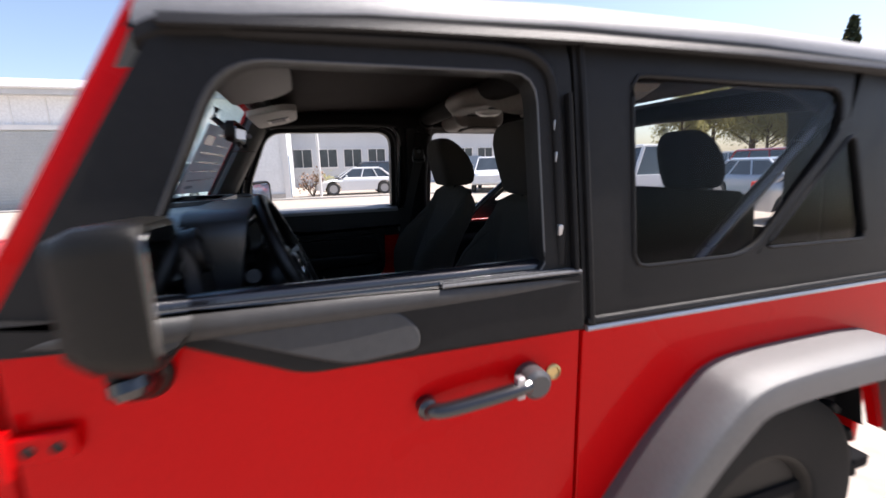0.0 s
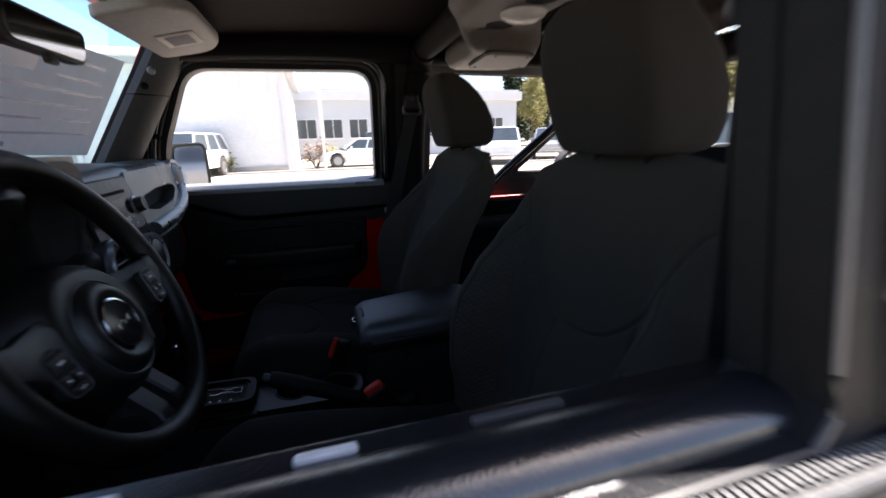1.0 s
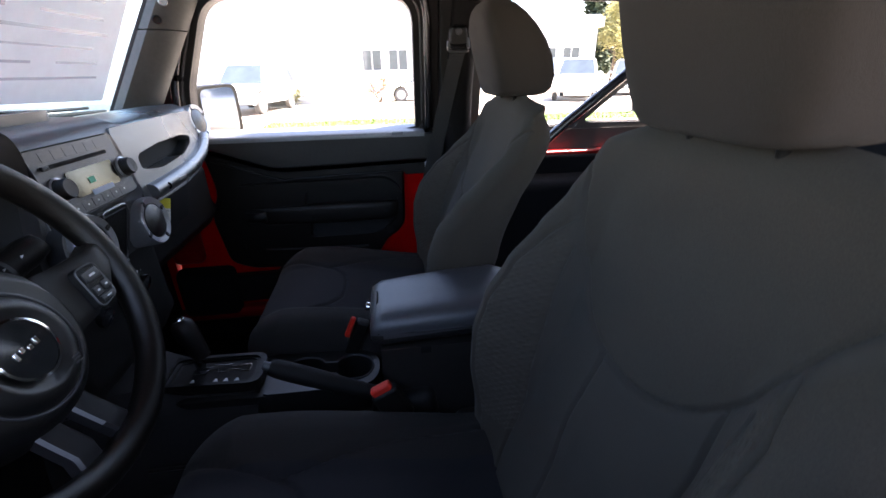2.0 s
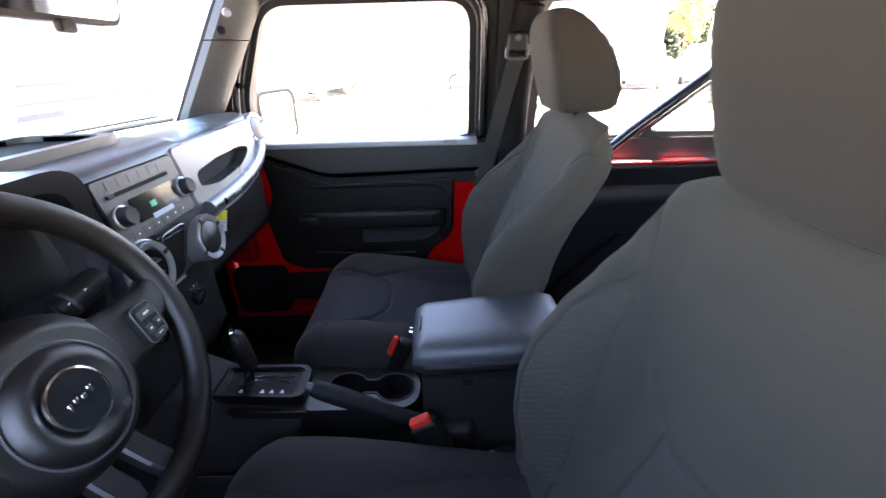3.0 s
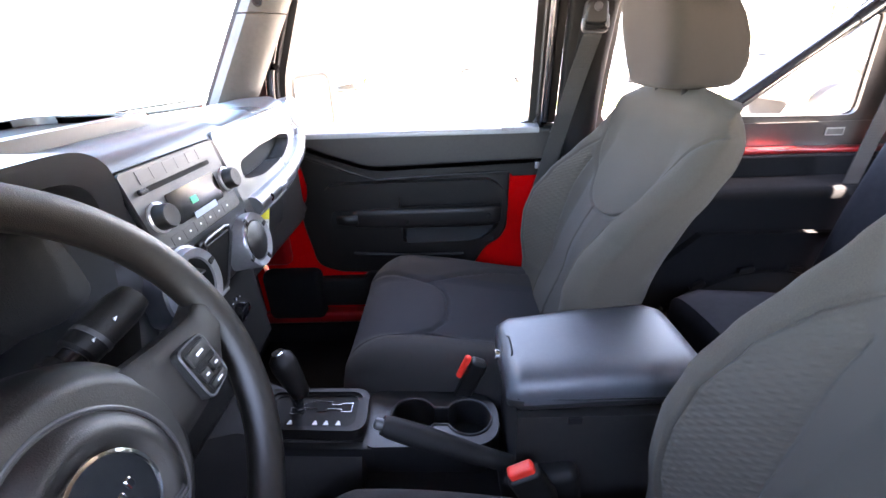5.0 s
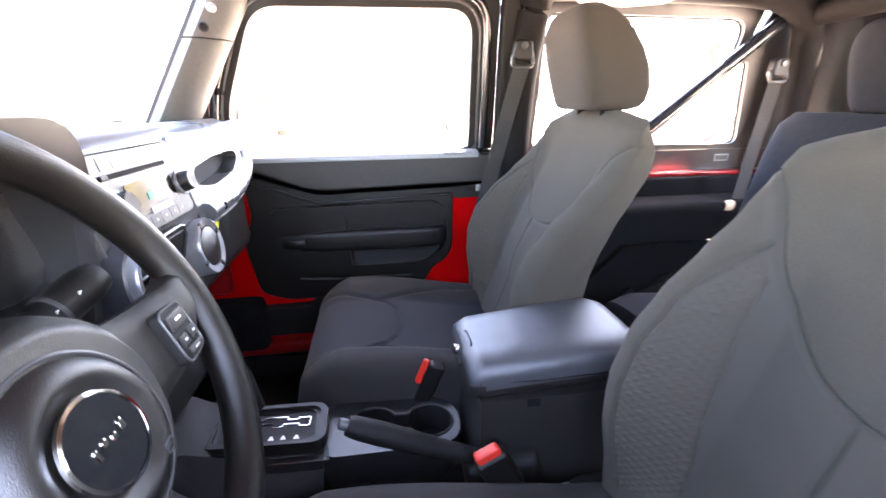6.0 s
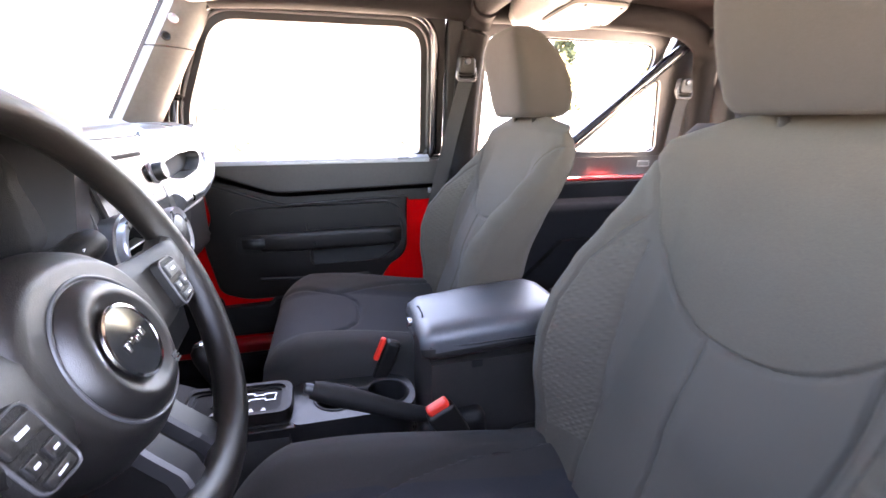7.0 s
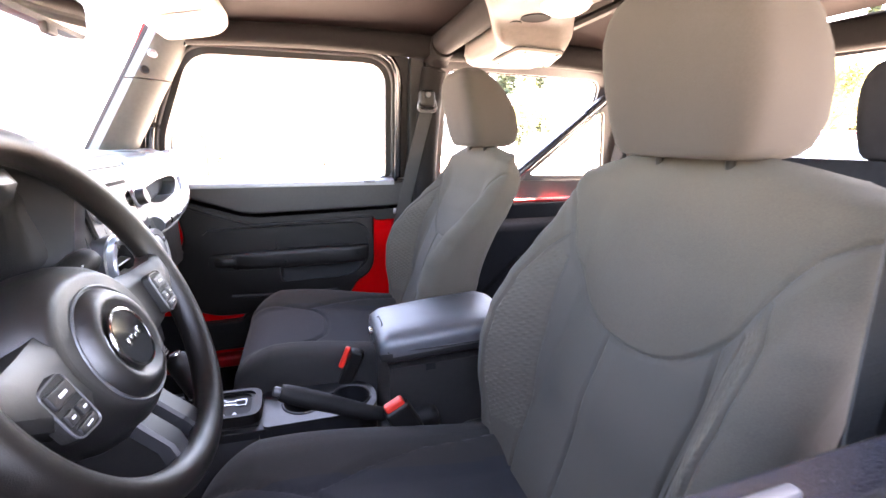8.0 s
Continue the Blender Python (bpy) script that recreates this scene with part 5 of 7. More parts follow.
part("lower_stack", prism(rounded([(-0.116, 1.076), (0.116, 1.076), (0.108, 0.97), (-0.108, 0.97)], 0.01, 4), lambda u, v, d: on_face(u, v, d - 0.028), 0.0280, 0.003, seg=2), SOFTBLACK, dash, "black lower centre stack")


def face_box(name, u, v, w, h, d0, d1, mat, par, label="", r=0.002):
    return part(name, prism(rounded([(u - w / 2, v - h / 2), (u + w / 2, v - h / 2), (u + w / 2, v + h / 2), (u - w / 2, v + h / 2)], min(r * 2, 0.4 * h), 3), lambda a, b, d: on_face(a, b, d0 + d), d1 - d0, r if d1 - d0 > 2 * r else 0), mat, par, label)


face_box("disc_slot", -0.003, 1.283, 0.135, 0.006, 0.006, 0.0078, VOID, radio, "black disc slot")
face_box("eject_button", -0.080, 1.283, 0.014, 0.006, 0.006, 0.011, PLASTIC, radio)
for k in range(6):
    face_box("preset_button", -0.064 + k * 0.0245, 1.2975, 0.0241, 0.014, 0.006, 0.0075, DASHSIDE, radio, "", 0.0004)
    face_box("lower_button", -0.064 + k * 0.0245, 1.2195, 0.0241, 0.013, 0.006, 0.0075, DASHSIDE, radio, "", 0.0004)
    face_box("button_symbol", -0.064 + k * 0.0245, 1.2195, 0.0030, 0.0025, 0.0076, 0.0079, WHITE, radio, r=0.0)
face_box("display", 0.004, 1.251, 0.112, 0.038, 0.006, 0.0085, SCREEN, radio, "dark radio display")
face_box("display_digits", -0.006, 1.250, 0.014, 0.009, 0.0094, 0.0096, material("green_digits", (0.05, 0.55, 0.35), 0.5), radio, r=0.0)
face_box("display_strip", 0.008, 1.232, 0.055, 0.008, 0.0094, 0.0098, material("pale_strip", (0.35, 0.42, 0.55), 0.4), radio, r=0.0)
for u in (-0.076, 0.087):
    kn = part("radio_knob", lathe([(0, 0), (0.0155, 0), (0.0145, 0.015), (0.0128, 0.0175), (0, 0.017)], 32, axis(on_face(u, 1.251, 0.006), (0.978, 0, 0.21))), PLASTIC, radio, "round black radio knob")
    part("knob_ring", lathe([(0.0156, 0.0), (0.0185, 0.001), (0.0182, 0.003), (0.0156, 0.004)], 32, axis(on_face(u, 1.251, 0.006), (0.978, 0, 0.21)), caps=False), SATIN, kn)


def air_vent(m, r, par, name="air_vent", shut=False, ring=SATIN):
    v = part(name, lathe([(r, -0.03), (r, 0.010), (r - 0.002, 0.014), (r - 0.012, 0.012), (r - 0.0135, 0.004), (r - 0.0135, -0.02)], 40, m, caps=False), ring, par, "round vent with satin silver ring" if ring is SATIN else "round black vent")
    part("vent_barrel", lathe([(0, -0.022), (r - 0.0135, -0.022), (r - 0.0135, -0.018), (0, -0.018)], 32, m), VOID, v)
    part("vent_lining", lathe([(r - 0.0137, -0.022), (r - 0.0137, 0.010)], 32, m, caps=False), VOID, v)
    if shut:
        part("vent_disc", lathe([(0, 0.0), (r - 0.013, 0.0), (r - 0.015, 0.012), (r * 0.4, 0.016), (0, 0.017)], 36, m), HUBSKIN, v, "closed dark vent disc")
    for k in (() if shut else (-1, 0.6)):
        w = 2 * math.sqrt(max(0.0, (r - 0.016) ** 2 - (k * r * 0.27) ** 2))
        part("vane", box(0, 0, 0, w, 0.0035, 0.014, 0.001, 1), DARKSATIN, v, m=m @ pose(0, k * r * 0.27, 0.000, 20, 0, 0))
    for k in (0.4, 2.0, 3.6, 5.1):
        part("ring_notch", box(0, 0, 0, 0.008, 0.011, 0.003, 0.001, 1), PLASTIC, v, m=m @ pose((r - 0.006) * math.cos(k), (r - 0.006) * math.sin(k), 0.0125, 0, 0, math.degrees(k) + 90))
    return v


air_vent(axis((-0.640, -0.092, 1.171), (0.975, 0, 0.10)), 0.046, dash)
air_vent(axis((-0.655, 0.104, 1.144), (0.975, 0, 0.14)), 0.046, dash, shut=True)
part("vent_housing", lathe([(0.047, -0.045), (0.049, 0.002), (0.046, 0.004)], 40, axis((-0.640, -0.092, 1.171), (0.975, 0, 0.10)), caps=False), DASH, dash)
face_box("storage_recess", -0.001, 1.146, 0.078, 0.108, 0.0, 0.0075, PLASTIC, stack, "black bezel", 0.003)
face_box("recess_screen", 0.003, 1.150, 0.062, 0.086, 0.004, 0.0088, SOFTBLACK, stack, "dark recess")
part("recess_frame", tube([on_face(u, v, 0.0085) for u, v in resample(rounded([(-0.032, 1.100), (0.038, 1.100), (0.038, 1.199), (-0.032, 1.199)], 0.01, 4), 40)], 0.0022, 6, loop=True), DASH, stack)
face_box("recess_ledge", 0.003, 1.099, 0.064, 0.005, 0.004, 0.013, SATIN, stack)
for k, u in enumerate((-0.066, -0.004, 0.058)):
    m = axis(on_face(u, 1.042, 0.010), (0.96, 0, -0.20))
    d = part("climate_dial", lathe([(0, -0.012), (0.027, -0.012), (0.026, 0.004), (0.018, 0.006), (0.017, 0.020), (0.014, 0.022), (0, 0.022)], 32, m), GLOSS, dash, "round climate dial with white marks")
    for q in range(9):
        a = -0.6 + q * 0.54
        part("dial_mark", box(0, 0, 0, 0.0055, 0.0028, 0.0010, 0), WHITE, d, m=m @ pose(0.0222 * math.cos(a), 0.0222 * math.sin(a), 0.0051, 0, 0, math.degrees(a)))
    if k == 1:
        part("red_dial_mark", tube([m @ Vector((0.0222 * math.cos(a), 0.0222 * math.sin(a), 0.005)) for a in (2.2 + 0.2 * j for j in range(8))], 0.0022, 6), BUCKLE, d)
for k in range(4):
    face_box("switch", -0.066 + 0.044 * k, 0.998, 0.040, 0.024, 0.0, 0.008, PLASTIC, stack, "", 0.003)
# passenger grab handle: satin rim round a dark slot
def on_pass(u, v, d):
    """The passenger side of the dash, carrying on the stack's slope and falling back towards the door."""
    return (-0.668 - (v - 1.251) * 0.215 - 0.055 * max(0.0, (u - 0.2) / 0.4) ** 2 + d, u, v)


slot = rounded([(0.150, 1.234), (0.157, 1.262), (0.25, 1.271), (0.38, 1.270), (0.45, 1.260), (0.45, 1.247), (0.36, 1.230), (0.22, 1.224)], 0.012, 6)
rim = rounded([(0.112, 1.178), (0.112, 1.316), (0.25, 1.318), (0.40, 1.318), (0.54, 1.313), (0.640, 1.300), (0.655, 1.262), (0.60, 1.212), (0.47, 1.184), (0.30, 1.172), (0.14, 1.170)], [0.002, 0.002, 0.03, 0.03, 0.03, 0.03, 0.04, 0.05, 0.06, 0.05, 0.01], 7)
t = frame_panel(rim, slot, lambda u, v, d: on_pass(u, v, d - 0.030), 0.030)
bmesh.ops.bevel(t, geom=[e for e in t.edges if len(e.link_faces) == 2 and e.calc_face_angle(0) > 0.9 and max(v.co.y for v in e.verts) > 0.126], offset=0.009, segments=4, affect="EDGES", profile=0.5)
gh = part("grab_handle", t, DASH, dash, "moulded grab handle on the dash", sharp=60)
bar_line = [(0.135, 1.192), (0.20, 1.194), (0.32, 1.198), (0.44, 1.207), (0.53, 1.219), (0.60, 1.236)]
part("grab_bar", tube(smooth_path([on_pass(u, v, 0.002) for u, v in bar_line], 6), 0.0165, 12), DASH, gh, "rounded grab bar")
# blackened back gives the slot its shade
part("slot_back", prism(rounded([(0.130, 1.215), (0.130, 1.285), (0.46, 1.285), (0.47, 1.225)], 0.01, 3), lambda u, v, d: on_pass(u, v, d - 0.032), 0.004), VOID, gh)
part("grab_screw", disc_face(axis((-0.643, 0.180, 1.194), (0.97, -0.15, 0.1)), 0.008, 0.006, 0.002, 20), GLOSS, gh, "black screw cap")
part("emblem_bars", box(-0.6385, 0.245, 1.196, 0.003, 0.034, 0.007, 0.001), SATIN, gh, "small raised emblem")
part("glovebox", box(-0.775, 0.38, 1.07, 0.07, 0.50, 0.17, 0.02, 3), SOFTBLACK, dash, "black glovebox lid")
air_vent(axis((-0.734, 0.619, 1.277), (0.97, -0.10, 0.22)), 0.047, dash, shut=True)
air_vent(axis((-0.720, -0.625, 1.285), (0.96, 0.10, 0.22)), 0.043, dash, ring=PLASTIC)
# a tag hanging at the centre vent
tag = thing("paper_tag", "yellow and white paper tag hanging from the vent", "paper tag")
TG = pose(-0.698, 0.238, 1.130) @ pose(0, 0, 0, 0, -14, -38) @ pose(0, 0, 0, -20)
part("tag_sheet", box(0, 0, 0, 0.0010, 0.040, 0.048, 0.0003), PAPER, tag, m=TG)
part("tag_band", box(0.0006, 0, 0.013, 0.0010, 0.0405, 0.0225, 0.0003), YELLOW, tag, "yellow band", m=TG)
for k in range(3):
    part("tag_print", box(0.0007, 0.002, -0.004 - k * 0.007, 0.0006, 0.030 - k * 0.006, 0.0016, 0), GREYPRINT, tag, m=TG)
# instrument cluster behind the wheel, under an arched hood
hood_o = rounded([(-0.140, 1.17), (-0.142, 1.352), (-0.578, 1.352), (-0.580, 1.17)], [0.03, 0.065, 0.065, 0.03], 9)
hood_i = rounded([(-0.168, 1.19), (-0.170, 1.330), (-0.550, 1.330), (-0.552, 1.19)], [0.03, 0.050, 0.050, 0.03], 9)
t = frame_panel(hood_o, hood_i, lambda u, v, d: (-0.770 + d + 0.18 * (v - 1.26), u, v), 0.122, n=160)
bmesh.ops.bevel(t, geom=[e for e in t.edges if len(e.link_faces) == 2 and e.calc_face_angle(0) > 0.9 and min(v.co.x for v in e.verts) > -0.70], offset=0.010, segments=4, affect="EDGES", profile=0.5)
part("gauge_hood", t, DASHTOP, dash, "dark arched hood over the gauges", sharp=60)
cl = part("gauge_panel", box(-0.738, -0.36, 1.225, 0.02, 0.33, 0.15, 0.03, 4, (0, -15, 0)), SOFTBLACK, dash, "dark gauge panel")
for y, r in ((-0.43, 0.052), (-0.29, 0.052)):
    part("gauge", lathe([(0, 0), (r, 0), (r + 0.004, 0.008), (r - 0.001, 0.010), (r - 0.003, 0.003), (0, 0.003)], 36, axis((-0.727, y, 1.23), (0.965, 0, 0.26))), GLOSS, cl, "round black gauge")
part("lower_dash", box(-0.79, -0.36, 1.02, 0.10, 0.50, 0.20, 0.03, 3, (0, 12, 0)), PLASTIC, dash, "black knee panel under the wheel")

# ---- steering wheel ----
C = Vector((-0.560, -0.360, 1.197))
TILT_W = radians(23)
WM = Matrix.Translation(C) @ Matrix(((0, -math.sin(TILT_W), math.cos(TILT_W), 0), (1, 0, 0, 0), (0, math.cos(TILT_W), math.sin(TILT_W), 0), (0, 0, 0, 1)))
sw = thing("steering_wheel", "black steering wheel with round hub and grey lower spokes", "steering wheel")
part("rim", tube([(0.172 * math.cos(a), 0.172 * math.sin(a), 0) for a in (2 * math.pi * k / 96 for k in range(96))], 0.0162, 16, loop=True, up=(0, 0, 1)), WHEELSKIN, sw, "black grained wheel rim", m=WM)
rings = []
for h, k in ((-0.085, 0.90), (-0.066, 1.04), (-0.046, 1.09), (-0.028, 1.06), (-0.013, 0.97), (-0.004, 0.87), (0.001, 0.78)):
    rings.append([(0.088 * k * math.copysign(abs(math.cos(a)) ** 0.9, math.cos(a)) * (1.05 + 0.10 * math.sin(a)), -0.028 + 0.083 * k * math.sin(a), h) for a in (2 * math.pi * j / 64 for j in range(64))])
pad = part("hub_pad", loft(rings), HUBSKIN, sw, "dark hub pad", m=WM)
part("pad_seam", tube([(0.0605 * math.cos(a), -0.033 + 0.0605 * math.sin(a), 0.0012) for a in (2 * math.pi * j / 72 for j in range(72))], 0.0016, 8, loop=True), DARKSATIN, pad, "thin bright ring round the hub cap", m=WM)
part("pad_cap", lathe([(0, 0.0075), (0.0290, 0.0075), (0.0340, 0.0085), (0.0400, 0.0120), (0.0450, 0.0128), (0.0510, 0.0100), (0.0565, 0.0045), (0.0585, 0.0), (0, 0.0)], 64, WM @ pose(0, -0.033, -0.001)), HUBSKIN, pad, sharp=60)
part("emblem_ring", lathe([(0.029, 0.0), (0.0318, 0.001), (0.0312, 0.003), (0.029, 0.0035)], 40, WM @ pose(0, -0.032, 0.0085), caps=False), CHROME, pad, "chrome emblem ring")
part("emblem_disc", lathe([(0, 0.0), (0.029, 0.0), (0.0285, 0.0025), (0, 0.003)], 40, WM @ pose(0, -0.032, 0.0085)), SCREEN, pad)
for k, (u, w, h) in enumerate(((-0.013, 0.004, 0.008), (-0.005, 0.005, 0.005), (0.003, 0.005, 0.005), (0.012, 0.005, 0.0075))):
    part("emblem_shape", box(u, -0.032 + (0.001 if k % 2 else -0.001), 0.0120, w, h, 0.002, 0.0008, 1), CHROME, pad, "small chrome shape", m=WM)
for k in range(3):
    part("airbag_mark", box(0.0285, -0.0655 - 0.0032 * k, 0.0119, 0.010, 0.0016, 0.0008, 0), DARKSATIN, pad, "small embossed bar", m=WM)
for k in (-1, 1):
    arm = loft([[(k * x, y + a, z + b) for a, b in ((-w, -0.012), (w, -0.012), (w, 0.006), (w * 0.6, 0.012), (-w * 0.6, 0.012), (-w, 0.006))] for x, y, z, w in ((0.070, -0.020, -0.014, 0.038), (0.105, -0.020, -0.010, 0.034), (0.14, -0.010, 0.0, 0.024), (0.165, 0.004, -0.002, 0.018))])
    sp = part("spoke", arm, HUBSKIN, sw, "dark side spoke", m=WM)
    pod = part("button_pod", prism(rounded([(-0.017, -0.026), (0.017, -0.022), (0.020, 0.024), (-0.015, 0.026)], 0.009, 5), lambda u, v, d: (k * (0.116 + u), (-0.024 if k > 0 else -0.032) + v, 0.0 + d), 0.010, 0.003), SOFTBLACK, sw, "black switch pod", m=WM)
    part("pod_trim", tube([(k * (0.116 + p[0]), (-0.024 if k > 0 else -0.032) + p[1], 0.0098) for p in resample(rounded([(-0.016, -0.025), (0.016, -0.021), (0.019, 0.023), (-0.014, 0.025)], 0.008, 5), 40)], 0.0010, 6, loop=True), DARKSATIN, pod, "bright trim round the switches", m=WM)
    for (u, v, w, h) in ((0.002, 0.012, 0.026, 0.013), (-0.006, -0.006, 0.011, 0.010), (0.009, -0.005, 0.011, 0.010), (0.001, -0.017, 0.022, 0.007)):
        part("switch_button", box(k * (0.116 + u), (-0.024 if k > 0 else -0.032) + v, 0.0105, w, h, 0.004, 0.0015, 2), HUBSKIN, pod, m=WM)
        part("switch_symbol", box(k * (0.116 + u), (-0.024 if k > 0 else -0.032) + v, 0.0127, w * 0.35, h * 0.18, 0.0004, 0), WHITE, pod, m=WM)
    low = loft([[(k * x + a, y, z + b) for a, b in ((-w, -0.008), (w, -0.008), (w, 0.004), (w - 0.003, 0.007), (-w + 0.003, 0.007), (-w, 0.004))] for x, y, z, w in ((0.0215, -0.090, -0.026, 0.0130), (0.0215, -0.112, -0.020, 0.0135), (0.0225, -0.140, -0.010, 0.0140), (0.0255, -0.150, -0.009, 0.0140), (0.0300, -0.172, -0.008, 0.0140))])
    part("lower_spoke", low, SPOKE, sw, "satin grey lower spoke", m=WM, sharp=15)
    part("spoke_socket", box(k * 0.030, -0.172, -0.004, 0.034, 0.012, 0.016, 0.004), WHEELSKIN, sw, m=WM)
part("column", lathe([(0, -0.28), (0.062, -0.28), (0.066, -0.08), (0.058, -0.045), (0.0, -0.045)], 32, WM @ pose(0, -0.02, 0)), PLASTIC, sw, "black steering column cover")
for k in (1, -1):
    q = lambda u, r=0.0: Vector((-0.688 + 0.27 * u + r * 0.85, -0.36 + k * u, 1.146 + 0.34 * u + r * 0.5))
    stalk = part("stalk", tube([q(0.03), q(0.10), q(0.15)], 0.0115, 14), GLOSS, sw, "black column stalk with white marks")
    part("stalk_collar", tube([q(0.104), q(0.112)], 0.0165, 16), PLASTIC, stalk)
    part("stalk_end", tube([q(0.122), q(0.125), q(0.170), q(0.184)], 0.02, 16, radii=[0.0145, 0.0175, 0.0185, 0.0150]), PLASTIC, stalk)
    part("stalk_ring", tube([q(0.136), q(0.140)], 0.0186, 16), DARKSATIN, stalk)
    for a, r in ((0.080, 0.0118), (0.129, 0.0180), (0.150, 0.0186)):
        part("stalk_mark", box(0, 0, 0, 0.0012, 0.006, 0.0035, 0), WHITE, stalk, "white symbol bar", m=Matrix.Translation(q(a, r)))

# ---- centre console ----
con = thing("centre_console", "black centre console with gear lever, cup holders and padded armrest", "console")
rings = []
for x, z, y0, y1 in ((-0.80, 0.90, -0.12, 0.12), (-0.70, 0.84, -0.03, 0.125), (-0.63, 0.802, -0.012, 0.125), (-0.492, 0.793, -0.012, 0.125), (-0.486, 0.735, -0.095, 0.125), (-0.26, 0.715, -0.10, 0.125), (0.10, 0.70, -0.09, 0.12)):
    rings.append([(x, min(y0 - 0.05, -0.15), 0.50), (x, min(y0 - 0.02, -0.115), z - 0.12), (x, y0, z - 0.02), (x, y0 + 0.015, z), (x, y1 - 0.015, z), (x, y1, z - 0.02), (x, y1 + 0.02, z - 0.10), (x, y1 + 0.05, 0.50)])
part("tunnel_cover", loft(rings), SOFTBLACK, con, "black console body")
gp = rounded([(-0.686, 0.004), (-0.486, 0.002), (-0.490, 0.106), (-0.690, 0.100)], [0.015, 0.03, 0.03, 0.02], 7)
g1 = rounded([(-0.672, 0.012), (-0.499, 0.011), (-0.502, 0.097), (-0.674, 0.092)], [0.012, 0.024, 0.024, 0.016], 7)
g2 = rounded([(-0.664, 0.017), (-0.507, 0.016), (-0.510, 0.092), (-0.666, 0.087)], [0.010, 0.02, 0.02, 0.014], 7)
slope = lambda u, v, d: (u, v, 0.800 + d - (u + 0.55) * 0.05)
t = frame_panel(gp, g1, slope, 0.022)
bmesh.ops.bevel(t, geom=[e for e in t.edges if len(e.link_faces) == 2 and e.calc_face_angle(0) > 0.9 and min(v.co.z for v in e.verts) > 0.812], offset=0.005, segments=3, affect="EDGES", profile=0.5)
gear = part("gear_bezel", t, PLASTIC, con, "dark gear selector surround", sharp=60)
part("inner_rim", frame_panel(g1, g2, slope, 0.017), PLASTIC, gear)
part("gear_plate", prism(g2, slope, 0.0135), SOFTBLACK, gear, "black gear position plate")
pts = [(-0.632, 0.046), (-0.632, 0.060), (-0.618, 0.060), (-0.618, 0.070), (-0.598, 0.070), (-0.598, 0.076), (-0.560, 0.076), (-0.560, 0.069), (-0.541, 0.069), (-0.541, 0.073), (-0.520, 0.073), (-0.520, 0.052), (-0.538, 0.052), (-0.538, 0.058), (-0.566, 0.058), (-0.566, 0.052), (-0.584, 0.052), (-0.584, 0.060), (-0.606, 0.060), (-0.606, 0.046)]
part("gate_outline", tube([slope(x, y, 0.0150) for x, y in pts], 0.0008, 6, loop=True), CHROME, gear, "bright gear gate outline")
part("gate_slot", prism(pts, slope, 0.0142), VOID, gear)
for x, y in ((-0.625, 0.026), (-0.580, 0.026), (-0.560, 0.026), (-0.538, 0.026)):
    part("gate_mark", prism([(x - 0.005, y - 0.004), (x + 0.005, y - 0.004), (x + 0.001, y + 0.005), (x - 0.002, y + 0.005)], slope, 0.0142), WHITE, gear)
gl = part("gear_lever", tube([(-0.615, 0.060, 0.805), (-0.622, 0.060, 0.86)], 0.010, 10), GLOSS, con, "black gear lever")
part("lever_knob", lathe([(0, -0.045), (0.016, -0.042), (0.020, -0.01), (0.023, 0.025), (0.021, 0.042), (0.012, 0.052), (0, 0.054)], 24, axis((-0.620, 0.060, 0.895), (-0.30, 0.05, 0.95))), PLASTIC, gl, "black gear knob with bright cap")
part("knob_cap", lathe([(0, 0), (0.011, 0), (0.010, 0.004), (0, 0.006)], 20, axis((-0.6345, 0.0625, 0.944), (-0.30, 0.05, 0.95))), CHROME, gl)
part("console_deck", prism(rounded([(-0.705, -0.014), (-0.46, -0.012), (-0.46, 0.124), (-0.705, 0.118)], 0.012, 4), lambda u, v, d: (u, v, 0.70 + d - (u + 0.36) * 0.045), 0.086, 0.005), TRAYPL, con, "dark deck round the gear selector")
# cup holder tray: a raised rim and two deep cups
def dumbbell(r, w, n=20):
    """Two rounds joined by a neck."""
    x0, x1, y0 = -0.405, -0.301, 0.060
    a0 = math.asin(w / r)
    left = [(x0 + r * math.cos(a), y0 + r * math.sin(a)) for a in (a0 + (2 * math.pi - 2 * a0) * k / n for k in range(n + 1))]
    right = [(x1 + r * math.cos(a), y0 + r * math.sin(a)) for a in (math.pi + a0 + (2 * math.pi - 2 * a0) * k / n for k in range(n + 1))]
    return left + right


t = frame_panel(rounded([(-0.484, -0.012), (-0.244, -0.004), (-0.244, 0.122), (-0.484, 0.124)], [0.012, 0.061, 0.061, 0.012], 10), dumbbell(0.0435, 0.020), lambda u, v, d: (u, v, 0.710 + d - (u + 0.36) * 0.045), 0.080)
cup = part("cup_tray", t, TRAYPL, con, "black tray with two deep cup holders", sharp=30)
part("cup_rim", tube([(x, y, 0.790 - (x + 0.36) * 0.045) for x, y in dumbbell(0.0435, 0.020)], 0.0028, 8, loop=True), DASHSIDE, cup, "raised rim")
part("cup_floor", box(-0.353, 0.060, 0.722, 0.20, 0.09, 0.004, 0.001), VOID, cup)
part("side_crease", tube(smooth_path([(-0.66, -0.122, 0.745), (-0.56, -0.130, 0.752), (-0.47, -0.128, 0.735), (-0.40, -0.128, 0.690)], 5), 0.004, 6), PLASTIC, con)
part("side_pocket", box(-0.60, -0.142, 0.690, 0.10, 0.010, 0.022, 0.004), VOID, con)
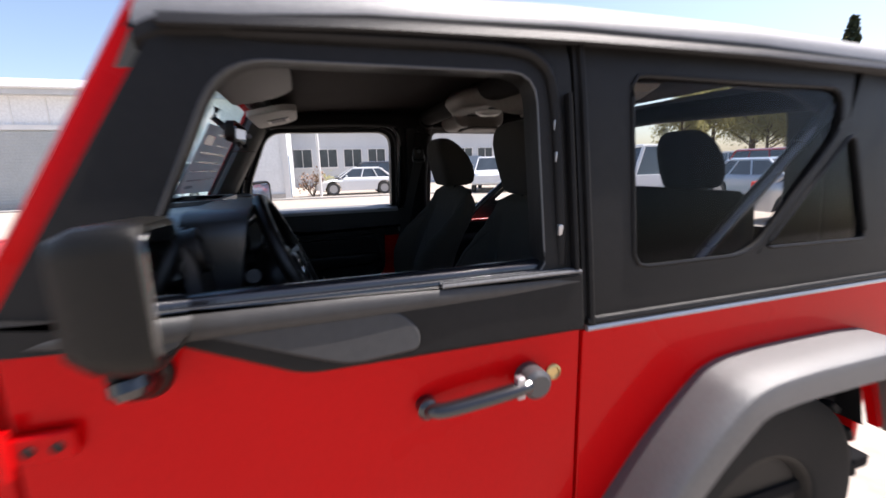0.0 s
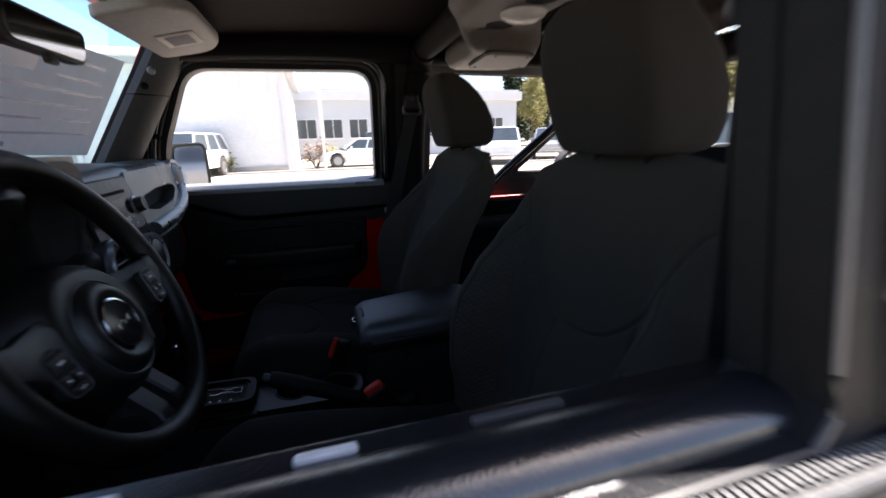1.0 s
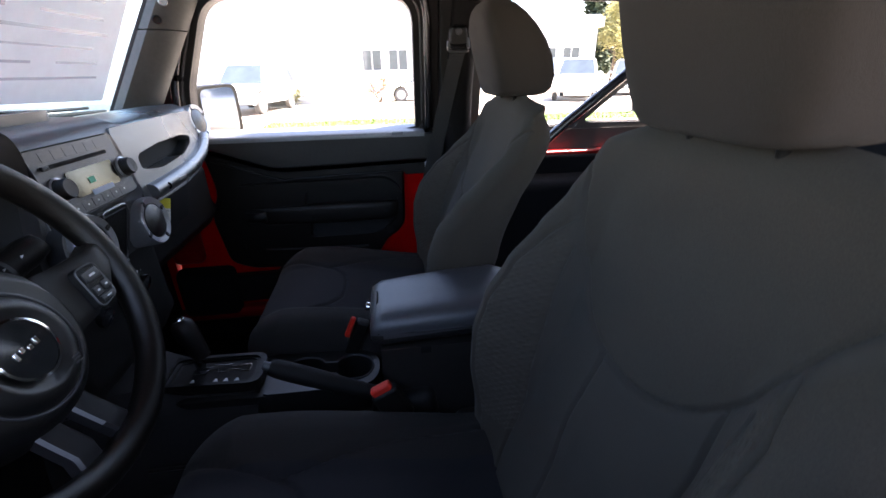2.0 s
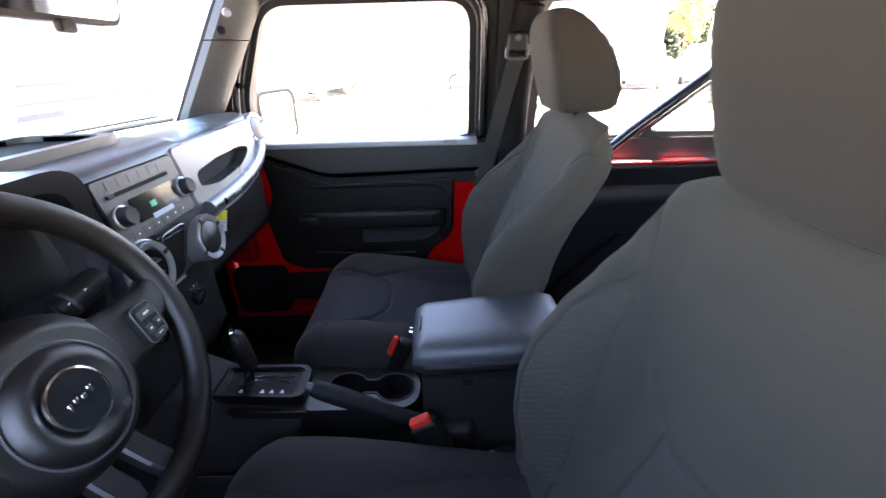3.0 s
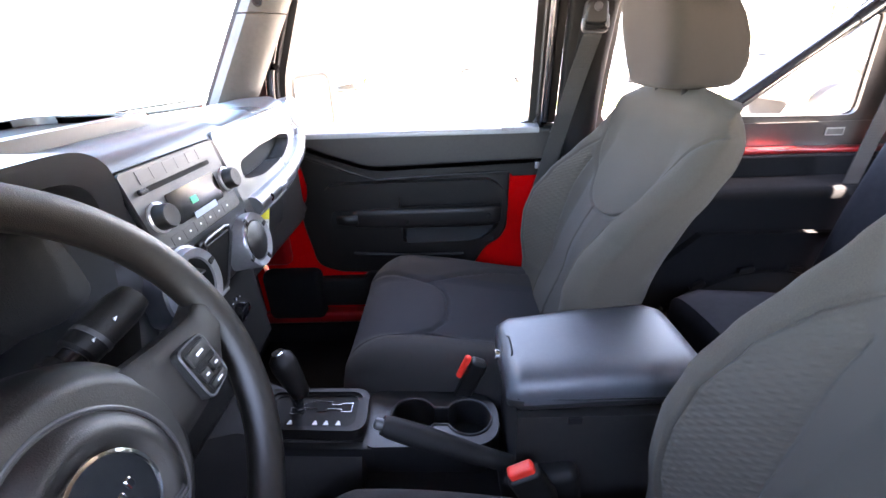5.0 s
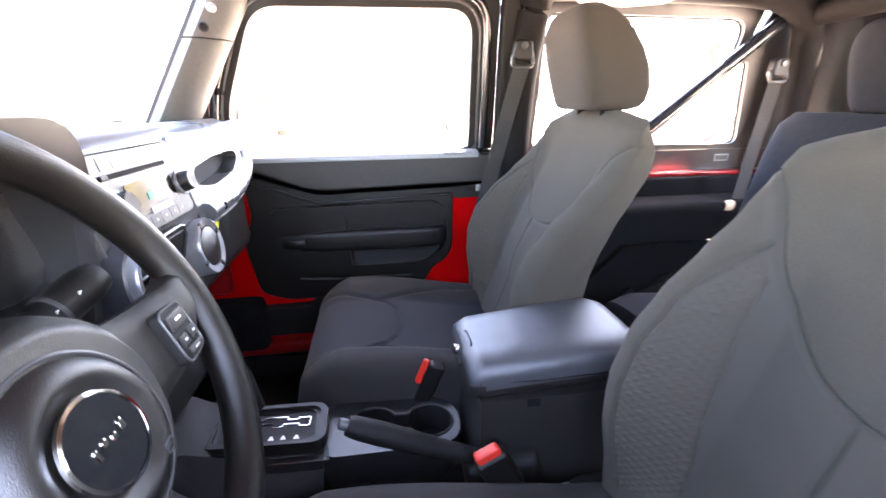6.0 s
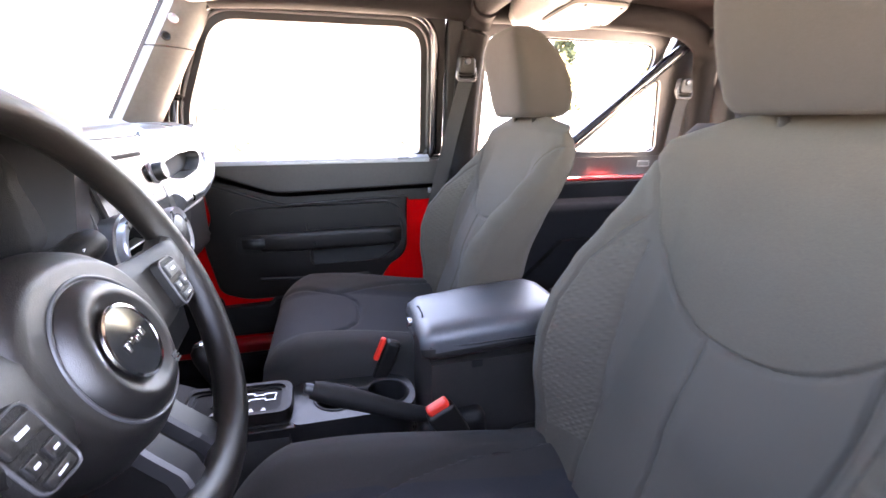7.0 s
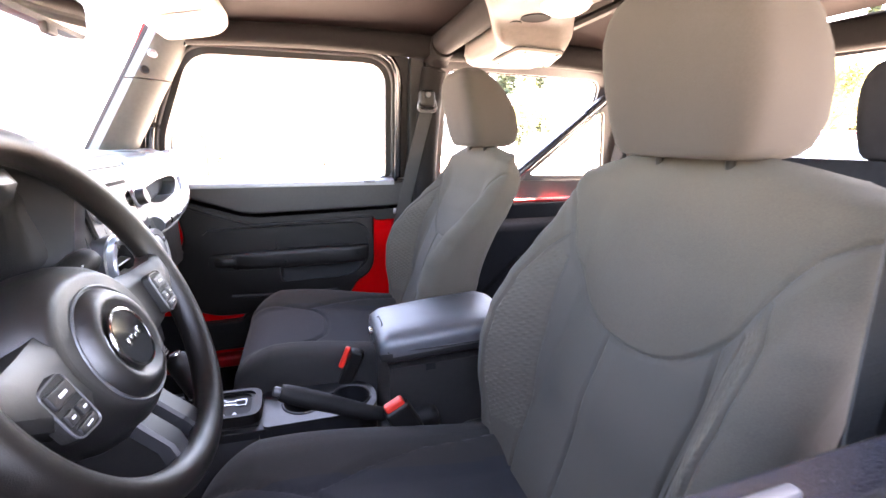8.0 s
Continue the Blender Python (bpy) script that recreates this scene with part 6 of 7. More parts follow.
# hand brake
hb = part("hand_brake", tube(smooth_path([(-0.19, -0.056, 0.785), (-0.28, -0.055, 0.820), (-0.36, -0.055, 0.858), (-0.440, -0.055, 0.896)], 5), 0.017, 14, radii=[0.014, 0.014, 0.014, 0.0145, 0.015, 0.0155, 0.016, 0.0165, 0.017, 0.0175, 0.018, 0.0185, 0.0185, 0.018, 0.017, 0.0145]), SOFTBLACK, con, "black hand brake lever")
part("brake_button", lathe([(0, 0), (0.009, 0), (0.009, 0.010), (0.007, 0.013), (0, 0.013)], 18, axis((-0.440, -0.055, 0.896), (-0.90, 0.0, 0.43))), DARKSATIN, hb, "grey release button")
part("brake_boot", box(-0.19, -0.060, 0.755, 0.13, 0.060, 0.11, 0.02, 3, (0, -8, 0)), SOFTBLACK, hb)
# storage box and padded lid
rings = []
for x, k in ((-0.232, 0.0), (-0.225, 1.0), (0.06, 1.0)):
    rings.append([(x, -0.060, 0.60), (x, -0.062, 0.912), (x, 0.112, 0.912), (x, 0.110, 0.60)])
part("storage_box", loft(rings), BOXPL, con, "black console box", sharp=25)
part("box_notch", box(-0.146, -0.063, 0.905, 0.022, 0.004, 0.014, 0.0015), SOFTBLACK, con)
rings = []
for x, zt, zb, q in ((-0.250, 0.952, 0.925, 0.80), (-0.246, 0.972, 0.916, 0.92), (-0.225, 0.984, 0.908, 0.99), (-0.10, 0.992, 0.912, 1.0), (0.02, 0.994, 0.915, 1.0), (0.048, 0.984, 0.918, 0.95), (0.060, 0.962, 0.93, 0.84)):
    o = []
    for j in range(48):
        a = 2 * math.pi * j / 48
        c, s = math.cos(a), math.sin(a)
        o.append((x, 0.027 + 0.014 * (x + 0.25) / 0.31 + (0.092 + 0.012 * (x + 0.25) / 0.31) * q * math.copysign(abs(c) ** 0.46, c), 0.5 * (zt + zb) + 0.5 * (zt - zb) * math.copysign(abs(s) ** 0.72, s)))
    rings.append(o)
t = loft(rings)
# darker lower faces: plastic lid base, and the sides' weaker light painted in
for f in t.faces:
    f.material_index = 1 if f.calc_center_median().z < 0.943 else 0
lid = part("armrest_lid", t, [ARMREST, BOXPL], con, "padded charcoal vinyl armrest", sharp=60)
part("lid_seam", tube([(x, -0.064 if x > -0.22 else -0.060, 0.948) for x in (-0.235, -0.15, -0.05, 0.03)], 0.002, 6), PLASTIC, lid)
part("lid_latch", prism(rounded([(-0.022, -0.020), (0.022, -0.020), (0.022, 0.018), (-0.022, 0.018)], 0.01, 5), lambda u, v, d: (-0.2475 - d * 0.9 + (v + 0.02) * 0.35, 0.027 + u, 0.958 + v), 0.006, 0.002), ARMREST, lid)
part("latch_outline", tube([(-0.2490 + (v + 0.02) * 0.35, 0.027 + u, 0.958 + v) for u, v in resample(rounded([(-0.027, -0.022), (0.027, -0.022), (0.027, 0.024), (-0.027, 0.024)], 0.012, 5), 40)], 0.0016, 6, loop=True), SOFTBLACK, lid)
part("latch_lock", disc_face(axis((-0.252, 0.030, 0.957), (-1, 0, 0.2)), 0.009, 0.008, 0.002, 20), CHROME, lid, "small metal lock")

# ---- visors, mirror, windscreen sheet ----
for s in (1, -1):
    v = thing("sun_visor", "light grey sun visor folded against the roof" if s > 0 else "driver's sun visor, darkened for the dim cabin", "sun visor", "sun visors")
    o = rounded([(0.14, -0.02), (0.58, -0.02), (0.60, 0.11), (0.52, 0.155), (0.20, 0.155), (0.13, 0.10)], [0.02, 0.03, 0.04, 0.05, 0.05, 0.03], 6)
    # driver's pad takes a darker colour for the dim light on it
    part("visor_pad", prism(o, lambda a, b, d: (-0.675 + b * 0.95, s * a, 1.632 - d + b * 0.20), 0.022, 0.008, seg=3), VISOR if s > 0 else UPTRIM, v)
    part("visor_rod", tube([(-0.668, s * 0.12, 1.640), (-0.668, s * 0.60, 1.640)], 0.005, 8), SOFTBLACK, v)
    if s > 0:
        part("visor_label", box(-0.60, 0.40, 1.6235, 0.085, 0.12, 0.002, 0.0006, rot=(0, -12, 0)), PAPER, v, "white label with printed lines")
        part("label_print", box(-0.60, 0.40, 1.6220, 0.055, 0.09, 0.001, 0, rot=(0, -12, 0)), GREYPRINT, v)
rv = thing("rear_view_mirror", "black rear-view mirror hanging from the windscreen", "car mirror")
part("mirror_shell", prism(rounded([(-0.12, -0.032), (0.12, -0.032), (0.125, 0.026), (-0.125, 0.026)], 0.022, 6), lambda u, v, d: (-0.700 - d * 0.95 + v * 0.1, 0.0 + u * 0.97, 1.547 + v), 0.030, 0.010, seg=3), SOFTBLACK, rv)
part("mirror_glass", prism(rounded([(-0.112, -0.025), (0.112, -0.025), (0.115, 0.020), (-0.115, 0.020)], 0.018, 6), lambda u, v, d: (-0.6985 + d + v * 0.1, u * 0.97, 1.547 + v), 0.002), MIRROR, rv, "mirror glass")
part("mirror_arm", tube([(-0.73, 0, 1.552), (-0.77, 0, 1.59), (xw(1.62) - 0.02, 0, 1.62)], 0.010, 10), SOFTBLACK, rv)
part("dip_lever", box(-0.705, 0.0, 1.510, 0.012, 0.03, 0.018, 0.004), SOFTBLACK, rv)
sheet = thing("window_sticker", "large printed paper sheet stuck inside the windscreen", "paper sheet")
SH = lambda u, v, d: (xw(v) - 0.026 + d, u, v)
part("sheet_paper", prism(rounded([(0.0, 1.362), (0.53, 1.345), (0.535, 1.590), (0.02, 1.575)], 0.004, 2), SH, 0.001), THINPAPER, sheet, "white printed paper")
for k, (u, v, w, h) in enumerate(((0.12, 1.53, 0.12, 0.030), (0.34, 1.555, 0.22, 0.006), (0.36, 1.52, 0.20, 0.005), (0.28, 1.49, 0.42, 0.006), (0.26, 1.46, 0.36, 0.004), (0.16, 1.43, 0.20, 0.005), (0.40, 1.43, 0.14, 0.005), (0.27, 1.40, 0.42, 0.005), (0.12, 1.378, 0.10, 0.010))):
    part("print_bar", prism([(u - w / 2, v - h / 2), (u + w / 2, v - h / 2), (u + w / 2, v + h / 2), (u - w / 2, v + h / 2)], lambda a, b, d: SH(a, b, d + 0.0015), 0.0006), FAINTPRINT, sheet)

# ---- the car park beyond ----
def wall_box(name, x0, x1, y0, y1, z0, z1, mat, par, label="", r=0.0):
    return part(name, box(0.5 * (x0 + x1), 0.5 * (y0 + y1), 0.5 * (z0 + z1), x1 - x0, y1 - y0, z1 - z0, r, 1), mat, par, label)


def window_unit(par, x, y, z, w, h, cols=2, rows=1):
    f = part("window", frame_panel([(-w / 2, -h / 2), (w / 2, -h / 2), (w / 2, h / 2), (-w / 2, h / 2)], [(-w / 2 + 0.07, -h / 2 + 0.07), (w / 2 - 0.07, -h / 2 + 0.07), (w / 2 - 0.07, h / 2 - 0.07), (-w / 2 + 0.07, h / 2 - 0.07)], lambda u, v, d: (x + u, y - d, z + v), 0.08), TRIMW, par, "white framed window")
    wall_box("pane", x - w / 2 + 0.06, x + w / 2 - 0.06, y - 0.03, y - 0.01, z - h / 2 + 0.06, z + h / 2 - 0.06, WINDARK, f)
    for k in range(1, cols):
        wall_box("mullion", x - w / 2 + w * k / cols - 0.025, x - w / 2 + w * k / cols + 0.025, y - 0.06, y - 0.03, z - h / 2 + 0.06, z + h / 2 - 0.06, TRIMW, f)
    wall_box("sill", x - w / 2 - 0.05, x + w / 2 + 0.05, y - 0.14, y - 0.002, z - h / 2 - 0.06, z - h / 2, TRIMW, f)
    return f


ws_b = thing("workshop", "white painted workshop with a grey roller door", "building")
wall_box("wall", -30, -1.3, 20.6, 32, 0, 4.6, SIDING, ws_b, "white painted wall")
rf = part("roof", prism([(20.1, 4.6), (32.3, 4.6), (32.3, 4.9), (26, 6.2), (20.1, 4.9)], lambda u, v, d: (-30.4 + d, u, v), 29.5), ROOFM, ws_b, "pale metal roof")
part("gutter", tube([(-30.4, 20.02, 4.86), (-0.9, 20.02, 4.86)], 0.07, 8), TRIMW, ws_b)
sh = part("roller_door", box(-11.4, 20.56, 1.6, 3.4, 0.08, 3.2, 0.0), SHUTTER, ws_b, "grey roller door")
sl = bmesh.new()
for k in range(26):
    box(-11.4, 20.52, 0.08 + 0.122 * k, 3.3, 0.03, 0.10, 0.008, 1, bm=sl)
part("shutter_slat", sl, SHUTTER, sh)
wall_box("door_frame", -13.3, -13.1, 20.45, 20.59, 0, 3.3, TRIMW, ws_b)
wall_box("door_frame", -9.7, -9.5, 20.45, 20.59, 0, 3.3, TRIMW, ws_b)
wall_box("lintel", -13.3, -9.5, 20.45, 20.59, 3.25, 3.45, TRIMW, ws_b)
wall_box("corner_board", -1.5, -1.25, 20.5, 20.75, 0, 4.6, TRIMW, ws_b)
wall_box("side_door", -1.28, -1.24, 21.4, 22.4, 0, 2.1, BLUEDOOR, ws_b, "blue-grey side door")
wall_box("base_course", -30, -1.505, 20.5, 20.58, 0, 0.25, CONCRETE, ws_b)
for k in range(24):
    wall_box("wall_batten", -29.6 + 1.2 * k, -29.55 + 1.2 * k, 20.57, 20.598, 3.5, 4.6, TRIMW, ws_b)
of = thing("showroom", "pale grey showroom building with a row of windows", "building")
wall_box("wall", -2.2, 17, 34, 46, 0, 4.3, SIDING2, of, "pale wall")
wall_box("fascia", -2.5, 17.3, 33.6, 46.3, 4.3, 5.0, TRIMW, of)
wall_box("roof", -2.3, 17.1, 33.8, 46.2, 5.0, 5.15, ROOFM, of)
for k in range(9):
    window_unit(of, -0.6 + 1.95 * k, 34, 2.2, 1.5, 1.5, 2)
wall_box("entrance", 13.4, 14.6, 33.9, 33.99, 0, 2.2, BLUEDOOR, of)
pole = thing("sign_pole", "tall white pole beside the workshop", "pole")
part("shaft", tube([(0.2, 21.2, 0), (0.2, 21.2, 6.5)], 0.07, 10), TRIMW, pole)

# pale drive, kerb and grass verge
bm = bmesh.new()
box(4, 19.6, 0.01, 60, 0.18, 0.14, 0.03, 2, bm=bm)
tagged(part("kerb", bm, CONCRETE), "pale concrete kerb", "kerb", kind="structure")
bm = bmesh.new()
rg = np.random.RandomState(4)
for k in range(9000):
    x, y = rg.uniform(-3.5, 14), rg.uniform(11.2, 13.2)
    if y > 13.0 - 0.25 * math.sin(x * 1.7):
        continue
    h, a, w = rg.uniform(0.05, 0.14), rg.uniform(0, 6.28), 0.012
    dx, dy = math.cos(a) * w, math.sin(a) * w
    lx, ly = rg.uniform(-0.04, 0.04), rg.uniform(-0.04, 0.04)
    bm.faces.new([bm.verts.new(p) for p in ((x - dx, y - dy, 0), (x + dx, y + dy, 0), (x + lx, y + ly, h))])
tagged(part("grass", bm, GRASS), "thin strip of mown green grass", "grass", kind="stuff")
tagged(part("verge", box(5.25, 12.2, 0.012, 17.6, 2.1, 0.03, 0.01, 1), material("verge_soil", (0.10, 0.15, 0.04), 0.95, vary=0.25, scale=20, bump=0.8, bump_scale=60)), "green grass verge", "verge", kind="structure")


def parked_car(kind, paint, at, turn, label):
    """A parked vehicle: kind 'sedan', 'suv' or 'pickup'. Its nose points to -x before it is turned."""
    c = thing("parked_car", label, "car", "parked cars", at=at)
    c.rotation_euler = (0, 0, radians(turn))
    L, W, H = {"sedan": (4.6, 0.90, 1.45), "suv": (4.8, 0.95, 1.80), "pickup": (5.5, 0.97, 1.85)}[kind]
    belt = {"sedan": 0.92, "suv": 1.10, "pickup": 1.12}[kind]
    low = 0.24 if kind == "sedan" else 0.38
    wr = 0.33 if kind == "sedan" else 0.39
    ax = (-L / 2 + 0.90, L / 2 - 1.0)
    hd = belt - (0.10 if kind == "sedan" else 0.04)
    def zl(x):
        for a in ax:
            if abs(x - a) < wr + 0.07:
                return max(low, math.sqrt((wr + 0.07) ** 2 - (x - a) ** 2) + wr)
        return low
    rings = []
    for k in range(73):
        x = -L / 2 + L * k / 72
        e = min(1.0, min(x + L / 2, L / 2 - x) / 0.35)
        e = math.sqrt(max(0.0, 1 - (1 - e) ** 2))
        w = W * (0.80 + 0.20 * e)
        nose = x < -L / 2 + 1.45
        zt = (hd - 0.16 * (1 - step01((x + L / 2) / 0.9)) if nose else belt) - (0.14 * (1 - e) if not nose else 0.06 * (1 - e))
        zb = min(zl(x) + 0.12 * (1 - e), zt - 0.05)
        zm = max(zb + 0.02, 0.5 * (low + belt) + 0.1)
        rings.append([(x, -w * 0.96, zb), (x, -w, min(zm, zt - 0.02)), (x, -w * 0.97, zt - 0.06 if zt - 0.06 > zb else zt - 0.01), (x, -w * 0.90, zt), (x, 0, zt + 0.02), (x, w * 0.90, zt), (x, w * 0.97, zt - 0.06 if zt - 0.06 > zb else zt - 0.01), (x, w, min(zm, zt - 0.02)), (x, w * 0.96, zb)])
    part("body", loft(rings), paint, c, sharp=50)
    x0, x1, x2, x3 = {"sedan": (-1.05, -0.25, 1.05, 1.75), "suv": (-1.10, -0.45, 2.05, 2.35), "pickup": (-1.15, -0.55, 0.55, 0.80)}[kind]
    def cabin(k, z):
        t = (z - belt) / (H - belt)
        return (x0 + (x1 - x0) * t - k, x3 + (x2 - x3) * t + k, W * (0.90 - 0.18 * t) + k)
    gl = loft([[(cabin(0, z)[0], -cabin(0, z)[2], z), (cabin(0, z)[1], -cabin(0, z)[2], z), (cabin(0, z)[1], cabin(0, z)[2], z), (cabin(0, z)[0], cabin(0, z)[2], z)] for z in (belt - 0.02, H - 0.05)])
    part("glasshouse", gl, WINDARK, c, "dark car windows", sharp=20)
    a = cabin(0.015, H - 0.06)
    rf = loft([[(a[0] + q, -a[2] + q, z), (a[1] - q, -a[2] + q, z), (a[1] - q, a[2] - q, z), (a[0] + q, a[2] - q, z)] for q, z in ((0, H - 0.10), (0, H - 0.05), (0.07, H - 0.01), (0.3, H))])
    part("roof", rf, paint, c)
    for s in (-1, 1):
        for f0, r in ((0.0, 0.035), (0.40, 0.035), (0.72, 0.03), (1.0, 0.05)):
            b0, t0 = cabin(0.005, belt), cabin(0.005, H - 0.08)
            part("pillar", tube([(b0[0] + (b0[1] - b0[0]) * f0, s * b0[2], belt - 0.02), (t0[0] + (t0[1] - t0[0]) * f0, s * t0[2], H - 0.08)], r, 6), paint, c)
        part("door_mirror", box(x0 + 0.35, s * (W + 0.08), belt + 0.06, 0.12, 0.18, 0.13, 0.03), paint, c)
        for x in ax:
            m = axis((x, s * (W - 0.20), wr), (0, s, 0))
            wl = part("wheel", lathe([(wr * 0.62, 0.0), (wr, 0.0), (wr, 0.17), (wr * 0.94, 0.19), (wr * 0.66, 0.19), (wr * 0.64, 0.16)], 32, m), HAZETYRE, c)
            rim = lathe([(wr * 0.66, 0.165), (wr * 0.64, 0.185), (wr * 0.58, 0.15), (wr * 0.2, 0.15), (wr * 0.15, 0.17), (0, 0.17)], 28, m)
            part("rim", rim, SATIN, wl)
        part("headlight", box(-L / 2 + 0.16, s * W * 0.68, hd - 0.20, 0.16, 0.34, 0.13, 0.04, 2), CHROME, c, "clear headlight")
        part("tail_light", box(L / 2 - 0.10, s * W * 0.78, belt - 0.12, 0.12, 0.20, 0.20, 0.03), BUCKLE, c, "red tail light")
    part("grille", box(-L / 2 + 0.06, 0, hd - 0.30, 0.08, W * 0.9, 0.16, 0.03), GLOSS, c)
    part("bumper", box(-L / 2 + 0.03, 0, low + 0.16, 0.10, W * 1.7, 0.18, 0.05), paint, c)
    if kind == "pickup":
        part("bed_rim", box(L / 2 - 0.95, 0, belt + 0.02, 1.8, W * 1.8, 0.05, 0.02), SOFTBLACK, c)
    return c


WHITEP = material("white_car_paint", (0.72, 0.74, 0.76), 0.25, vary=0.02, coat=1.0, fine_vary=0.01)
DARKP = material("dark_grey_car_paint", (0.05, 0.052, 0.06), 0.25, vary=0.05, coat=1.0)
REDP = material("maroon_car_paint", (0.22, 0.012, 0.02), 0.25, vary=0.04, coat=1.0)
BLUEP = material("pale_blue_car_paint", (0.28, 0.36, 0.46), 0.25, vary=0.04, coat=1.0)
SILVERP = material("silver_car_paint", (0.45, 0.46, 0.48), 0.25, metal=0.5, vary=0.04, coat=1.0)
parked_car("sedan", WHITEP, (2.25, 22.3, 0), 0, "white sedan parked by the workshop")
parked_car("suv", DARKP, (3.6, 27.0, 0), 0, "dark grey car parked behind the white sedan")
parked_car("pickup", WHITEP, (9.6, 20.6, 0), 62, "white pickup truck parked on the lot")
parked_car("suv", SILVERP, (13.5, 22.5, 0), 62, "silver car in the parked row")
parked_car("sedan", DARKP, (17.5, 24.5, 0), 62, "dark car in the parked row")
parked_car("suv", WHITEP, (-5.2, 18.2, 0), 80, "white car parked in front of the workshop")
parked_car("sedan", BLUEP, (13.6, 8.0, 0), 80, "pale blue car in the parked row")
parked_car("suv", REDP, (17.0, 9.6, 0), 80, "maroon car in the parked row")
parked_car("sedan", REDP, (12.6, 4.4, 0), 80, "maroon sedan in the parked row")
parked_car("suv", SILVERP, (20.5, 14.0, 0), 70, "silver car further back in the row")
parked_car("sedan", SILVERP, (10.2, 3.4, 0), 95, "silver sedan parked behind the off-road car")
parked_car("suv", SILVERP, (8.6, -0.4, 0), 100, "silver car parked behind the off-road car")
parked_car("sedan", WHITEP, (16.6, 2.0, 0), 85, "white sedan in the parked row")


def off_roader(at):
    """A boxy off-road car, nose to -x, its near side at y = 0."""
    c = thing("parked_off_roader", "white off-road car with black wheel flares parked alongside", "car", "parked cars", at=at)
    W = 1.56
    for y in (-0.10, W - 0.12):
        for x in (0.0, 2.42):
            m = axis((x, y, 0.40), (0, 1, 0))
            wl = part("wheel", lathe([(0.22, 0.0), (0.36, -0.01), (0.39, 0.01), (0.40, 0.06), (0.40, 0.17), (0.39, 0.21), (0.36, 0.23), (0.22, 0.22)], 32, m), HAZETYRE, c)
            part("rim", lathe([(0.23, 0.015), (0.21, 0.045), (0.10, 0.06), (0.07, 0.02), (0, 0.02)], 28, m), SATIN, wl)
    for y0, y1 in ((-0.16, 0.10), (W - 0.10, W + 0.16)):
        for x in (0.0, 2.42):
            arc = [(0.72 * math.cos(a) * (0.82 if math.cos(a) > 0 else 1.0), 0.50 + 0.58 * math.sin(a) ** 0.75) for a in (math.pi * k / 20 for k in range(21))]
            low = [(0.86 * p[0], 0.50 + 0.90 * (p[1] - 0.50)) for p in arc]
            part("wheel_flare", prism(arc + low[::-1], lambda u, v, d: (x + u, y0 + d, v), y1 - y0, 0.012), HAZETYRE, c, "black plastic wheel flare", sharp=40)
    part("hood", loft([[(x, 0.10 + t, 0.72), (x, 0.10 + t, z - 0.06), (x, 0.16 + t, z), (x, W - 0.16 - t, z), (x, W - 0.10 - t, z - 0.06), (x, W - 0.10 - t, 0.72)] for x, z, t in ((-0.42, 1.08, 0.12), (-0.38, 1.12, 0.10), (0.85, 1.20, 0.0))]), WHITEP, c, "white bonnet", sharp=30)
    gr = part("grille", box(-0.45, W / 2, 0.90, 0.06, 1.18, 0.40, 0.03, 2), WHITEP, c)
    for k in range(7):
        part("grille_slot", box(-0.482, W / 2 - 0.24 + 0.08 * k, 0.92, 0.010, 0.045, 0.24, 0.004), SOFTBLACK, gr)
    for y in (W / 2 - 0.46, W / 2 + 0.46):
        part("headlight", lathe([(0, 0.03), (0.06, 0.026), (0.085, 0.01), (0.088, 0.0), (0, 0.0)], 24, axis((-0.48, y, 0.97), (-1, 0, 0))), CHROME, c, "round headlight")
    bu = part("bumper", loft([[(x, 0.5 * W + k * (0.5 * W - 0.02), z) for x, z in ((-0.68, 0.52), (-0.72, 0.56), (-0.72, 0.70), (-0.66, 0.74), (-0.50, 0.74), (-0.50, 0.52))] for k in (-1.0, -0.7, 0.7, 1.0)]), HAZETYRE, c, "black plastic front bumper", sharp=30)
    for y in (0.34, W - 0.34):
        part("fog_lamp", lathe([(0, 0.012), (0.045, 0.010), (0.052, 0.0), (0.066, 0.004), (0.068, -0.01), (0, -0.01)], 24, axis((-0.722, y, 0.63), (-1, 0, 0))), CHROME, bu, "round fog lamp")
    part("tub", loft([[(0.85, 0.02, z), (3.05, 0.02, z), (3.10, 0.10, z), (3.10, W - 0.10, z), (3.05, W - 0.02, z), (0.85, W - 0.02, z)] for z in (0.52, 1.10)]), WHITEP, c, "white body tub", sharp=30)
    for y in (0.01, W - 0.01):
        d = part("door", box(1.36, y, 0.84, 0.96, 0.03, 0.52, 0.012, 2), WHITEP, c)
        part("handle", box(1.72, y - 0.03 if y < 1 else y + 0.03, 1.0, 0.14, 0.03, 0.04, 0.01), SOFTBLACK, d)
    part("cabin", loft([[(0.86 + k * 0.30, 0.05 + k * 0.07, z), (3.06 - k * 0.05, 0.05 + k * 0.07, z), (3.06 - k * 0.05, W - 0.05 - k * 0.07, z), (0.86 + k * 0.30, W - 0.05 - k * 0.07, z)] for k, z in ((0.0, 1.10), (1.0, 1.70), (1.15, 1.78))]), WINDARK, c, "dark car windows", sharp=25)
    part("roof", box(2.12, W / 2, 1.775, 1.95, W - 0.24, 0.07, 0.03, 3), WHITEP, c, "white hard top")
    for y in (0.085, W - 0.085):
        for x0, x1 in ((0.90, 1.17), (1.84, 1.88), (3.03, 2.99)):
            part("pillar", tube([(x0, y - 0.03 if y < 1 else y + 0.03, 1.10), (x1, y + 0.025 if y < 1 else y - 0.025, 1.74)], 0.045, 8), WHITEP, c)
    return c


off_roader((6.0, 6.62, 0))


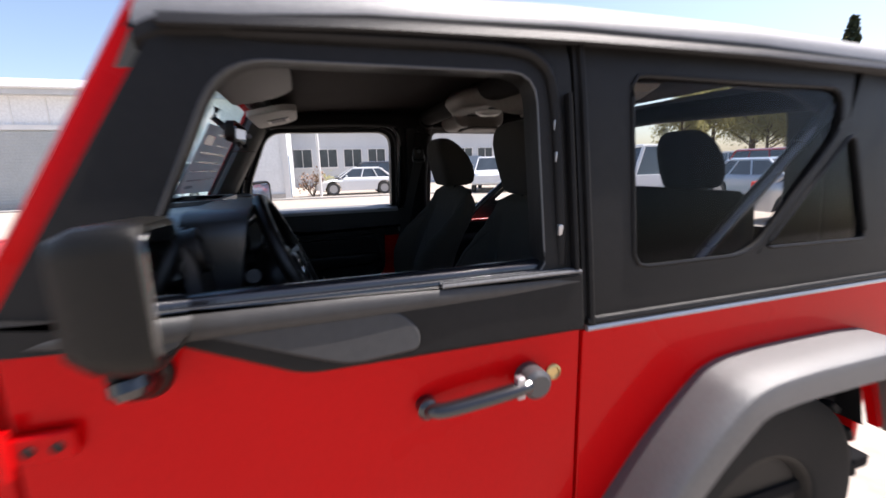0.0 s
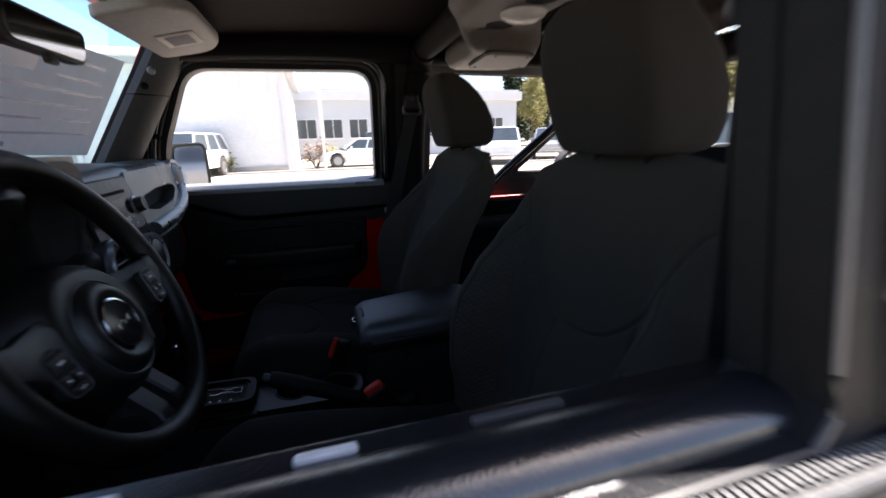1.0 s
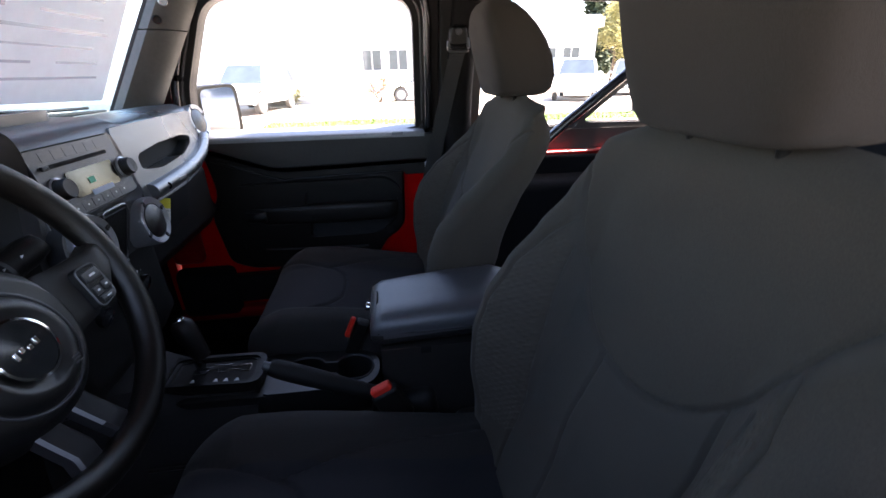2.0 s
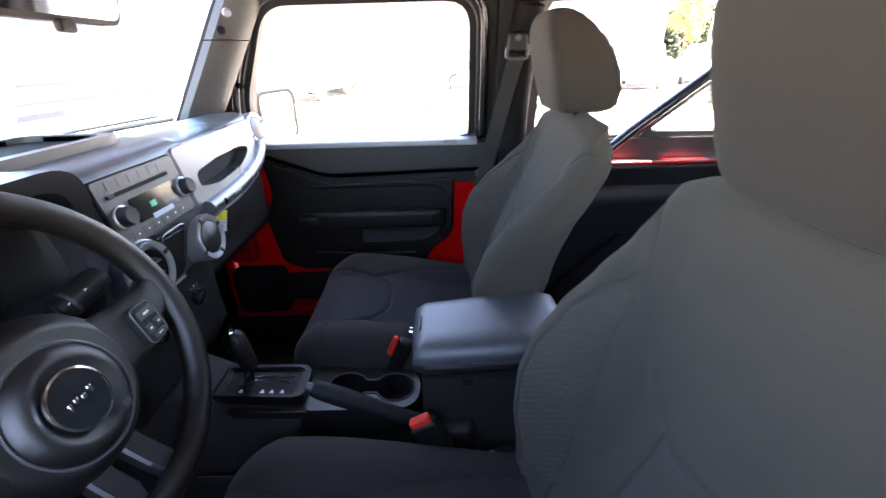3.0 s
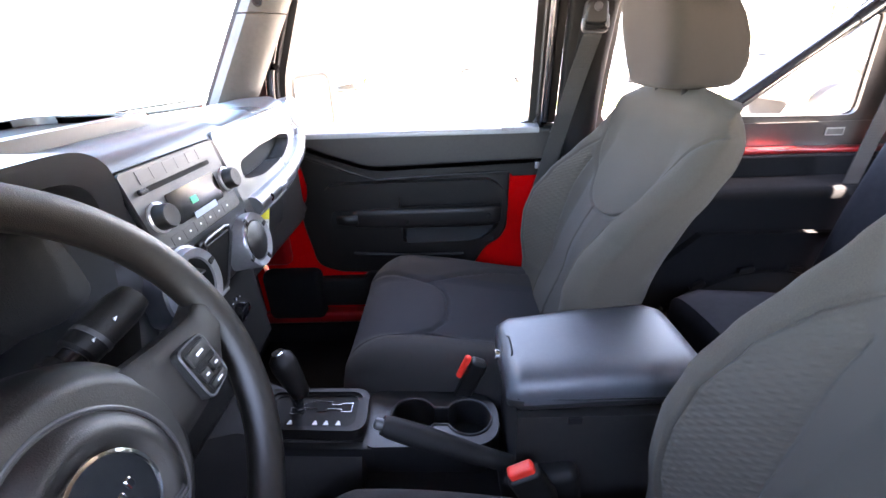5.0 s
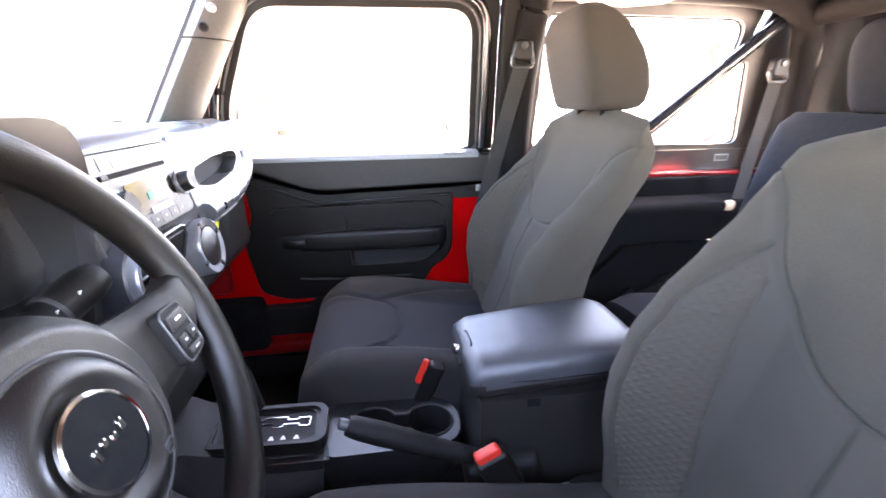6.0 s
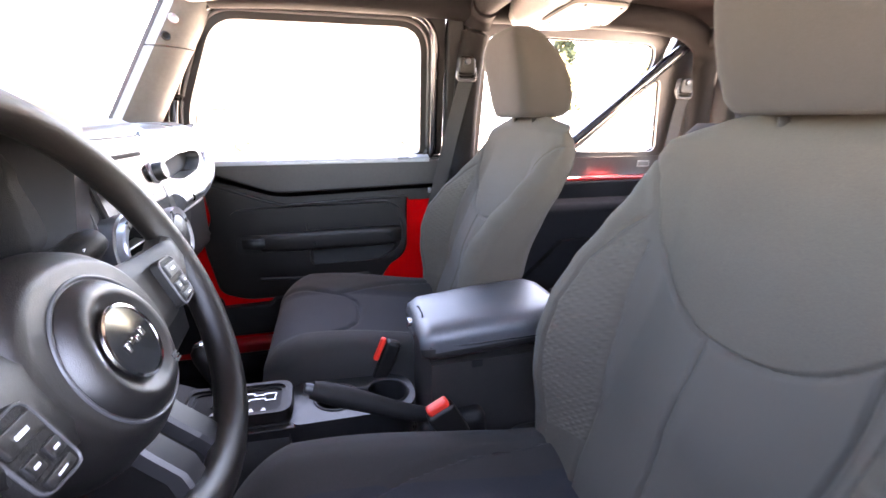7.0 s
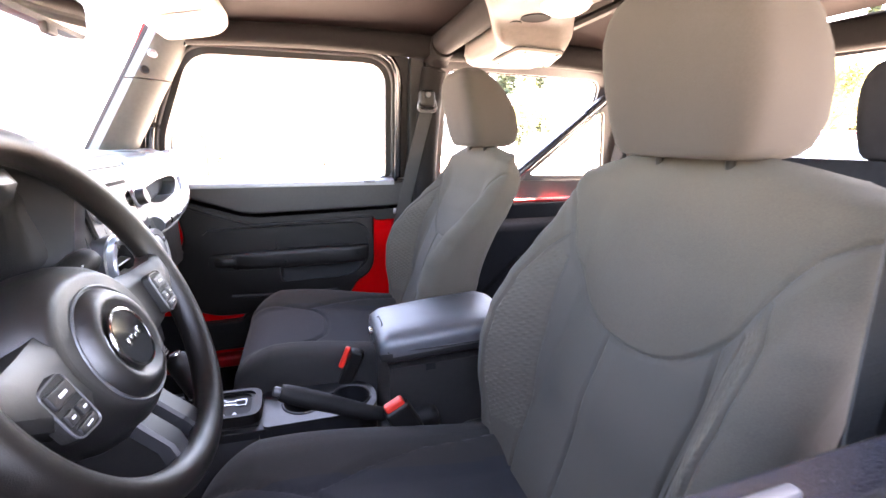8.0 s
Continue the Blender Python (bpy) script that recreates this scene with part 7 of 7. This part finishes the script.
# ---- trees ----
def leaf_mesh(spots, size, rg, droop=0.0):
    n = len(spots)
    v, f = [], []
    for i, (x, y, z) in enumerate(spots):
        a, b = rg.uniform(0, 6.28), rg.uniform(-0.9, 0.9)
        s = size * rg.uniform(0.6, 1.4)
        d = Vector((math.cos(a) * math.cos(b), math.sin(a) * math.cos(b), math.sin(b) - droop)) * s
        e = Vector((-math.sin(a), math.cos(a), rg.uniform(-0.5, 0.5))) * s * 0.5
        p = Vector((x, y, z))
        k = len(v)
        v += [p - d * 0.5, p + e, p + d, p - e]
        f.append((k, k + 1, k + 2, k + 3))
    me = bpy.data.meshes.new("crown")
    me.from_pydata([tuple(q) for q in v], [], f)
    t = bmesh.new()
    t.from_mesh(me)
    bpy.data.meshes.remove(me)
    return t


def broadleaf(at, height, seed, label):
    rg = np.random.RandomState(seed)
    t = thing("tree", label, "tree", "broadleaf trees", at=at)
    wood = tube([(0, 0, -0.1), (0.1, 0, height * 0.25), (0.05, 0.1, height * 0.55), (0.2, 0, height * 0.85)], 0.2, 8, radii=[height * 0.022, height * 0.017, height * 0.010, height * 0.003])
    spots = []
    for k in range(16):
        a, z0 = rg.uniform(0, 6.28), height * rg.uniform(0.25, 0.75)
        ln = height * rg.uniform(0.18, 0.34) * (1.15 - z0 / height)
        end = Vector((math.cos(a) * ln, math.sin(a) * ln, z0 + ln * rg.uniform(0.4, 1.0)))
        tube([(0.08, 0.03, z0), tuple(end * 0.5 + Vector((0, 0, z0 * 0.5 + 0.1))), tuple(end)], 0.05, 6, bm=wood, radii=[height * 0.008, height * 0.005, height * 0.002])
        for c in range(9):
            q = end * rg.uniform(0.6, 1.1) + Vector((0, 0, z0 * 0.0))
            q = Vector((end.x * rg.uniform(0.4, 1.15), end.y * rg.uniform(0.4, 1.15), end.z + rg.uniform(-0.1, 0.12) * height))
            r = height * rg.uniform(0.04, 0.09)
            for j in range(60):
                spots.append(tuple(q + Vector(rg.normal(0, r * 0.6, 3))))
    part("trunk", wood, BARK, t, "brown trunk and limbs")
    part("crown", leaf_mesh(spots, height * 0.015, rg), LEAF, t, "yellow-green spring leaves")
    return t


def conifer(at, height, seed):
    rg = np.random.RandomState(seed)
    t = thing("conifer", "tall dark green conifer behind the parked cars", "tree", "conifers", at=at)
    part("trunk", tube([(0, 0, -0.1), (0.05, 0, height * 0.5), (0, 0.05, height)], 0.2, 8, radii=[height * 0.018, height * 0.011, height * 0.001]), BARK, t)
    spots = []
    z = height * 0.10
    while z < height * 0.985:
        reach = height * 0.20 * (1 - z / height) ** 0.8 * rg.uniform(0.75, 1.1)
        for k in range(7):
            a = rg.uniform(0, 6.28)
            for j in range(16):
                r = reach * (j + 0.5) / 16
                spots.append((math.cos(a) * r + rg.normal(0, 0.05 * reach + 0.05), math.sin(a) * r + rg.normal(0, 0.05 * reach + 0.05), z - 0.35 * r + rg.normal(0, 0.08)))
        z += height * 0.016
    part("crown", leaf_mesh(spots, height * 0.028, rg, 0.3), NEEDLE, t, "dark green needles")
    return t


conifer((25.5, 52, 0), 15, 1)
conifer((31, 55, 0), 18, 2)
conifer((60, 33, 0), 17, 3)
conifer((66, 30, 0), 20, 4)
for k, (x, y, h) in enumerate(((30, 27, 8), (34, 24, 9), (38, 22, 8), (36, 30, 10), (41, 25, 10), (44, 20, 9), (33, 19, 7.5), (46, 15, 9), (40, 12, 8), (44, 9, 8), (24, 44, 8), (36, 44, 9), (37, 26, 9), (41, 29, 10), (33, 22, 7), (39, 18, 9), (46, 27, 11), (51, 22, 11), (49, 31, 12), (43, 35, 12))):
    broadleaf((x, y, 0), h, 20 + k, "leafy spring tree behind the parked cars")
for x, y, h in ((24, 40, 9), (62, 40, 11)):
    lp = thing("lamp_post", "grey street lamp post by the lot", "street lamp", "lamp posts")
    part("shaft", tube([(x, y, 0), (x, y, h)], 0.08, 10), STEEL, lp)
    part("lamp_head", box(x - 0.5, y, h, 1.2, 0.3, 0.14, 0.05), STEEL, lp)
sg = thing("shop_sign", "blue board on a post above the workshop", "sign")
part("board", box(-14.6, 24, 7.6, 1.5, 0.3, 3.2, 0.05), material("blue_board", (0.05, 0.12, 0.25), 0.5), sg)
part("post", tube([(-14.6, 24, 4.5), (-14.6, 24, 6.2)], 0.15, 10), STEEL, sg)


def shrub(at, r, seed, colour):
    rg = np.random.RandomState(seed)
    t = thing("shrub", "flowering shrub against the workshop corner", "shrub", "shrubs", at=at)
    wood = bmesh.new()
    spots = []
    for k in range(9):
        a, h = rg.uniform(0, 6.28), r * rg.uniform(0.7, 1.5)
        e = Vector((math.cos(a) * r * 0.6, math.sin(a) * r * 0.6, h))
        tube([(0, 0, -0.05), tuple(e * 0.5), tuple(e)], 0.02, 5, bm=wood)
        for j in range(45):
            spots.append(tuple(e * rg.uniform(0.5, 1.1) + Vector(rg.normal(0, r * 0.22, 3))))
    part("twig", wood, BARK, t)
    part("foliage", leaf_mesh(spots, 0.09, rg), colour, t, "small leaves and blossom")


BLOSSOM = material("pink_blossom", (0.45, 0.20, 0.17), 0.8, colour2=(0.16, 0.17, 0.06), scale=6, big=3, fine_vary=0.2)
shrub((-0.2, 21.6, 0), 0.8, 3, BLOSSOM)
shrub((0.6, 22.6, 0), 0.7, 5, LEAF)
shrub((-4.2, 20.1, 0), 0.6, 6, LEAF)
